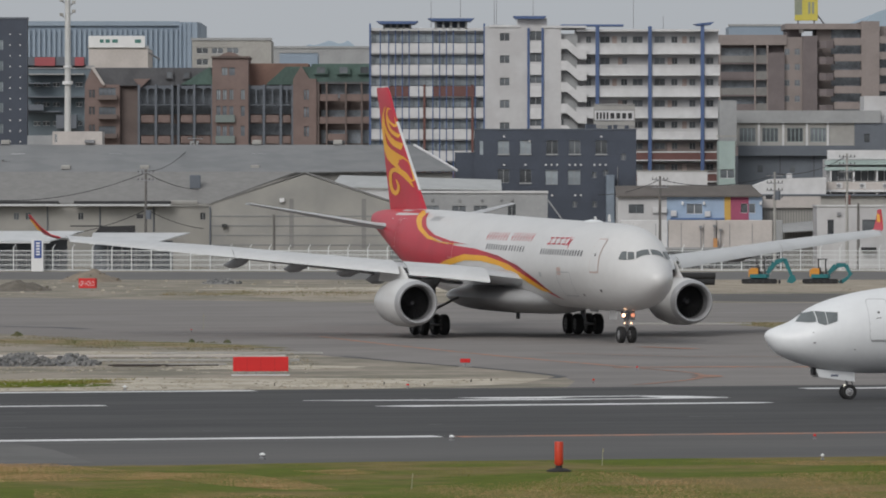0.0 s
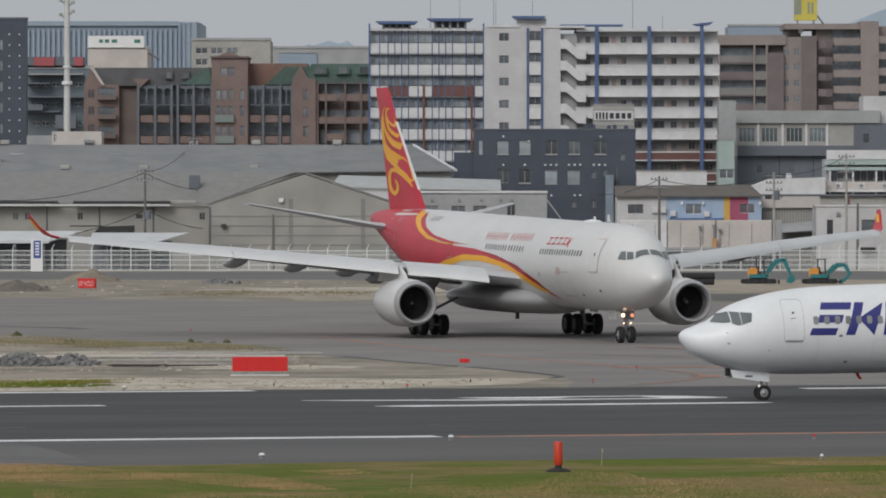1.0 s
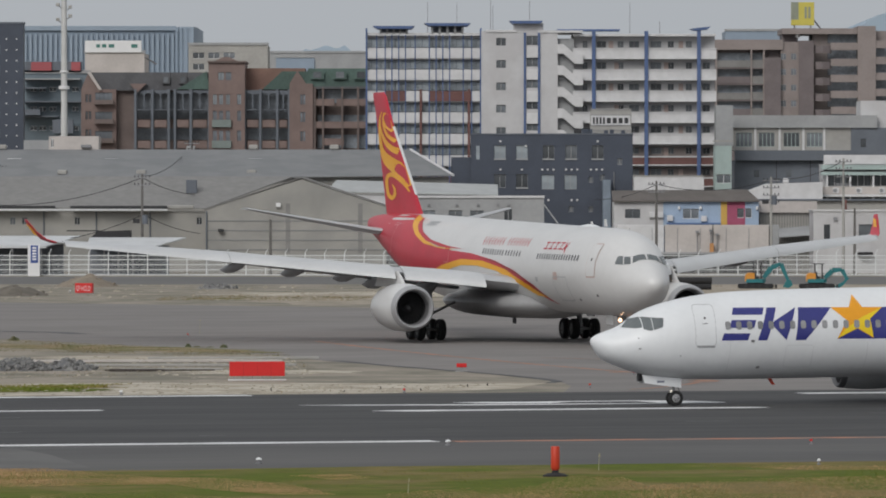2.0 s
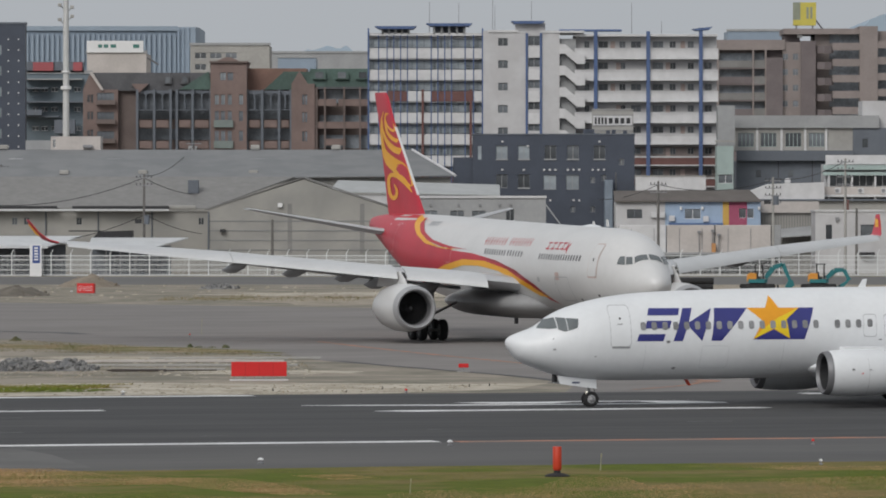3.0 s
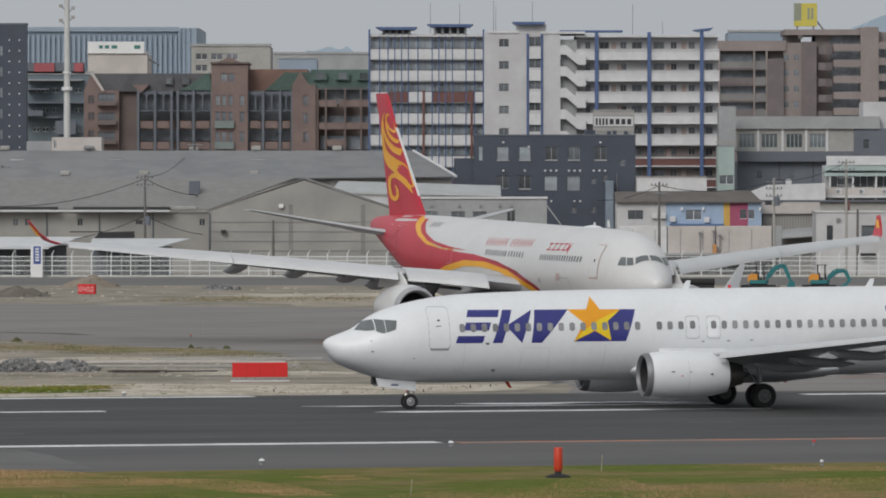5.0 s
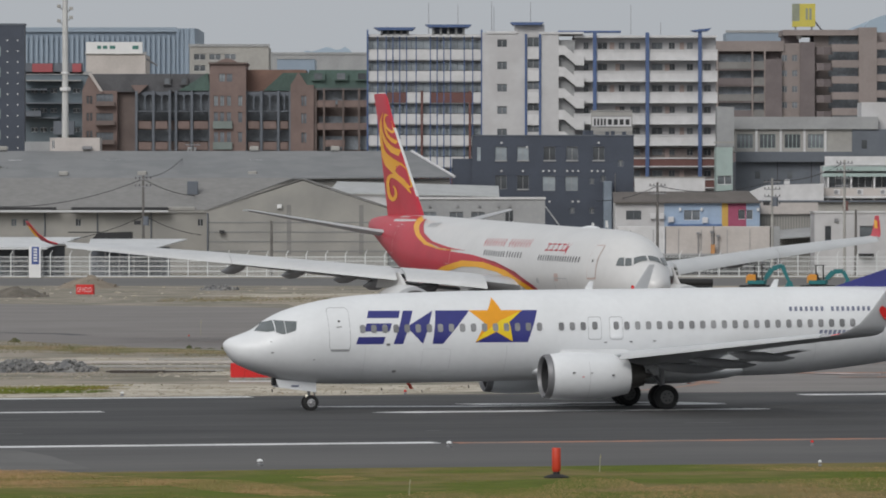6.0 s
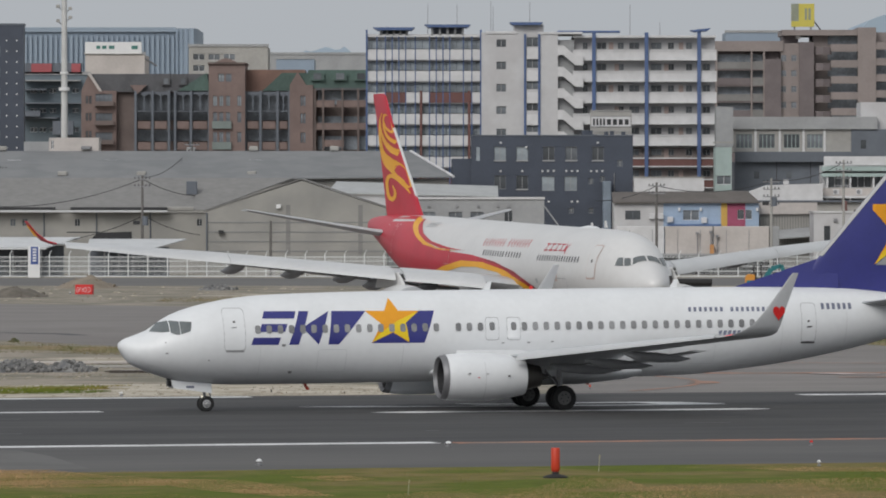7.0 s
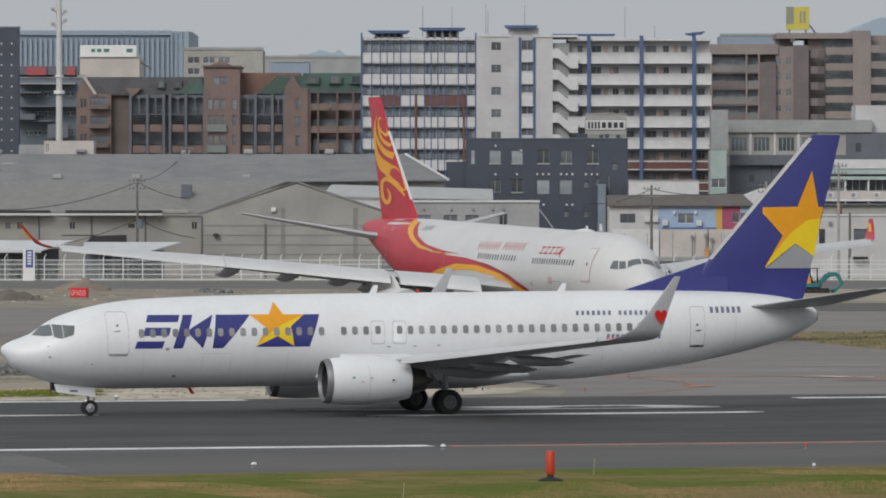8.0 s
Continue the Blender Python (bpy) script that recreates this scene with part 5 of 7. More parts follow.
heap("rubble_heap", "heap of grey broken concrete on bare soil", -23.0, 354, 2.2, 2.6, 0.62, RUBBLE, 3, 130, 0.2, RUBBLE)
heap("rubble_heap", "low spread of grey broken concrete", -20.3, 354, 1.6, 2.0, 0.55, RUBBLE, 4, 90, 0.17, RUBBLE)
heap("soil_mound", "dark bare soil mound", -40.6, 622, 3.2, 5, 0.95, mat("dark_soil", (0.16, 0.14, 0.115), 0.95, vary=0.25, size=1.2, bump=0.05), 7, 20, 0.2)
heap("soil_mound", "light brown soil mound", -37.2, 684, 3.4, 6, 1.2, mat("light_soil", (0.26, 0.215, 0.165), 0.95, vary=0.2, size=1.5, bump=0.05), 8, 20, 0.2)
heap("debris_pile", "low pile of grey broken concrete debris", -23.0, 668, 2.1, 3, 0.4, RUBBLE, 9, 40, 0.32, RUBBLE)
for k, (x, y, w, rz) in enumerate(((-15.2, 352.4, 6.0, 3), (-14.6, 353.6, 5.6, 5), (-16.4, 351.2, 3.0, 2))):
    b = thing("timber_beam", "long dark weathered timber beam on the soil", "timber", x, y, 0, rz, group="timber beams")
    part("beam", block(-w / 2, w / 2, -0.14, 0.14, 0, 0.08 + 0.03 * k, bevel=0.02), TIMBER if k != 1 else M_CONC, b)
for x, y, w, rz, m, l in ((-15, 362, 14, 3, M_CONC, "pale concrete kerb across the soil"), (-12, 378, 10, 4, M_CONC, "pale concrete kerb across the soil"), (-19, 371, 20, 1, M_BEIGE, "pale concrete kerb across the soil"), (17.5, 462, 9, -4, M_CONC, "pale kerb at the grass island")):
    b = thing("concrete_kerb", l, "kerb", x, y, 0, rz)
    part("kerb", block(-w / 2, w / 2, -0.2, 0.2, 0, 0.14, bevel=0.02), m, b)
roll = thing("rubber_roll", "black rubber lining rolls lying on the soil", "roll", 25.9, 659)
for k, (dx, dz) in enumerate(((0, 0.33), (0.05, 0.93))):
    part("roll", tube((-1.75 + dx, 0, dz), (1.75 + dx, 0, dz), 0.34, 0.34, 16), RUBBER, roll, smooth=True)


def excavator(x, y, reach, label):
    """A small tracked digger; reach gives boom foot, knee, tip and bucket in (x, z)."""
    teal, orange = mat("digger_teal", (0.02, 0.165, 0.18), 0.4, vary=0.08), mat("digger_orange", (0.6, 0.26, 0.04), 0.4, vary=0.06)
    b = thing("excavator", label, "excavator", x, y)
    for s in (-1, 1):
        t = part("track", profile([(-1.85, 0.25), (-1.7, 0.02), (1.7, 0.02), (1.85, 0.25), (1.7, 0.5), (-1.7, 0.5)], s * 0.7 - 0.2, s * 0.7 + 0.2), RUBBER, b)
        for k in range(4):
            part("roller", moved(tube((0, 0, 0), (0, -0.03 * s, 0), 0.15, 0.15, 10), -1.05 + k * 0.7, s * 0.7 + s * 0.2 + 0.02 * s, 0.25), DARK, t)
    part("undercarriage", block(-0.9, 0.9, -0.5, 0.5, 0.3, 0.6, bevel=0.05), DARK, b)
    part("blade", block(2.0, 2.15, -0.9, 0.9, 0.05, 0.42, bevel=0.03), DARK, b)
    part("deck", prism([(-1.0, -0.7), (0.7, -0.7), (1.0, -0.3), (1.0, 0.3), (0.7, 0.7), (-1.0, 0.7)], 0.62, 1.0), teal, b, "teal swinging deck")
    part("engine_cover", profile([(-1.1, 0.75), (-0.15, 0.75), (-0.15, 1.6), (-0.8, 1.65), (-1.1, 1.4)], -0.68, 0.68), orange, b, "orange engine cover")
    part("seat", profile([(-0.1, 1.0), (0.35, 1.0), (0.35, 1.2), (0.08, 1.25), (0.0, 1.75), (-0.12, 1.75)], -0.28, 0.28), DARK, b)
    part("console", block(0.5, 0.65, -0.3, 0.3, 1.0, 1.65, bevel=0.03), DARK, b)
    for px, py in ((-0.2, -0.6), (-0.2, 0.6), (0.55, -0.6), (0.55, 0.6)):
        part("canopy_post", tube((px, py, 1.0), (px, py, 2.5), 0.035), DARK, b)
    part("canopy_roof", block(-0.35, 0.75, -0.7, 0.7, 2.5, 2.58, bevel=0.03), DARK, b)
    foot, knee, tip, toe = reach

    def limb(p, q, w0, w1, yy=0.13):
        d = Vector((q[0] - p[0], q[1] - p[1])).normalized()
        nrm = (-d.y, d.x)
        return profile([(p[0] + nrm[0] * w0, p[1] + nrm[1] * w0), (q[0] + nrm[0] * w1, q[1] + nrm[1] * w1), (q[0] - nrm[0] * w1, q[1] - nrm[1] * w1), (p[0] - nrm[0] * w0, p[1] - nrm[1] * w0)], -yy, yy)
    mid = ((foot[0] + knee[0]) / 2 - 0.1, (foot[1] + knee[1]) / 2 + 0.35)
    boom = part("boom", limb(foot, mid, 0.2, 0.27), teal, b)
    part("boom_head", limb(mid, knee, 0.27, 0.17), teal, boom)
    part("boom_ram", tube((foot[0] + 0.3, 0, foot[1] - 0.1), (mid[0] + 0.1, 0, mid[1] - 0.25), 0.07), STEEL, boom)
    arm = part("arm", limb(knee, tip, 0.23, 0.15), teal, b)
    part("arm_ram", tube((mid[0], 0, mid[1] + 0.25), (knee[0] + 0.1, 0, knee[1] + 0.22), 0.06), STEEL, arm)
    bx, bz = tip
    part("bucket", profile([(bx - 0.15, bz + 0.15), (bx + 0.25, bz + 0.1), (toe[0] + 0.5, toe[1] + 0.3), (toe[0] + 0.1, toe[1]), (toe[0] - 0.5, toe[1] + 0.12), (bx - 0.35, bz - 0.25)], -0.32, 0.32), teal, b, "teal digging bucket")


excavator(32.6, 668, ((0.8, 1.1), (2.6, 2.55), (3.35, 0.8), (3.3, 0.05)), "small teal and orange tracked excavator, boom raised")
excavator(38.9, 668, ((0.8, 1.1), (2.6, 1.95), (3.1, 1.0), (2.2, 0.05)), "small teal and orange tracked excavator, arm folded")

STRAW = mat("dry_straw", (0.5, 0.325, 0.175), 0.9, size=2.5, fine=2, vary=0.3, other=(0.36, 0.25, 0.12), share=0.57, spread=0.1, along=2.0)
for dull in (TURF, BLADE, STRAW, WEED):
    dull.node_tree.nodes["Principled BSDF"].inputs["Specular IOR Level"].default_value = 0.08
tufts("mown_grass", "short mown green grass with paler blades", [run(-24, 59.8), run(24, 62.0), (20, 228), (20, 194), (-20, 194), (-20, 224)], 60000, 0.016, 0.042, BLADE, 21, 1.6)
for k, (edge, count) in enumerate(zip(([(-16.5, 224.9), (-13.7, 225.8), (-11.5, 221.2), (-9.2, 218.1), (-6.9, 217.7), (-4.7, 212.2), (-3.3, 205.7), (-5.1, 205.7), (-7.0, 208.5), (-9.0, 213.0), (-11.5, 212.2), (-15.5, 210.5)],
                          [(-13.0, 205.7), (-9.5, 208.9), (-6.5, 203.4), (-2.5, 201.9), (-2.4, 194.0), (-12.2, 194.0)],
                          [(-1.7, 206.5), (0.8, 210.5), (3.2, 211.7), (4.3, 219.9), (6.2, 218.1), (6.8, 212.2), (9.6, 216.8), (12.3, 218.1), (16.4, 219.9), (14.5, 194.0), (-1.6, 194.0)],
                          [(-5.1, 219.9), (-3.2, 220.8), (-2.0, 218.1), (-3.5, 216.4)],
                          [(10.2, 227.2), (12.7, 228.2), (16.6, 227.2), (16.3, 224.0), (12.1, 224.4)]), (38000, 14000, 34000, 2500, 3500))):
    tufts("dry_grass", "straw-coloured dry grass on the verge", edge, count, 0.015, 0.048, STRAW, 40 + k, 1.8)
tufts("verge_weeds", "dull green and straw weeds on the soil strip", [(-36, 424), (-27, 426), (-18, 410), (-10, 392), (-8.6, 384), (-14, 386), (-26, 396), (-36, 400)], 9000, 0.03, 0.1, WEED, 22, 1.2)
tufts("verge_grass", "green grass strip beside the sandy verge", [(-40, 300), (-22, 318), (-17.6, 322), (-15.5, 327), (-20, 326), (-40, 318)], 6000, 0.04, 0.13, BLADE, 23, 1.5)
tufts("far_weeds", "dull green weeds beyond the taxiway", [(-26, 592), (-19, 590), (-8, 588), (-6, 612), (-18, 620), (-26, 612)], 2500, 0.06, 0.16, WEED, 24, 1.0)
tufts("far_weeds", "sparse dry weeds on bare soil", [(-45, 592), (14, 562), (40, 575), (40, 690), (-45, 690)], 3000, 0.04, 0.12, WEED, 25, 1.0)
tufts("island_grass", "dry olive and brown grass on the far island", [(20.5, 469), (33, 470), (48, 471), (48, 384), (35, 398), (28.3, 415), (23.9, 446), (21.2, 460)], 16000, 0.05, 0.16, WEED, 26, 1.2)
tufts("verge_tufts", "small weeds in the sandy strip", [run(-20, -22), run(23, -22), run(34, -36), run(16, -42), run(-20, -43)], 500, 0.03, 0.1, WEED, 28, 1.5)
tufts("soil_weeds", "sparse dry weeds on bare soil", [(-36, 372), (-8, 372), (-6, 345), (-36, 330)], 2500, 0.03, 0.1, WEED, 27, 1.5)
SHRUB = mat("shrub_leaf", (0.11, 0.125, 0.06), 0.9, vary=0.35, size=0.6, fine=6, other=(0.17, 0.165, 0.09))
for k, (x, y, r, h) in enumerate(((-28.0, 426, 0.4, 0.34), (-15.8, 408, 0.2, 0.3), (-15.2, 407, 0.5, 0.16), (-13.5, 406, 0.26, 0.3), (-14.4, 407, 0.6, 0.14))):
    for ring in (1.0, 0.45):
        tufts("low_shrub", "small dull green shrub among the weeds", [(x + ring * r * math.cos(a), y + ring * r * math.sin(a)) for a in (0.63 * q for q in range(10))], 60, h * 0.25 / ring, h * 0.62 / ring ** 0.6, SHRUB, 60 + k, 0.35)
ground_piece("weed_patch", blob(-21.5, 317, 5.4, 4.2, 15.5, 12), 0.014, TURF, "green grass patch in the sandy verge", "grass")
tufts("verge_grass", "green grass patch in the sandy verge", [(-28, 308), (-21, 313), (-16.4, 321), (-17, 325), (-28, 321)], 9000, 0.04, 0.14, BLADE, 29, 1.3)


def clods(name, label, outline, count, low, high, material, seed):
    """Loose clods and stones strewn over a plan outline."""
    rnd, verts, faces = random.Random(seed), [], []
    for _ in range(count):
        f, g = rnd.random(), rnd.random()
        (ax, ay), (bx, by), (cx, cy), (dx, dy) = outline
        x = (ax + (bx - ax) * f) * (1 - g) + (dx + (cx - dx) * f) * g
        y = (ay + (by - ay) * f) * (1 - g) + (dy + (cy - dy) * f) * g
        w, h, a = rnd.uniform(low, high), rnd.uniform(low, high) * 0.45, rnd.uniform(0, 3)
        n = len(verts)
        for q in range(5):
            t = a + q * 1.2566
            verts.append((x + w * rnd.uniform(0.7, 1.5) * math.cos(t), y + w * rnd.uniform(0.7, 1.2) * math.sin(t), 0.006))
        for q in range(5):
            t = a + q * 1.2566 + 0.3
            verts.append((x + w * 0.6 * math.cos(t), y + w * 0.6 * math.sin(t), 0.006 + h * rnd.uniform(0.6, 1.1)))
        for q in range(5):
            faces.append((n + q, n + (q + 1) % 5, n + 5 + (q + 1) % 5, n + 5 + q))
        faces.append(tuple(n + 5 + q for q in range(5)))
    me = bpy.data.meshes.new(name)
    me.from_pydata(verts, [], faces)
    me.materials.append(material)
    return tagged(new(name, me), label, "stones", kind="stuff")


CLOD = mat("sand_clod", (0.44, 0.40, 0.33), 0.95, vary=0.3, size=0.5, other=(0.27, 0.24, 0.19))
clods("sand_clods", "loose pale sand clods along the runway edge", [run(-20, -22.5), run(24, -22.5), run(33, -34), run(-20, -42)], 700, 0.04, 0.15, CLOD, 71)
clods("soil_clods", "loose brown clods and stones on bare soil", [(-36, 338), (-6, 338), (-9, 384), (-36, 384)], 420, 0.05, 0.2, CLOD, 72)
clods("far_clods", "loose brown clods on the soil beyond the taxiway", [(-48, 600), (16, 566), (16, 690), (-48, 690)], 110, 0.1, 0.4, CLOD, 73)
for k, (x, y, h) in enumerate(((-8.2, 316, 0.16), (-4.6, 313.5, 0.12), (-2.9, 318.5, 0.14), (-0.9, 316, 0.12), (1.4, 322.5, 0.15), (2.4, 324.5, 0.13))):
    b = thing("marker_peg", "short weathered wooden peg in the sand", "peg", x, y, 0, group="wooden pegs")
    part("peg", tube((0, 0, 0), (0.02 * (k % 3 - 1), 0, h), 0.035, 0.03, 7), TIMBER, b)


# ---- aircraft tools ----
PAINT = mat("aircraft_white", (0.735, 0.747, 0.76), 0.42, vary=0.045, size=2.5, coat=0.08)
PAINT2 = mat("aircraft_cream", (0.63, 0.625, 0.62), 0.35, vary=0.05, size=4, coat=0.2)
WING = mat("wing_grey", (0.45, 0.46, 0.475), 0.4, vary=0.06, size=3)
BELLY = mat("belly_grey", (0.25, 0.255, 0.265), 0.45, vary=0.1, size=2)
LIP = mat("bare_metal", (0.42, 0.42, 0.43), 0.45, 0.35, vary=0.08)
RING = mat("dull_intake_metal", (0.22, 0.22, 0.23), 0.5, 0.4, vary=0.1)
# fairing's own grey, deepened in colour for the shade under the hull
FAIRING = mat("fairing_grey", (0.33, 0.33, 0.335), 0.45, vary=0.08, size=3)
NAME_RED = mat("name_red", (0.56, 0.11, 0.12), 0.5)
# near-black duct colour paints the shade inside the intakes
CAVE = mat("intake_shade", (0.03, 0.03, 0.033), 0.6, vary=0.2)
NOZZLE = mat("burnt_metal", (0.10, 0.095, 0.09), 0.45, 0.7, vary=0.15)
LIVERY_RED = mat("livery_red", (0.50, 0.014, 0.036), 0.45, vary=0.08, size=3, coat=0.08)
LIVERY_DEEP = mat("livery_deep_red", (0.30, 0.01, 0.026), 0.45, vary=0.06, coat=0.08)
LIVERY_YEL = mat("livery_yellow", (0.82, 0.40, 0.015), 0.4, vary=0.05)
LIVERY_NAVY = mat("livery_navy", (0.032, 0.035, 0.20), 0.35, vary=0.08, size=2, coat=0.3)
STAR_ORA = mat("star_orange", (0.80, 0.34, 0.012), 0.4, vary=0.05)
STAR_YEL = mat("star_yellow", (0.82, 0.58, 0.015), 0.4, vary=0.05)
STAR_GREY = mat("star_grey", (0.30, 0.31, 0.33), 0.4, vary=0.05)
SEAM = mat("panel_seam", (0.42, 0.43, 0.44), 0.5)
SEAM_PALE = mat("pale_seam", (0.6, 0.61, 0.62), 0.5)
CABIN = mat("cabin_glass", (0.25, 0.25, 0.255), 0.2, vary=0.2, size=1, tone=0.25)
FLIGHT_DECK = mat("flight_deck_glass", (0.145, 0.16, 0.165), 0.2, vary=0.15)
TEXT_GREY = mat("text_grey", (0.17, 0.185, 0.26), 0.5)
LAMP_ON = mat("lamp_on", (1.0, 0.6, 0.36), 0.3, glow=3.4)
LAMP_DIM = mat("lamp_dim", (1.0, 0.36, 0.2), 0.3, glow=0.9)
WINGLIGHT = mat("slat_paint", (0.52, 0.53, 0.54), 0.4, vary=0.05)
FANMETAL = mat("fan_metal", (0.07, 0.07, 0.073), 0.4, 0.5, vary=0.15)
HUB = mat("dull_hub", (0.17, 0.17, 0.17), 0.6, 0.3, vary=0.15)
OUTLINE = mat("door_outline", (0.56, 0.42, 0.38), 0.5)
PINKISH = mat("pale_outline", (0.62, 0.3, 0.3), 0.5)
LAMP_RED = mat("beacon_red", (0.7, 0.03, 0.03), 0.2, vary=0.02)


class Hull:
    """A fuselage through stations (x, bottom, top, half width)."""
    def __init__(self, stations):
        self.x, self.low, self.high, self.wide = (np.array(c, float) for c in zip(*stations))

    def smooth(self, x, values):
        i = int(np.clip(np.searchsorted(self.x, x) - 1, 0, len(self.x) - 2))
        h = self.x[i + 1] - self.x[i]
        slope = lambda j: 0.0 if j in (0, len(self.x) - 1) else (values[j + 1] - values[j - 1]) / (self.x[j + 1] - self.x[j - 1])
        a, b = (slope(i), slope(i + 1))
        if i == 0:
            return float(values[0] + (values[1] - values[0]) * math.sqrt(max(0.0, (x - self.x[0]) / h)))
        t = (x - self.x[i]) / h
        return float((2 * t**3 - 3 * t**2 + 1) * values[i] + (t**3 - 2 * t**2 + t) * h * a + (3 * t**2 - 2 * t**3) * values[i + 1] + (t**3 - t**2) * h * b)

    def at(self, x):
        return tuple(self.smooth(x, v) for v in (self.low, self.high, self.wide))

    def ring(self, x, n=48):
        lo, hi, w = self.at(x)
        return [(x, w * math.sin(a), (lo + hi) / 2 + (hi - lo) / 2 * math.cos(a)) for a in (2 * math.pi * k / n for k in range(n))]

    def side(self, x, z, s, lift=0.012):
        lo, hi, w = self.at(x)
        c, h = (lo + hi) / 2, (hi - lo) / 2 + lift
        q = max(-1.0, min(1.0, (z - c) / h))
        return Vector((x, s * ((w + lift) * math.sqrt(max(0.0, 1 - q * q))), z))

    def mesh(self, x0, x1, n=90, first=False, last=False):
        xs = [x0 + (x1 - x0) * ((k / n) ** 1.6 if first else k / n) for k in range(n + 1)]
        if first:
            xs[0] = x0 + 0.004
        return loft([self.ring(x) for x in xs])


def decal(outline, hull, s, step=0.22, lift=0.012, step_x=0.6):
    """A painted or glazed patch that follows the hull; outline in (x, z)."""
    bm = bmesh.new()
    bm.faces.new([bm.verts.new((x, 0, z)) for x, z in outline])
    zs, xs = [p[1] for p in outline], [p[0] for p in outline]
    for lo, hi, st, no, ax in ((min(zs), max(zs), step, (0, 0, 1), 2), (min(xs), max(xs), step_x, (1, 0, 0), 0)):
        q = math.ceil(lo / st) * st
        while q < hi:
            co = [0, 0, 0]
            co[ax] = q
            bmesh.ops.bisect_plane(bm, geom=bm.verts[:] + bm.edges[:] + bm.faces[:], plane_co=co, plane_no=no)
            q += st
    for v in bm.verts:
        v.co = hull.side(v.co.x, v.co.z, s, lift)
    return bm


def decal_part(name, outline, hull, s, material, parent, label="", **kw):
    me = bpy.data.meshes.new(name)
    bm = decal(outline, hull, s, **kw)
    for f in bm.faces:
        f.normal_update()
        if f.normal.y * s < 0:
            f.normal_flip()
        f.smooth = True
    bm.to_mesh(me)
    bm.free()
    me.materials.append(material)
    ob = new(name, me)
    ob.parent = parent
    if label:
        ob["label"] = label
    return ob


def rounded(x0, x1, z0, z1, r, n=4):
    out = []
    for cx, cz, a0 in ((x1 - r, z1 - r, 0), (x0 + r, z1 - r, 90), (x0 + r, z0 + r, 180), (x1 - r, z0 + r, 270)):
        out += [(cx + r * math.cos(radians(a0 + 90 * k / n)), cz + r * math.sin(radians(a0 + 90 * k / n))) for k in range(n + 1)]
    return out


def outline_strip(points, width):
    """Short quads along a closed outline, as seam lines."""
    quads = []
    for (x0, z0), (x1, z1) in zip(points, points[1:] + points[:1]):
        d = math.hypot(x1 - x0, z1 - z0)
        if d < 1e-4:
            continue
        nx, nz = -(z1 - z0) / d * width / 2, (x1 - x0) / d * width / 2
        quads.append([(x0 + nx, z0 + nz), (x1 + nx, z1 + nz), (x1 - nx, z1 - nz), (x0 - nx, z0 - nz)])
    return quads


def seam(name, points, hull, s, width, material, parent, label=""):
    bm = bmesh.new()
    for quad in outline_strip(points, width):
        (a, b, c, d) = quad
        n = max(1, int(math.hypot(b[0] - a[0], b[1] - a[1]) / 0.3))
        for k in range(n):
            f0, f1 = k / n, (k + 1) / n
            row = [(a[0] + (b[0] - a[0]) * f0, a[1] + (b[1] - a[1]) * f0), (a[0] + (b[0] - a[0]) * f1, a[1] + (b[1] - a[1]) * f1),
                   (d[0] + (c[0] - d[0]) * f1, d[1] + (c[1] - d[1]) * f1), (d[0] + (c[0] - d[0]) * f0, d[1] + (c[1] - d[1]) * f0)]
            bm.faces.new([bm.verts.new(hull.side(x, z, s, 0.016)) for x, z in row])
    return part(name, bm, material, parent, label)


def wing_section(x, y, z, chord, thick, n=11, flat=False):
    """An aerofoil ring, leading edge at x; upright lays it as a fin."""
    up, low = [], []
    for k in range(n):
        f = (k / (n - 1)) ** 1.6
        h = 5 * (0.2969 * math.sqrt(f) - 0.126 * f - 0.3516 * f * f + 0.2843 * f**3 - 0.1036 * f**4)
        up.append((f * chord, h * thick))
        low.append((f * chord, -h * thick * 0.85))
    pts = up + low[-2:0:-1]
    return [(x + a, y + (h if flat else 0), z + (0 if flat else h)) for a, h in pts]


def airfoil(stations, flat=False):
    return loft([wing_section(*st, flat=flat) for st in stations])


def ribbon(curve, widths, y, squeeze=0.29):
    """A tapering stroke on a fin's side, in (x, z); it is broader along x, as on a swept fin."""
    bm, left, right = bmesh.new(), [], []
    flat = [(x * squeeze, z) for x, z in curve]
    for i, (x, z) in enumerate(flat):
        a, b = flat[max(i - 1, 0)], flat[min(i + 1, len(flat) - 1)]
        d = Vector((b[0] - a[0], b[1] - a[1])).normalized()
        w = float(np.interp(i / (len(flat) - 1), np.linspace(0, 1, len(widths)), widths))
        left.append(bm.verts.new(((x - d.y * w / 2) / squeeze, y, z + d.x * w / 2)))
        right.append(bm.verts.new(((x + d.y * w / 2) / squeeze, y, z - d.x * w / 2)))
    for i in range(len(flat) - 1):
        bm.faces.new((left[i], left[i + 1], right[i + 1], right[i]))
    return bm


def fin_patch(points, thick_at, s, lift=0.015):
    """A flat-sided patch on a fin; thick_at gives the half thickness at (x, z)."""
    bm = bmesh.new()
    bm.faces.new([bm.verts.new((x, 0, z)) for x, z in points])
    xs, zs = [p[0] for p in points], [p[1] for p in points]
    for lo, hi, no, ax in ((min(xs), max(xs), (1, 0, 0), 0), (min(zs), max(zs), (0, 0, 1), 2)):
        for k in range(1, 8):
            co = [0, 0, 0]
            co[ax] = lo + (hi - lo) * k / 8
            bmesh.ops.bisect_plane(bm, geom=bm.verts[:] + bm.edges[:] + bm.faces[:], plane_co=co, plane_no=no)
    for v in bm.verts:
        v.co.y = s * (thick_at(v.co.x, v.co.z) + lift)
    return bm


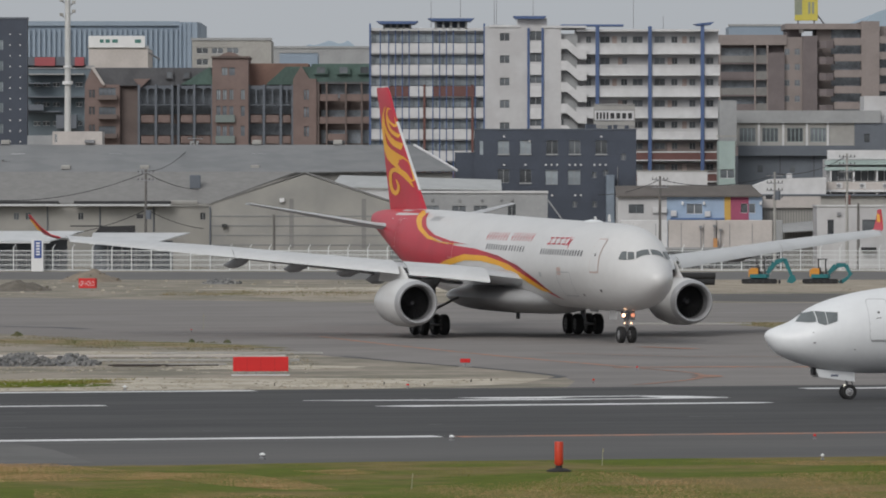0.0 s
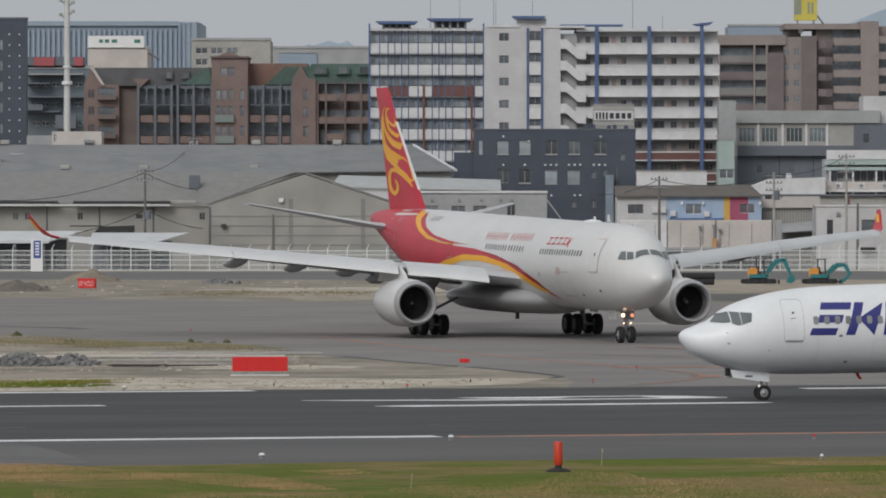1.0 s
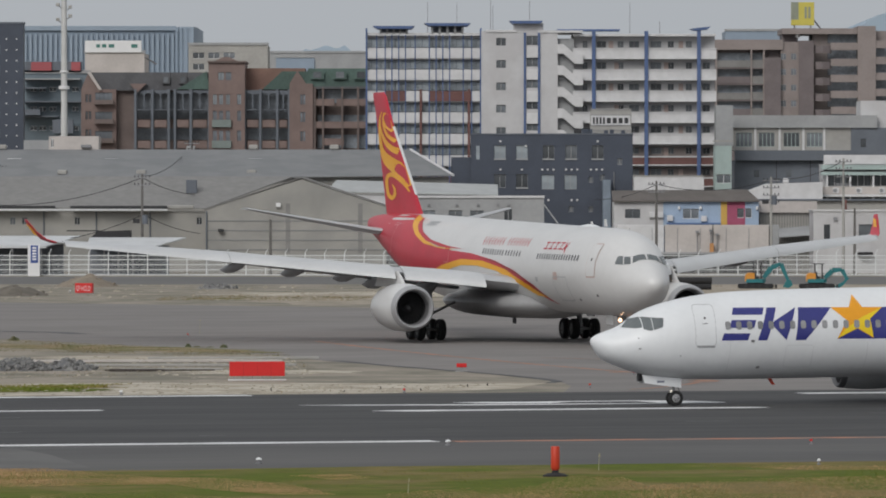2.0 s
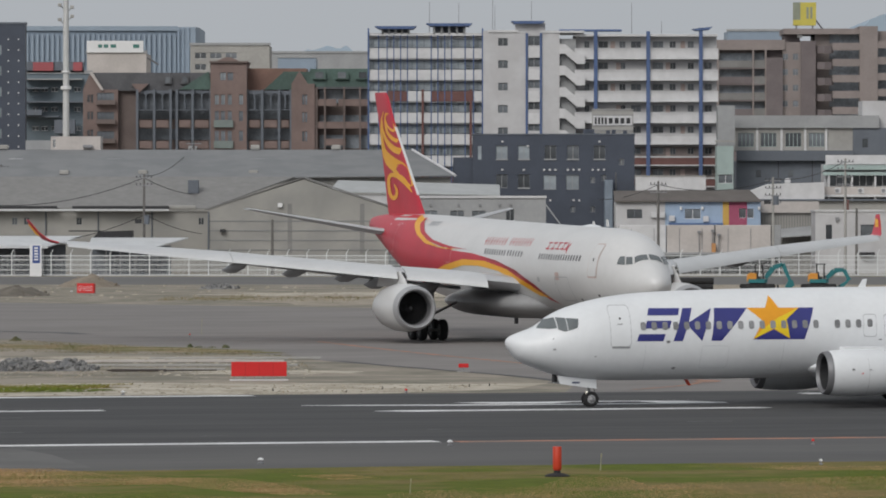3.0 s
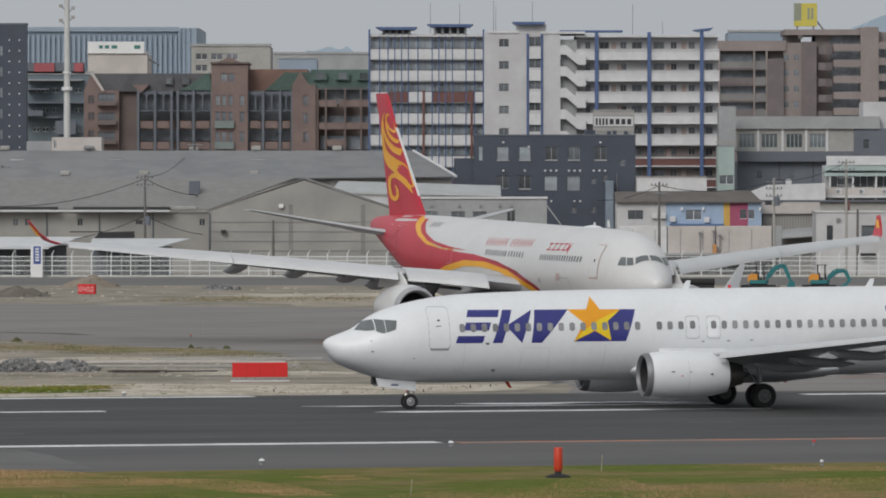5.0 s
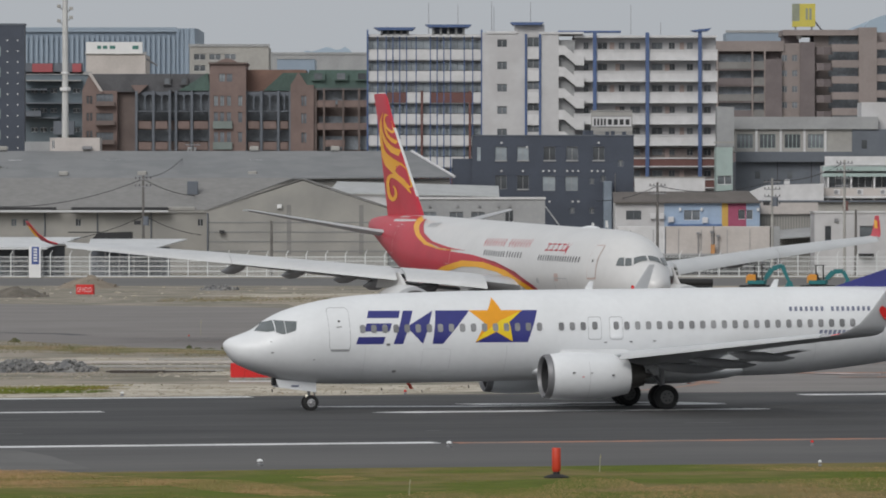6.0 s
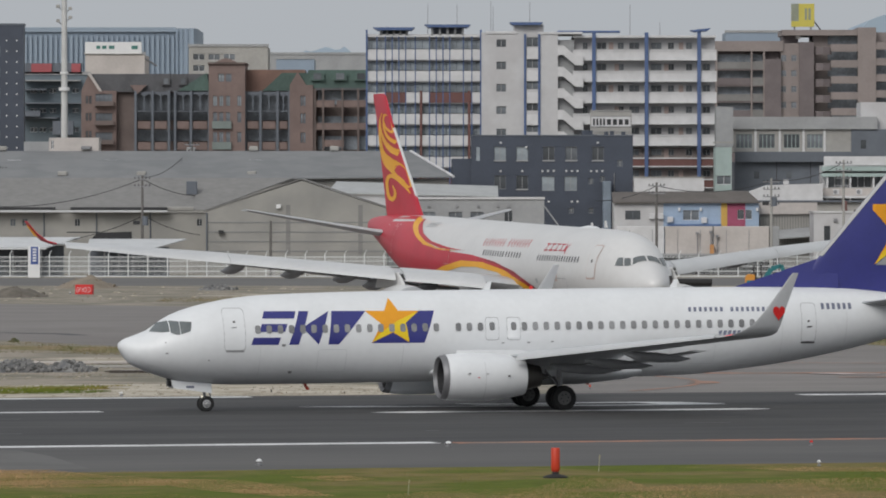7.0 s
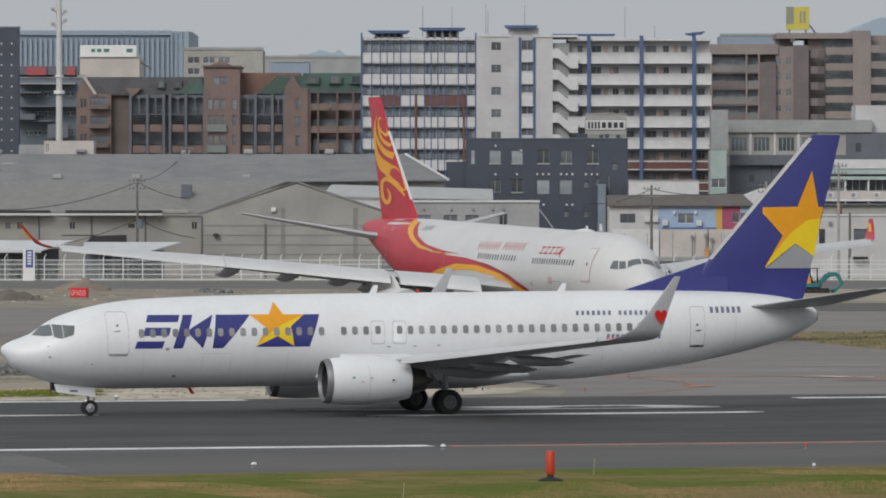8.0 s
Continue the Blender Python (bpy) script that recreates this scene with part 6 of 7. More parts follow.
def wheel(parent, x, y, z, r, w, rim=0.55, name="wheel", hub=None):
    """A tyre with its rim, turning about its own middle."""
    e = shared(name, ("wheel_hub", r, w, (hub or LIP).name), lambda: loft([[(q * math.sin(a), yy, q * math.cos(a)) for a in (2 * math.pi * k / 20 for k in range(20))]
               for yy, q in ((-w / 2 - 0.01, 0.03), (-w / 2 + 0.03, r * rim * 0.5), (-w / 2 + 0.05, r * rim), (w / 2 - 0.05, r * rim), (w / 2 - 0.03, r * rim * 0.5), (w / 2 + 0.01, 0.03))]), hub or LIP, parent, x, y, z)
    shared("tyre", ("tyre", r, w), lambda: loft([[(q * math.sin(a), yy, q * math.cos(a)) for a in (2 * math.pi * k / 28 for k in range(28))]
           for yy, q in ((-w / 2 + 0.04, r * rim), (-w / 2, r * (rim + 0.1)), (-w / 2 + 0.01, r * 0.88), (-w * 0.33, r * 0.975), (0, r), (w * 0.33, r * 0.975), (w / 2 - 0.01, r * 0.88), (w / 2, r * (rim + 0.1)), (w / 2 - 0.04, r * rim))], caps=False), RUBBER, e, 0, 0, 0)
    for k in range(6):
        a = 2 * math.pi * k / 6
        for s in (-1, 1):
            shared("hub_bolt", ("bolt", r, w, k, s), lambda: moved(tube((0, 0, 0), (0, s * 0.03, 0), r * 0.06, sides=6), r * rim * 0.55 * math.sin(a), s * (w / 2 - 0.03), r * rim * 0.55 * math.cos(a)), DARK, e, 0, 0, 0)
    return e


def fan(parent, x, y, z, r, blades=22):
    """A spinner and its ring of fan blades inside an intake."""
    shared("spinner", ("spinner", r), lambda: lathe([(0.05, 0.001), (0.02, r * 0.1), (0.25, r * 0.28), (0.4, r * 0.3)], 20), FANMETAL, parent, x, y, z)

    def blade():
        bm = bmesh.new()
        vs = [bm.verts.new(p) for p in ((0.15, -0.05, r * 0.27), (0.3, 0.07, r * 0.27), (0.42, 0.13, r * 0.97), (0.2, -0.13, r * 0.97), (0.2, -0.03, r * 0.27), (0.33, 0.02, r * 0.97))]
        bm.faces.new((vs[0], vs[4], vs[5], vs[3]))
        bm.faces.new((vs[4], vs[1], vs[2], vs[5]))
        return bm
    for k in range(blades):
        ob = shared("fan_blade", ("fan_blade", r), blade, FANMETAL, parent, x, y, z)
        ob.rotation_euler = (2 * math.pi * k / blades, 0, 0)


# ---- the rolling twin-jet ----
def narrow_jet():
    jet = thing("passenger_jet", "white narrow-body airliner with navy tail and golden stars", "airplane", *run(0, 0), 0, 15.5)
    hull = Hull([(0.0, 2.95, 2.95, 0.0), (0.15, 2.58, 3.16, 0.36), (0.5, 2.16, 3.32, 0.75), (1.0, 1.9, 3.5, 1.05), (1.4, 1.74, 3.68, 1.25), (1.9, 1.57, 4.04, 1.44), (2.5, 1.41, 4.36, 1.6), (3.5, 1.26, 4.69, 1.75),
                 (4.8, 1.19, 4.97, 1.84), (6.3, 1.18, 5.14, 1.88), (8.9, 1.20, 5.25, 1.88), (12.3, 1.24, 5.32, 1.88), (19, 1.33, 5.38, 1.88), (26, 1.45, 5.43, 1.88), (28.6, 1.68, 5.44, 1.84),
                 (31.3, 2.04, 5.43, 1.68), (34.0, 2.56, 5.36, 1.32), (36.3, 3.16, 5.12, 0.85), (37.3, 3.6, 4.85, 0.55), (37.84, 3.95, 4.55, 0.3)])
    body = part("fuselage", hull.mesh(0, 37.84, 150, True), PAINT, jet, smooth=True)
    part("tail_outlet", moved(lathe([(0, 0.27), (0.06, 0.25), (0.06, 0.18), (0, 0.18)], 16), 37.83, 0, 4.25), NOZZLE, jet, "dark exhaust at the tail end")
    # belly fairing between the wings
    part("wing_fairing", loft([[(x, w * math.sin(a), 1.75 + h * math.cos(a)) for a in (2 * math.pi * k / 24 for k in range(24))]
                               for x, w, h in ((14.0, 1.2, 0.3), (14.6, 1.7, 0.5), (15.6, 2.05, 0.66), (18, 2.2, 0.72), (21.2, 2.1, 0.68), (23.4, 1.5, 0.45), (24.8, 0.3, 0.12))]), PAINT, jet, smooth=True)
    # cabin windows on both sides
    for s in (-1, 1):
        rows = [5.93 + 0.511 * j for j in range(46)]
        for j, x in enumerate(rows):
            if 14.3 < x < 14.9 or 16.3 < x < 16.95 or 17.0 < x < 17.95 or x > 29.2:
                continue
            zc = 3.66 + (x - 6) * 0.0072
            decal_part("window", rounded(x - 0.125, x + 0.125, zc - 0.18, zc + 0.18, 0.09), hull, s, CABIN, jet, step=0.2, lift=0.034)
        door = decal_part("door", rounded(4.42, 5.36, 2.72, 4.6, 0.16), hull, s, PAINT, jet, lift=0.014)
        seam("door_seam", rounded(4.42, 5.36, 2.72, 4.6, 0.16), hull, s, 0.03, SEAM, door)
        seam("sill_strip", [(4.5, 2.72), (5.3, 2.72), (5.3, 2.7), (4.5, 2.7)], hull, s, 0.07, STEEL, door)
        decal_part("handle", [(4.75, 3.72), (5.0, 3.74), (5.0, 3.77), (4.75, 3.75)], hull, s, DARK, door, lift=0.02)
        decal_part("door_window", rounded(4.84, 4.94, 3.95, 4.05, 0.04), hull, s, DARK, door, lift=0.02)
        rear = decal_part("door", rounded(31.35, 32.05, 2.95, 4.72, 0.14), hull, s, PAINT, jet, lift=0.014)
        seam("door_seam", rounded(31.35, 32.05, 2.95, 4.72, 0.14), hull, s, 0.03, SEAM, rear)
        seam("sill_strip", [(31.38, 2.95), (32.02, 2.95), (32.02, 2.92), (31.38, 2.92)], hull, s, 0.07, DARK, rear)
        decal_part("handle", [(31.6, 3.6), (31.85, 3.62), (31.85, 3.68), (31.6, 3.66)], hull, s, DARK, rear, lift=0.02)
        decal_part("door_window", rounded(31.62, 31.72, 3.85, 3.95, 0.04), hull, s, DARK, rear, lift=0.02)
        for x in (16.7, 17.7):
            ex = decal_part("overwing_exit", rounded(x - 0.3, x + 0.3, 3.14, 4.14, 0.1), hull, s, PAINT, jet, lift=0.014)
            seam("exit_seam", rounded(x - 0.3, x + 0.3, 3.14, 4.14, 0.1), hull, s, 0.028, SEAM, ex)
            decal_part("pane", rounded(x - 0.125, x + 0.125, 3.57, 3.93, 0.09), hull, s, CABIN, ex, lift=0.022)
        # flight deck glazing
        decal_part("windscreen", [(1.3, 3.58), (1.76, 3.97), (2.08, 4.06), (2.06, 3.58), (1.75, 3.54)], hull, s, FLIGHT_DECK, jet, "dark windscreen pane", step=0.1, step_x=0.1, lift=0.02)
        decal_part("side_window", [(2.1, 3.52), (2.12, 4.06), (2.5, 4.03), (2.5, 3.45), (2.35, 3.43)], hull, s, FLIGHT_DECK, jet, "dark side pane", step=0.1, step_x=0.1, lift=0.02)
        decal_part("side_window", [(2.53, 3.46), (2.53, 4.03), (3.04, 4.0), (2.95, 3.6)], hull, s, FLIGHT_DECK, jet, "dark side pane", step=0.1, step_x=0.1, lift=0.02)
        # emblem: plain slanted bars and a star
        lean = 0.36
        z0, z1 = 2.98, 4.46

        def bar(xa, xb, za, zb, ma=LIVERY_NAVY, name="emblem_bar"):
            sh = lambda z: (z - z0) * lean
            decal_part(name, [(xa + sh(za), za), (xb + sh(za), za), (xb + sh(zb), zb), (xa + sh(zb), zb)], hull, s, ma, jet)
        bar(5.62, 6.86, 2.98, 3.30)
        bar(5.80, 6.96, 3.55, 3.90)
        bar(5.76, 7.20, 4.14, 4.46)
        bar(7.34, 7.78, 2.98, 4.46)
        for shape in ([(7.96, 3.74), (9.22, 4.46), (8.7, 2.98)], [(9.36, 4.46), (10.92, 4.46), (9.62, 2.98), (9.14, 2.98)]):
            decal_part("emblem_wedge", shape, hull, s, LIVERY_NAVY, jet)
        decal_part("emblem_field", [(11.05, 3.03), (13.56, 3.03), (14.08, 4.46), (11.56, 4.46)], hull, s, LIVERY_NAVY, jet, lift=0.010)
        decal_part("emblem_gap", [(10.98, 3.0), (11.06, 3.0), (12.05, 3.7), (11.9, 4.5), (11.2, 4.5)], hull, s, PAINT, jet, lift=0.014)
        star = [(12.1, 5.03), (12.42, 4.46), (13.38, 4.46), (12.72, 3.93), (12.86, 3.06), (12.1, 3.5), (11.13, 3.04), (11.58, 3.88), (10.9, 4.46), (11.78, 4.46)]
        decal_part("emblem_star", star, hull, s, STAR_ORA, jet, lift=0.018)
        decal_part("star_light", [(13.35, 4.45), (12.72, 3.93), (12.86, 3.08), (12.1, 3.52), (11.15, 3.06), (11.5, 3.45), (12.3, 4.0)], hull, s, STAR_YEL, jet, lift=0.022)
        for j in range(16):
            if j != 7:
                decal_part("lettering_bar", [(25.95 + j * 0.25, 4.36), (26.08 + j * 0.25, 4.36), (26.1 + j * 0.25, 4.56), (25.97 + j * 0.25, 4.56)], hull, s, TEXT_GREY, jet)
        for j in range(6):
            decal_part("registration_bar", [(32.35 + j * 0.27, 4.42), (32.5 + j * 0.27, 4.44), (32.5 + j * 0.27, 4.7), (32.35 + j * 0.27, 4.72)], hull, s, TEXT_GREY, jet)
        for j in range(12):
            decal_part("lettering_bar", [(27.3 + j * 0.22, 3.3), (27.45 + j * 0.22, 3.3), (27.5 + j * 0.22, 3.5), (27.35 + j * 0.22, 3.5)], hull, s, TEXT_GREY, jet)
        for x, za, zb in ((6.05, 1.6, 2.85), (12.6, 1.7, 2.9), (25.1, 1.9, 3.2), (30.4, 2.3, 4.4), (33.6, 2.9, 4.3)):
            seam("panel_seam", [(x, za), (x, (za + zb) / 2), (x, zb)], hull, s, 0.018, SEAM_PALE, jet)
        seam("cargo_door_seam", rounded(8.7, 10.0, 1.75, 2.75, 0.1), hull, s, 0.016, SEAM_PALE, jet)
        seam("cargo_door_seam", rounded(26.0, 27.2, 2.0, 2.9, 0.1), hull, s, 0.016, SEAM_PALE, jet)
        for x, z in ((17.2, 3.0), (18.4, 3.02), (19.5, 3.05)):
            decal_part("port", rounded(x - 0.07, x + 0.07, z - 0.025, z + 0.025, 0.02), hull, s, STEEL, jet, lift=0.018)
        for x, z, r in ((1.9, 2.62, 0.06), (1.85, 3.1, 0.04), (3.75, 2.3, 0.04), (7.5, 1.75, 0.09), (7.1, 2.95, 0.09)):
            decal_part("port", rounded(x - r, x + r, z - r * 0.6, z + r * 0.6, r * 0.5), hull, s, STEEL, jet, lift=0.018)

    # wings
    for s in (-1, 1):
        st = [(14.0, s * 1.2, 2.05, 8.2, 0.55), (15.0, s * 1.9, 2.12, 7.3, 0.5), (16.6, s * 4.9, 2.46, 5.3, 0.36), (17.1, s * 5.9, 2.56, 4.7, 0.32), (20.0, s * 11.5, 3.08, 3.1, 0.2), (22.6, s * 16.6, 3.52, 1.95, 0.12), (22.9, s * 17.1, 3.6, 1.85, 0.1)]
        w = part("wing", airfoil(st), WING, jet, smooth=True)
        part("slat", airfoil([(14.9 + (y - 1.9) * 0.522, s * y, 2.1 + (y - 1.9) * 0.106, 0.6 - y * 0.02, 0.34 - y * 0.01) for y in (2.4, 4.2)] ), WINGLIGHT, w, "pale leading edge slat", smooth=True)
        def edge_ring(y):
            px, pz = 14.95 + (y - 1.9) * 0.522, 2.12 + (y - 1.9) * 0.1
            h = 0.62 - 0.024 * y
            return [(px + dx * h, s * y, pz + dz * h) for dx, dz in ((-0.75, -0.4), (-0.68, -0.15), (-0.4, 0.12), (0.1, 0.34), (1.0, 0.5), (1.0, 0.42), (0.1, 0.2), (-0.4, -0.15), (-0.66, -0.42))]
        part("slat", loft([edge_ring(5.8 + 10.6 * q / 4) for q in range(5)]), WINGLIGHT, w, "pale leading edge slat", smooth=True)
        # blended winglet
        wl = [(22.9, s * 17.1, 3.6, 1.85, 0.1), (23.2, s * 17.4, 3.74, 1.7, 0.09), (23.75, s * 17.62, 4.08, 1.25, 0.08), (24.28, s * 17.75, 4.7, 0.88, 0.06), (25.42, s * 17.9, 6.28, 0.28, 0.04)]
        rings = []
        for j, (x, y, z, c, th) in enumerate(wl):
            tilt = (0.35, 0.75, 1.2, 1.42, 1.48)[j]
            rings.append([(px, y - s * (h - z) * math.sin(tilt), z + (h - z) * math.cos(tilt)) for px, _, h in wing_section(x, y, z, c, th)])
        winglet = part("winglet", loft(rings), WING, w, "grey upturned winglet with a red heart", smooth=True)
        hb = bmesh.new()
        heart = [(0.5 * (16 * math.sin(t) ** 3) / 16, 0.5 * (13 * math.cos(t) - 5 * math.cos(2 * t) - 2 * math.cos(3 * t) - math.cos(4 * t)) / 16) for t in (2 * math.pi * j / 24 for j in range(24))]
        for off in (0.085, -0.085):
            hb.faces.new([hb.verts.new((24.85 + a * 0.55, s * (17.74 + off + c * 0.1), 4.6 + c * 0.7)) for a, c in heart])
        part("heart_emblem", hb, SIGN_RED, w, "red heart")
        # flaps and track fairings
        part("flap", loft([wing_section(21.0, s * 2.3, 1.72, 1.5, 0.16), wing_section(21.4, s * 5.6, 2.15, 1.15, 0.12)]), WING, w, smooth=True)
        part("flap", loft([wing_section(21.5, s * 6.2, 2.2, 1.1, 0.12), wing_section(23.0, s * 11.3, 2.82, 0.8, 0.08)]), WING, w, smooth=True)
        for y, x, z in ((5.9, 18.2, 1.98), (8.6, 19.0, 2.26), (11.2, 19.9, 2.62)):
            part("flap_fairing", loft([[(x + a, s * y + r * 0.7 * math.sin(t), z + b + r * math.cos(t)) for t in (2 * math.pi * q / 12 for q in range(12))]
                 for a, b, r in ((0, 0.12, 0.03), (0.6, 0.0, 0.19), (1.6, -0.08, 0.22), (2.5, -0.14, 0.15), (3.1, -0.14, 0.02))]), BELLY, w, smooth=True)
        part("navigation_light", loft([wing_section(22.75, s * 16.75, 3.56, 0.3, 0.09), wing_section(22.95, s * 17.1, 3.62, 0.28, 0.08)]), mat("red_lens", (0.7, 0.04, 0.03), 0.2, glow=0.6), w, "red wing tip lens")
        # engine
        eng = part("engine", moved(lathe([(0.06, 0.86), (0.0, 0.9), (0.08, 0.95), (0.5, 1.02), (1.3, 1.06), (2.3, 1.04), (3.2, 0.94), (3.85, 0.8), (3.86, 0.72), (3.4, 0.7)], 40), 13.42, s * 4.83, 1.58), PAINT, jet, smooth=True)
        part("intake_lip", moved(lathe([(0.14, 0.80), (0.08, 0.815), (-0.02, 0.86), (-0.03, 0.9), (0.03, 0.955), (0.24, 0.99)], 40), 13.42, s * 4.83, 1.58), RING, eng, "dull metal intake ring", smooth=True)
        part("intake_duct", moved(lathe([(0.13, 0.80), (1.2, 0.77), (1.25, 0.05)], 32), 13.42, s * 4.83, 1.58), CAVE, eng)
        fan(eng, 14.35, s * 4.83, 1.58, 0.77)
        part("core_nozzle", moved(lathe([(3.0, 0.66), (3.9, 0.62), (4.6, 0.46), (4.62, 0.4), (4.3, 0.3), (5.0, 0.06)], 28), 13.42, s * 4.83, 1.58), NOZZLE, eng, "burnt metal core nozzle", smooth=True)
        part("pylon", loft([wing_section(14.2, s * 4.83, z, c, 0.2, flat=True) for z, c in ((2.35, 4.4), (2.75, 3.0))]), PAINT, eng, smooth=True)
        part("strake", profile([(14.3, 2.2), (15.2, 2.3), (15.2, 2.55), (14.9, 2.5)], s * 4.83 - s * 0.9 - 0.02, s * 4.83 - s * 0.9 + 0.02), PAINT, eng)
        part("cowl_seam", loft([[(15.28 + dx, s * 4.83 + s * 1.064 * math.sin(q), 1.58 + 1.064 * math.cos(q)) for dx in (-0.012, 0.012)] for q in (0.9 + 0.12 * k for k in range(16))], caps=False, closed=False), SEAM_PALE, eng)
        for x, z in ((14.9, 1.55), (14.45, 1.72), (15.3, 1.72)):
            part("warning_mark", block(x, x + 0.1, s * 4.83 + s * 1.05 - 0.02, s * 4.83 + s * 1.05 + 0.02, z, z + 0.035), SIGN_RED if x == 14.9 else STEEL, eng)
        for x, z in ((14.5, 1.72), (16.3, 1.6)):
            part("latch", block(x, x + 0.09, s * 4.83 + s * 1.03 - 0.03, s * 4.83 + s * 1.03 + 0.03, z, z + 0.06), DARK, eng)
        # tailplane
        part("tailplane", airfoil([(33.75, s * 0.5, 4.66, 3.9, 0.26), (34.6, s * 1.2, 4.72, 3.35, 0.22), (38.25, s * 7.1, 5.58, 1.2, 0.06)]), WING, jet, smooth=True)
        # main leg
        leg = part("main_leg", tube((19.55, s * 2.75, 1.9), (19.6, s * 2.86, 0.56), 0.12, 0.1), STEEL, jet)
        part("axle", tube((19.6, s * 2.35, 0.565), (19.6, s * 3.37, 0.565), 0.07), STEEL, leg)
        part("side_brace", tube((19.5, s * 1.7, 1.6), (19.58, s * 2.8, 1.05), 0.06), STEEL, leg)
        part("drag_brace", tube((18.9, s * 2.7, 1.8), (19.55, s * 2.82, 1.0), 0.05), STEEL, leg)
    # fin
    def half(x, z):
        c0 = 31.9 + (z - 5.2) * 0.79 if z > 6.4 else 31.9 + (z - 5.2) * 0.6
        c1 = 37.32 + (z - 5.2) * 0.236
        f = min(1, max(0.001, (x - c0) / (c1 - c0)))
        th = 0.3 - (z - 5.2) * 0.026
        return th * 5 * (0.2969 * math.sqrt(f) - 0.126 * f - 0.3516 * f * f + 0.2843 * f**3 - 0.1036 * f**4)
    fin = part("fin", airfoil([(31.6, 0, 4.8, 5.6, 0.32), (32.05, 0, 6.0, 5.46, 0.29), (32.62, 0, 6.7, 5.05, 0.27), (37.62, 0, 12.45, 1.42, 0.11), (37.8, 0, 12.52, 1.2, 0.03)], True), LIVERY_NAVY, jet, "navy fin with a golden star", smooth=True)
    part("dorsal_fin", loft([[(28.7, -0.02, 5.42), (28.7, 0.02, 5.42), (28.75, 0, 5.46)], [(32.7, -0.2, 5.3), (32.7, 0.2, 5.3), (32.72, 0, 6.74)], [(33.6, -0.25, 5.3), (33.6, 0.25, 5.3), (33.6, 0, 6.74)]]), LIVERY_NAVY, fin)
    part("leading_edge", loft([[(x - 0.03, -0.05, z), (x - 0.03, 0.05, z), (x + 0.13, 0.10, z - 0.02), (x + 0.13, -0.10, z - 0.02)] for x, z in ((32.75, 6.85), (37.55, 12.36))]), LIP, fin, "bare metal leading edge")
    for s in (-1, 1):
        part("star_orange", fin_patch([(37.66, 10.86), (37.98, 9.22), (38.24, 9.2), (37.95, 8.2), (37.0, 7.7), (35.36, 6.44), (36.25, 7.9), (35.05, 9.19), (36.95, 9.22)], half, s, 0.02), STAR_ORA, fin, "orange star")
        part("star_yellow", fin_patch([(38.1, 8.7), (37.78, 6.96), (36.85, 7.55), (35.4, 6.46), (35.7, 6.95), (36.6, 8.0), (37.4, 8.6)], half, s, 0.035), STAR_YEL, fin, "yellow star face")
        part("star_shade", fin_patch([(35.4, 6.42), (37.6, 6.42), (37.76, 6.98), (36.85, 7.52)], half, s, 0.028), STAR_GREY, fin, "grey star foot")
    part("rudder_cap", block(37.9, 39.0, -0.06, 0.06, 12.5, 12.56), STAR_GREY, fin)
    # nose leg
    leg = part("nose_leg", tube((3.85, 0, 1.5), (3.98, 0, 0.36), 0.075, 0.06), STEEL, jet)
    part("axle", tube((3.98, -0.26, 0.345), (3.98, 0.26, 0.345), 0.05), STEEL, leg)
    part("torque_link", tube((4.12, 0, 0.95), (4.22, 0, 0.65), 0.03), STEEL, leg)
    part("torque_link", tube((4.22, 0, 0.65), (4.05, 0, 0.42), 0.03), STEEL, leg)
    part("taxi_light", tube((3.86, 0, 0.62), (3.8, 0, 0.62), 0.08, 0.09), mat("taxi_lens", (0.8, 0.75, 0.65), 0.15, glow=0.8), leg, "small bright taxi lamp")
    for s in (-1, 1):
        gd = part("nose_gear_door", loft([[(2.3, s * 0.42, 1.42), (4.15, s * 0.42, 1.25), (4.15, s * 0.46, 0.82), (2.42, s * 0.46, 1.05)], [(2.3, s * 0.45, 1.42), (4.15, s * 0.45, 1.25), (4.15, s * 0.49, 0.82), (2.42, s * 0.49, 1.05)]]), PAINT, jet, "white open nose gear door")
        part("lettering_bar", block(3.0, 3.35, s * 0.48 - 0.004 + s * 0.01, s * 0.48 + 0.004 + s * 0.01, 1.06, 1.15), TEXT_GREY, gd)
    part("gear_bay", block(2.24, 2.4, -0.16, 0.16, 1.12, 1.5), DARK, jet)
    for x, z0, z1, m in ((8.55, 0.86, 1.3, MARK_ORANGE), (21.6, 1.0, 1.3, MARK_ORANGE)):
        part("drain_mast", loft([[(x + dx, dy, z) for dx, dy in ((-0.08, -0.02), (0.08, -0.02), (0.08, 0.02), (-0.08, 0.02))] for x, z in ((x - 0.1, z1), (x + 0.14, z0 + 0.06))]), m, jet, "small orange-tipped drain mast")
    for x, z in ((25.7, 5.36), (16.9, 5.3)):
        part("blade_aerial", loft([[(x + dx, dy, z - 0.05) for dx, dy in ((-0.2, -0.02), (0.2, -0.02), (0.2, 0.02), (-0.2, 0.02))], [(x + 0.18 + dx, dy, z + 0.42) for dx, dy in ((-0.08, -0.01), (0.12, -0.01), (0.12, 0.01), (-0.08, 0.01))]]), PAINT, jet)
    part("beacon", moved(lathe([(0, 0.09), (0.05, 0.09), (0.12, 0.05), (0.13, 0.001)], 12), 19.0, 0, 5.44), LAMP_RED, jet, "small red beacon")
    wheels = [(wheel(jet, 19.6, s * (2.86 + o), 0.565, 0.565, 0.4, hub=HUB), 19.6, s * (2.86 + o), 0.565) for s in (-1, 1) for o in (-0.43, 0.43)]
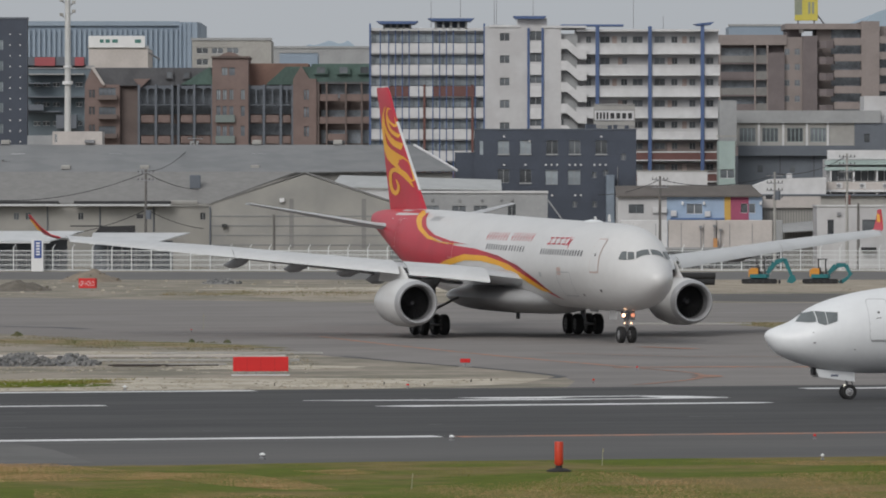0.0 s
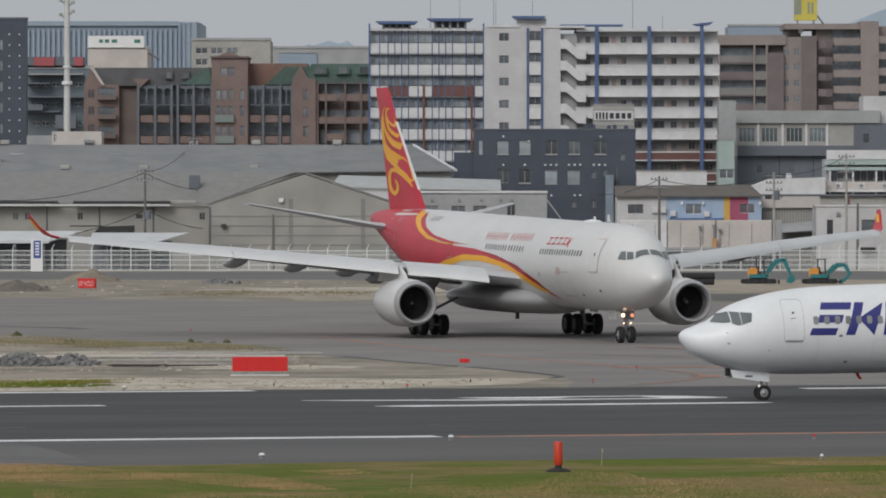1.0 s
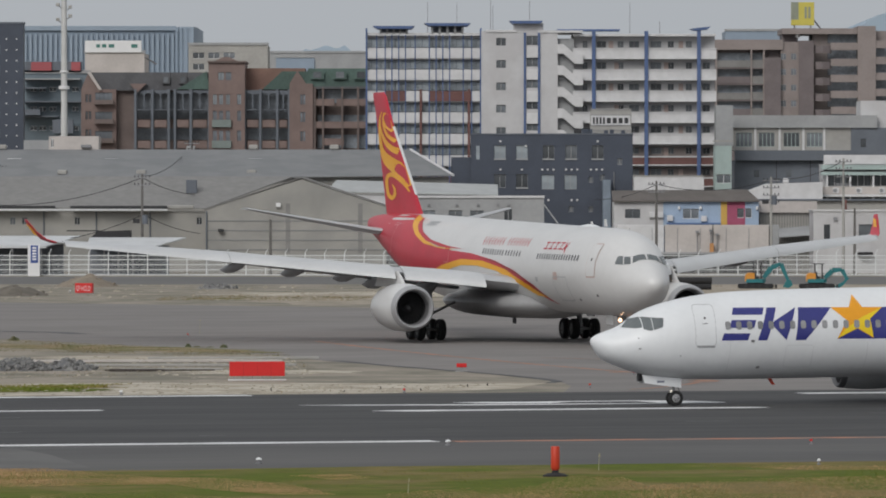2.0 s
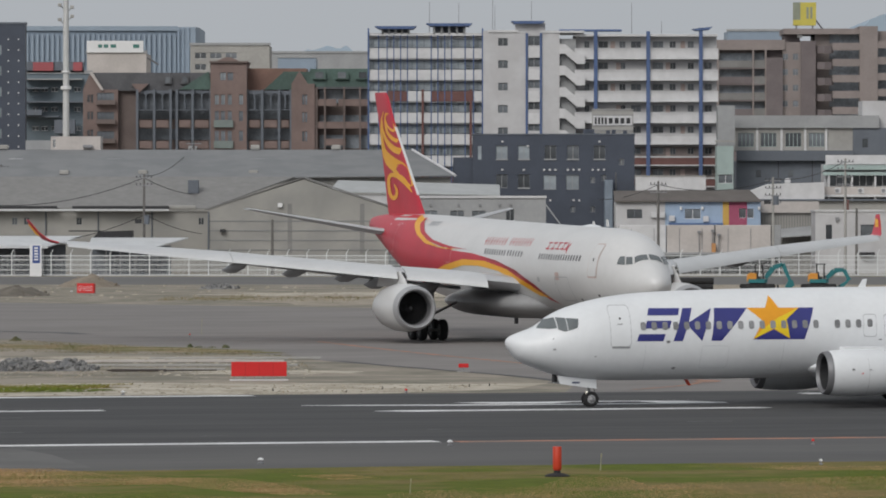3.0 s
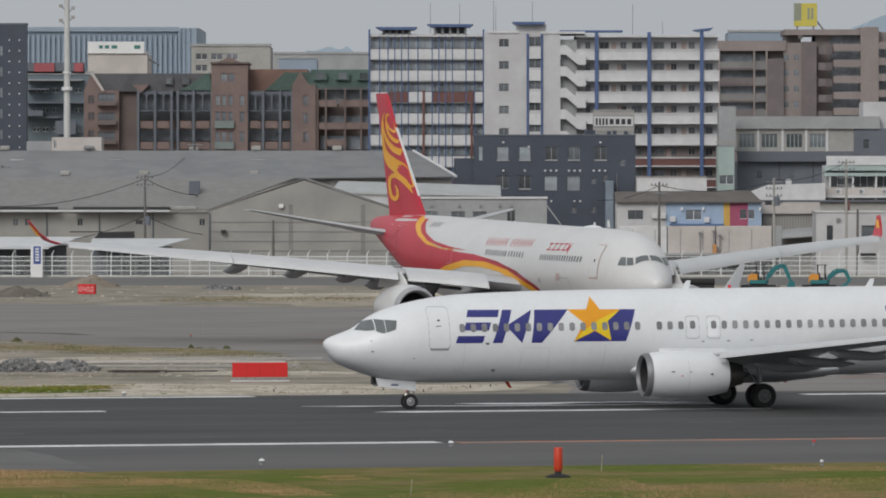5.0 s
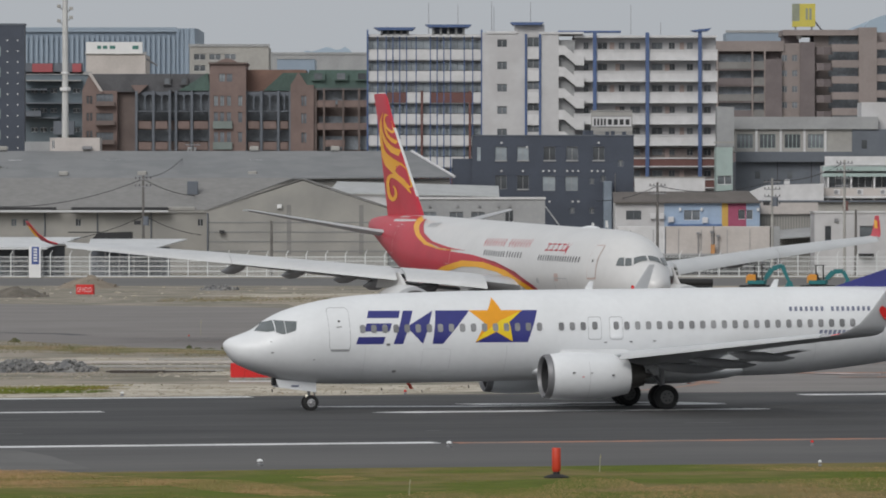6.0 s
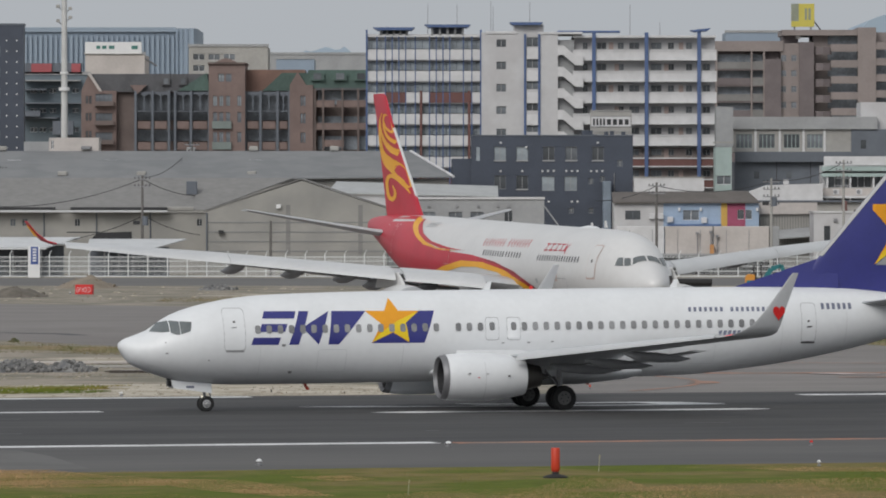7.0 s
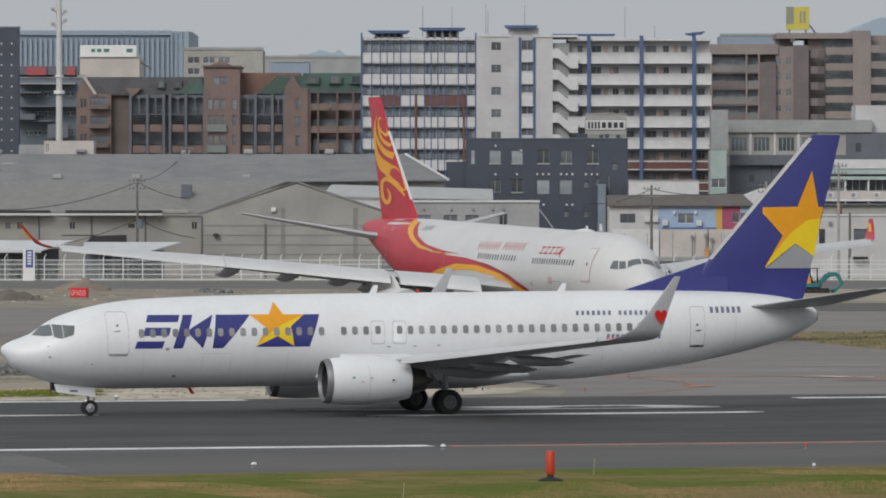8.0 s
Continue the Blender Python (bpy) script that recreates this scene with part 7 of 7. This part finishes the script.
    wheels += [(wheel(jet, 3.98, s * 0.2, 0.345, 0.345, 0.2), 3.98, s * 0.2, 0.345) for s in (-1, 1)]
    return jet, wheels


# ---- the standing wide-body ----
def wide_jet():
    jet = thing("wide_body_jet", "cream white wide-body airliner with red and yellow swirl livery", "airplane", 13.45, 399.63, 0, 106.73)
    hull = Hull([(0.0, 4.05, 4.05, 0.0), (0.2, 3.6, 4.5, 0.48), (1.0, 3.0, 5.05, 1.04), (1.9, 2.6, 5.56, 1.42), (2.7, 2.36, 6.16, 1.68), (3.6, 2.2, 6.7, 1.95), (5.0, 2.08, 7.2, 2.27), (7.0, 1.98, 7.42, 2.62), (9.5, 1.96, 7.52, 2.8),
                 (20, 2.1, 7.7, 2.82), (41, 2.5, 8.12, 2.82), (45, 2.85, 8.2, 2.76), (49, 3.6, 8.26, 2.5), (53, 4.6, 8.3, 2.05), (57, 5.65, 8.3, 1.5), (60.5, 6.5, 8.22, 0.95), (62.6, 7.0, 8.08, 0.55), (63.4, 7.25, 7.95, 0.3)])
    part("fuselage", hull.mesh(0, 54, 120, True), PAINT2, jet, smooth=True)
    part("tail_cone", hull.mesh(54, 63.4, 24), LIVERY_RED, jet, "red painted tail cone", smooth=True)
    part("wing_fairing", loft([[(x, w * math.sin(a), 2.55 + h * math.cos(a)) for a in (2 * math.pi * k / 28 for k in range(28))]
                               for x, w, h in ((17.5, 0.6, 0.3), (19, 2.3, 0.75), (22, 3.3, 1.0), (28, 3.5, 1.05), (34, 3.4, 1.0), (38, 2.4, 0.7), (41, 0.6, 0.2))]), FAIRING, jet, smooth=True)
    for s in (1, -1):
        # livery
        red = [(49.14, 8.22), (47.22, 7.8), (44.79, 7.12), (42.35, 6.56), (38.89, 6.09), (35.5, 5.92), (30.28, 5.74), (25.07, 5.34), (20.71, 4.73), (17.07, 3.82), (14.06, 2.56),
               (15.53, 2.9), (18.43, 3.73), (22.58, 4.63), (27.5, 5.1), (32.33, 5.2), (36.56, 4.86), (39.56, 4.44), (44.0, 3.2), (50.0, 4.0), (54.0, 4.95), (54.01, 8.29), (51.5, 8.26)]
        decal_part("red_field", red, hull, s, LIVERY_RED, jet, "red swirl field", step=0.3, step_x=1.0)
        gold = [(39.56, 4.44), (36.54, 4.93), (32.36, 5.35), (27.53, 5.28), (22.54, 4.78), (18.28, 3.84), (15.18, 3.02), (17.13, 3.13), (20.12, 3.86), (24.44, 4.65), (28.76, 4.94), (32.35, 4.94), (36.07, 4.56)]
        decal_part("gold_band", gold, hull, s, LIVERY_YEL, jet, "golden swirl band", step=0.3, step_x=1.0, lift=0.03)
        hook = [(49.24, 8.25), (48.32, 8.03), (46.77, 7.53), (44.39, 6.89), (41.64, 6.33), (37.53, 6.02), (33.63, 5.97), (38.29, 6.13), (41.4, 6.53), (44.05, 7.09), (45.75, 7.62), (46.59, 8.0)]
        decal_part("gold_hook", [(x - 0.0, z) for x, z in hook], hull, s, LIVERY_YEL, jet, "golden hook on the tail", step=0.3, step_x=1.0, lift=0.04)
        inner = [(46.59, 8.0), (45.75, 7.62), (44.05, 7.09), (41.4, 6.53), (37.64, 6.13), (31.76, 5.99), (35.77, 6.18), (40.17, 6.57), (43.02, 7.09), (44.53, 7.54), (46.59, 8.08)]
        decal_part("red_hook", inner, hull, s, LIVERY_RED, jet, "red hook beside the gold", step=0.3, step_x=1.0, lift=0.035)
        edge = [(28.89, 5.53), (24.4, 5.16), (20.21, 4.44), (17.33, 3.64), (14.85, 2.84), (17.07, 3.82), (20.71, 4.73), (25.07, 5.34)]
        decal_part("deep_red_edge", edge, hull, s, LIVERY_DEEP, jet, "deep red swirl edge", step=0.3, step_x=1.0, lift=0.028)
        # windows
        for (xa, za), (xb, zb), n in (((7.97, 5.62), (15.9, 5.68), 17), ((19.82, 5.79), (22.75, 5.84), 6), ((23.46, 5.83), (27.69, 5.91), 9)):
            for j in range(n):
                x, z = xa + (xb - xa) * j / (n - 1), za + (zb - za) * j / (n - 1)
                decal_part("window", rounded(x - 0.13, x + 0.13, z - 0.19, z + 0.19, 0.1), hull, s, CABIN, jet, step=0.2, lift=0.02)
        for (xa, za), (xb, zb), trim in (((5.37, 4.5), (6.06, 6.5), 0), ((35.31, 5.13), (35.74, 6.15), 1), ((50.52, 5.73), (51.44, 7.52), 1)):
            dr = decal_part("door", rounded(xa, xa + 1.07, za, zb, 0.16), hull, s, LIVERY_RED if trim else PAINT2, jet, lift=0.03)
            seam("door_seam", rounded(xa, xa + 1.07, za, zb, 0.16), hull, s, 0.1, (OUTLINE if xa < 12 else SEAM) if not trim else PINKISH, dr)
            if xa < 12:
                seam("sill_strip", [(xa, za), (xa + 1.07, za), (xa + 1.07, za - 0.05), (xa, za - 0.05)], hull, s, 0.09, OUTLINE, dr)
                decal_part("door_window", rounded(xa + 0.45, xa + 0.6, za + 0.95, za + 1.15, 0.06), hull, s, DARK, dr, lift=0.04)
        # name: thin red bars
        (xa, za), (xb, zb) = (18.9, 6.3), (28.9, 6.34)
        for j in range(17):
            if j not in (8,):
                f = j / 17
                x, z, w = xa + (xb - xa) * f, za + (zb - za) * f, (xb - xa) / 17
                decal_part("lettering_bar", [(x, z), (x + w * 0.22, z), (x + w * 0.4, z + 0.5), (x + w * 0.18, z + 0.5)], hull, s, NAME_RED, jet)
                decal_part("lettering_bar", [(x + w * 0.2, z + 0.2), (x + w * 0.5, z + 0.2), (x + w * 0.55, z + 0.28), (x + w * 0.25, z + 0.28)], hull, s, NAME_RED, jet)
        (xa, za), (xb, zb) = (11.61, 6.11), (15.53, 6.12)
        for j in range(4):
            x = xa + (xb - xa) * j / 4
            for dz in (0.02, 0.4):
                decal_part("lettering_bar", [(x, za + dz), (x + 0.75, za + dz), (x + 0.78, za + dz + 0.08), (x + 0.03, za + dz + 0.08)], hull, s, LIVERY_RED, jet)
            decal_part("lettering_bar", [(x + 0.3, za), (x + 0.42, za), (x + 0.46, za + 0.48), (x + 0.34, za + 0.48)], hull, s, LIVERY_RED, jet)
        ex, ez = (11.21, 6.26)
        decal_part("emblem", [(ex - 0.4, ez - 0.4), (ex - 0.05, ez - 0.1), (ex + 0.4, ez - 0.2), (ex + 0.1, ez + 0.05), (ex + 0.25, ez + 0.45), (ex - 0.15, ez + 0.1), (ex - 0.5, ez + 0.4), (ex - 0.3, ez)], hull, s, LIVERY_RED, jet)
        rx, rz = (42.34, 7.52)
        for j in range(5):
            decal_part("registration_bar", [(rx - 0.6 + j * 0.45, rz), (rx - 0.3 + j * 0.45, rz), (rx - 0.28 + j * 0.45, rz + 0.3), (rx - 0.58 + j * 0.45, rz + 0.3)], hull, s, SEAM, jet)
        for x, z, r, m in ((*(12.0, 4.46), 0.4, OUTLINE), (8.6, 3.0, 0.12, DARK), (5.6, 3.3, 0.12, DARK), (16, 4.2, 0.25, SEAM)):
            decal_part("service_panel", rounded(x - r, x + r, z - r * 0.6, z + r * 0.6, r * 0.3), hull, s, m, jet)
        seam("cargo_door_seam", rounded(9.8, 12.5, 2.9, 4.4, 0.15), hull, s, 0.06, SEAM, jet)
        # flight deck glazing
        for name, pts in (("windscreen", [(1.9, 0.05, 5.28), (2.05, 0.84, 5.22), (2.42, 0.76, 5.68), (2.32, 0.05, 5.74)]), ("side_window", [(2.12, 0.97, 5.22), (2.5, 1.32, 5.25), (2.86, 1.2, 5.74), (2.52, 0.9, 5.72)]),
                          ("side_window", [(2.57, 1.38, 5.25), (3.25, 1.68, 5.27), (3.3, 1.42, 5.72), (2.97, 1.24, 5.78)])):
            bm = bmesh.new()
            n = 6
            grid = []
            for i in range(n + 1):
                row = []
                for q in range(n + 1):
                    a, c = i / n, q / n
                    p = [(1 - a) * ((1 - c) * pts[0][m] + c * pts[1][m]) + a * ((1 - c) * pts[3][m] + c * pts[2][m]) for m in range(3)]
                    lo, hi, w = hull.at(p[0])
                    cz, h = (lo + hi) / 2, (hi - lo) / 2
                    ang = math.atan2(p[1] / w, (p[2] - cz) / h)
                    row.append(bm.verts.new((p[0], s * (w + 0.03) * math.sin(ang), cz + (h + 0.03) * math.cos(ang))))
                grid.append(row)
            for i in range(n):
                for q in range(n):
                    bm.faces.new((grid[i][q], grid[i][q + 1], grid[i + 1][q + 1], grid[i + 1][q]))
            part(name, bm, FLIGHT_DECK, jet, "dark flight deck pane", smooth=True)
        # wing
        lift = 0.0 if s > 0 else 0.3      # the outer wing rides higher in the turn
        st = [(19.6, s * 1.8, 3.7, 12.5, 1.2), (20.6, s * 2.9, 3.9, 11.6, 1.1), (22.9, s * 6.2, 4.3 + lift, 9.6, 0.85), (25.0, s * 9.4, 4.58 + lift, 8.0, 0.7), (31.3, s * 18.6, 5.52 + lift, 5.0, 0.4), (37.4, s * 27.6, 6.33 + lift, 2.9, 0.22), (38.3, s * 28.9, 6.45 + lift, 2.5, 0.18)]
        w = part("wing", airfoil(st), WING, jet, smooth=True)
        for (ya, yb) in ((4.55, 9.1), (9.65, 19.0), (19.03, 28.5)):
            def slat_ring(y):
                px = float(np.interp(y, [2.9, 6.2, 9.4, 18.6, 27.6, 28.9], [20.6, 22.9, 25.0, 31.3, 37.4, 38.3]))
                pz = float(np.interp(y, [2.9, 6.2, 9.4, 18.6, 27.6, 28.9], [3.95, 4.35, 4.62, 5.55, 6.35, 6.45]))
                h = float(np.interp(y, [4.5, 10, 17, 20, 23, 26, 29], [0.88, 0.8, 0.68, 0.66, 0.56, 0.45, 0.36]))
                return [(px + dx, s * y, pz + lift + dz * h) for dx, dz in ((-0.75, -0.62), (-0.68, -0.35), (-0.45, -0.05), (-0.1, 0.2), (0.7, 0.46), (0.7, 0.36), (-0.05, 0.02), (-0.45, -0.35), (-0.65, -0.62))]
            part("slat", loft([slat_ring(ya + (yb - ya) * q / 4) for q in range(5)]), WINGLIGHT, w, "pale extended slat", smooth=True)
        wl = [(x, s * y, z + lift, c, th) for x, y, z, c, th in ((38.3, 28.9, 6.45, 2.5, 0.16), (39.2, 29.35, 6.64, 1.9, 0.13), (40.6, 29.8, 7.2, 1.3, 0.1), (41.7, 30.15, 7.95, 0.8, 0.06))]
        rings = []
        for j, (x, y, z, c, th) in enumerate(wl):
            tilt = (0.1, 0.8, 1.1, 1.15)[j]
            rings.append([(px, y - s * (h - z) * math.sin(tilt), z + (h - z) * math.cos(tilt)) for px, _, h in wing_section(x, y, z, c, th)])
        part("winglet", loft(rings), LIVERY_RED, w, "red winglet with a yellow flash", smooth=True)
        flash = bmesh.new()
        for off in (0.1, -0.1):
            flash.faces.new([flash.verts.new((x, s * (y + off), z + lift)) for x, y, z in ((40.2, 29.62, 6.85), (41.1, 29.7, 6.95), (42.1, 30.05, 7.7), (41.4, 30.0, 7.6))])
        part("flash", flash, LIVERY_YEL, w, "yellow flash")
        for y, x, z, r in ((17.6, 34.6, 4.9, 0.36), (13.9, 33.0, 4.64, 0.38), (10.7, 31.6, 4.36, 0.4), (8.9, 30.6, 3.95, 0.45), (6.2, 29, 3.5, 0.5)):
            part("flap_fairing", loft([[(x + a, s * y + q * 0.6 * math.sin(t), z + lift + b + q * math.cos(t)) for t in (2 * math.pi * j / 12 for j in range(12))]
                 for a, b, q in ((-2.5, 0.3, 0.05), (-1.2, 0.1, r * 0.8), (0.8, -0.1, r), (2.8, -0.25, r * 0.7), (4.4, -0.3, 0.03))]), BELLY, w, smooth=True)
        part("flap", loft([wing_section(31.5, s * 3.2, 3.45, 3.0, 0.3), wing_section(32.6, s * 9.2, 4.15 + lift, 2.4, 0.25), wing_section(35.6, s * 20, 5.4 + lift, 1.6, 0.16)]), WING, w, smooth=True)
        # engine
        ex, ey, ez = 21.2, s * 9.37, 2.3
        eng = part("engine", moved(lathe([(0.08, 1.18), (0, 1.25), (0.1, 1.34), (0.7, 1.47), (1.8, 1.56), (3.4, 1.55), (5.2, 1.36), (6.6, 1.02), (7.2, 0.8), (7.2, 0.7), (6.5, 0.7)], 44), ex, ey, ez), PAINT2, jet, "pale engine nacelle", smooth=True)
        part("intake_lip", moved(lathe([(0.5, 1.07), (0.15, 1.1), (-0.03, 1.2), (-0.04, 1.26), (0.05, 1.345), (0.42, 1.445)], 44), ex, ey, ez), LIP, eng, "bare metal intake ring", smooth=True)
        part("intake_duct", moved(lathe([(0.45, 1.075), (1.6, 1.1), (1.7, 0.05)], 36), ex, ey, ez), CAVE, eng)
        part("intake_liner", moved(lathe([(0.3, 1.06), (1.0, 1.05), (1.0, 1.065), (0.3, 1.085)], 36), ex, ey, ez), STEEL, eng, "grey intake liner", smooth=True)
        fan(eng, ex + 1.2, ey, ez, 1.06, 26)
        part("core_nozzle", moved(lathe([(6.4, 0.66), (7.6, 0.5), (7.62, 0.42), (8.5, 0.05)], 28), ex, ey, ez), NOZZLE, eng, smooth=True)
        part("pylon", loft([wing_section(ex + a, ey, z, c, 0.32, flat=True) for a, z, c in ((1.6, ez + 1.3, 7.5), (2.6, ez + 1.9, 6.0), (3.6, ez + 2.35 + lift, 5.0))]), PAINT2, eng, smooth=True)
        # tailplane
        part("tailplane", airfoil([(53.6, s * 0.8, 6.95, 6.2, 0.55), (55.0, s * 2.2, 7.15, 5.4, 0.45), (61.2, s * 9.7, 8.62, 2.0, 0.14)]), WING, jet, smooth=True)
        # main bogie
        leg = part("main_leg", tube((31.7, s * 5.2, 3.3), (32.05, s * 5.34, 0.75), 0.22, 0.18, 12), STEEL, jet)
        part("bogie_beam", tube((31.05, s * 5.34, 0.72), (33.05, s * 5.34, 0.7), 0.13), STEEL, leg)
        part("side_brace", tube((31.8, s * 3.2, 2.6), (32.0, s * 5.25, 1.6), 0.09), STEEL, leg)
        part("leg_door", block(31.2, 32.9, s * 6.15 - 0.04, s * 6.15 + 0.04, 1.5, 3.1, bevel=0.03), PAINT2, leg)
        for dx in (-0.99, 0.99):
            part("axle", tube((32.05 + dx, s * 4.5, 0.7), (32.05 + dx, s * 6.2, 0.7), 0.09), STEEL, leg)
            for dy in (-0.7, 0.7):
                wheel(jet, 32.05 + dx, s * 5.34 + dy, 0.7, 0.7, 0.5, hub=HUB)
    # fin
    LE = lambda z: 50.3 + (z - 8.0) * 1.165
    TE = lambda z: 59.5 + (z - 8.0) * 0.38

    def half(x, z):
        f = min(1, max(0.001, (x - LE(z)) / (TE(z) - LE(z))))
        return (0.5 - (z - 8) * 0.035) * 5 * (0.2969 * math.sqrt(f) - 0.126 * f - 0.3516 * f * f + 0.2843 * f**3 - 0.1036 * f**4)
    fin = part("fin", airfoil([(LE(z), 0, z, TE(z) - LE(z), 0.5 - (z - 8) * 0.035) for z in (7.4, 9, 11, 13, 14.4)] + [(LE(15.4) - 0.25, 0, 15.4, TE(15.4) - LE(15.4) + 0.3, 0.26), (LE(16.4) - 0.45, 0, 16.5, TE(16.4) - LE(16.4) + 0.75, 0.22), (LE(16.6) - 0.1, 0, 16.85, TE(16.85) - LE(16.6) + 0.3, 0.1)], True), LIVERY_RED, jet, "red fin with yellow swirls", smooth=True)
    part("fin_edge", loft([[(LE(z) - 0.02, -0.04, z), (LE(z) - 0.02, 0.04, z), (LE(z) + 0.07, 0.1, z), (LE(z) + 0.07, -0.1, z)] for z in (9.6, 14.4)]), PAINT2, fin, "bright leading edge")
    at = lambda f, z: (LE(z) + (TE(z) - LE(z)) * f, z)
    strokes = (([(0.26, 15.4), (0.25, 15.0), (0.2, 14.55), (0.1, 14.05)], (0.1, 0.55, 0.6, 0.15)), ([(0.41, 15.48), (0.74, 14.86), (0.88, 13.87), (0.86, 12.8), (0.66, 12.06), (0.32, 11.5), (0.12, 10.9), (0.09, 10.2)], (0.04, 0.12, 0.2, 0.34, 0.8, 0.95, 0.6, 0.25)),
               ([(0.35, 15.25), (0.5, 14.58), (0.45, 13.95), (0.26, 13.57), (0.06, 13.36)], (0.03, 0.14, 0.2, 0.25, 0.26)), ([(0.66, 14.93), (0.74, 14.19), (0.62, 13.45), (0.37, 12.9), (0.06, 12.62)], (0.03, 0.14, 0.28, 0.4, 0.46)),
               ([(0.1, 9.8), (0.2, 10.35), (0.38, 10.83), (0.6, 11.03), (0.78, 10.85), (0.85, 10.33), (0.84, 9.67), (0.73, 9.38), (0.61, 9.6), (0.57, 10.0), (0.63, 10.35)], (0.04, 0.22, 0.3, 0.3, 0.28, 0.26, 0.28, 0.3, 0.26, 0.18, 0.08)))
    for s in (1, -1):
        for keyp, widths in strokes:
            pts = [at(*p) for p in keyp]
            curve = []
            for i in range(len(pts) - 1):
                p0, p1, p2, p3 = pts[max(i - 1, 0)], pts[i], pts[i + 1], pts[min(i + 2, len(pts) - 1)]
                for q in range(6):
                    t = q / 6
                    curve.append(tuple(0.5 * (2 * p1[m] + (p2[m] - p0[m]) * t + (2 * p0[m] - 5 * p1[m] + 4 * p2[m] - p3[m]) * t * t + (3 * p1[m] - p0[m] - 3 * p2[m] + p3[m]) * t**3) for m in (0, 1)))
            curve.append(pts[-1])
            bm = ribbon(curve, widths, 0)
            for v in bm.verts:
                v.co.x = min(max(v.co.x, LE(v.co.z) + 0.1), TE(v.co.z) - 0.1)
                v.co.y = s * (half(v.co.x, v.co.z) + 0.025)
            part("swirl", bm, LIVERY_YEL, fin, "yellow swirl stroke")
    # nose leg with lit lamps
    leg = part("nose_leg", tube((6.55, 0, 2.4), (6.8, 0, 0.55), 0.16, 0.12, 12), STEEL, jet)
    part("axle", tube((6.8, -0.5, 0.53), (6.8, 0.5, 0.53), 0.08), STEEL, leg)
    part("drag_brace", tube((7.9, 0, 2.1), (6.75, 0, 1.3), 0.08), STEEL, leg)
    for s in (-1, 1):
        wheel(jet, 6.8, s * 0.36, 0.53, 0.53, 0.38)
        part("gear_door", block(6.9, 8.3, s * 0.6 - 0.03, s * 0.6 + 0.03, 1.45, 2.1, bevel=0.03), PAINT2, jet, "open nose gear door")
        part("lamp_housing", tube((6.6, s * 0.3, 1.75), (6.42, s * 0.3, 1.75), 0.1, 0.17, 12), STEEL, leg)
        part("landing_lamp", tube((6.42, s * 0.3, 1.75), (6.4, s * 0.3, 1.75), 0.12, 0.12, 12), LAMP_ON if s > 0 else LAMP_DIM, leg, "lit landing lamp")
        part("taxi_lamp", tube((6.5, s * 0.22, 1.25), (6.48, s * 0.22, 1.25), 0.05, 0.05, 12), LAMP_ON, leg, "lit taxi lamp")
    part("turnoff_lamp", tube((6.5, 0, 2.0), (6.48, 0, 2.0), 0.06, 0.06, 12), LAMP_DIM, leg, "dim lit taxi lamp")
    for x, h in ((10.2, 0.28), (13, 0.18), (30, 0.2)):
        part("blade_aerial", loft([[(x + dx, dy, 7.6) for dx, dy in ((-0.25, -0.03), (0.25, -0.03), (0.25, 0.03), (-0.25, 0.03))], [(x + 0.1 + dx, dy, 7.66 + h * 1.4) for dx, dy in ((-0.15, -0.02), (0.15, -0.02), (0.15, 0.02), (-0.15, 0.02))]]), PAINT2, jet)
    part("satellite_dome", loft([[(x, w * math.sin(a), 7.48 + h * math.cos(a)) for a in (math.pi * (k / 12 - 0.5) for k in range(13))] for x, w, h in ((12.0, 0.05, 0.03), (12.6, 0.4, 0.2), (13.6, 0.5, 0.25), (14.8, 0.35, 0.18), (15.6, 0.05, 0.03))], caps=False, closed=False), PAINT, jet, smooth=True)
    for x in (29.5,):
        part("drain_mast", block(x - 0.3, x + 0.3, -0.04, 0.04, 1.1, 1.6), DARK, jet)
    return jet


rolling_jet, rolling_wheels = narrow_jet()
standing_jet = wide_jet()


def travel(t):
    """Metres still to roll to the place at the clip's end."""
    return 35.02 - 4.095 * t + 0.0334 * t * t - 0.0086 * t**3


def motions():
    times = [k / 15 for k in range(121)]
    walk(rolling_jet, [(t, pose(*run(travel(t), 0), 0, 0, 0, 15.5)) for t in times[::3]])
    for ob, x, y, r in rolling_wheels:
        walk(ob, [(t, Matrix.Translation((x, y, r)) @ Matrix.Rotation((travel(t) - travel(0)) / r, 4, "Y")) for t in times])


motions()
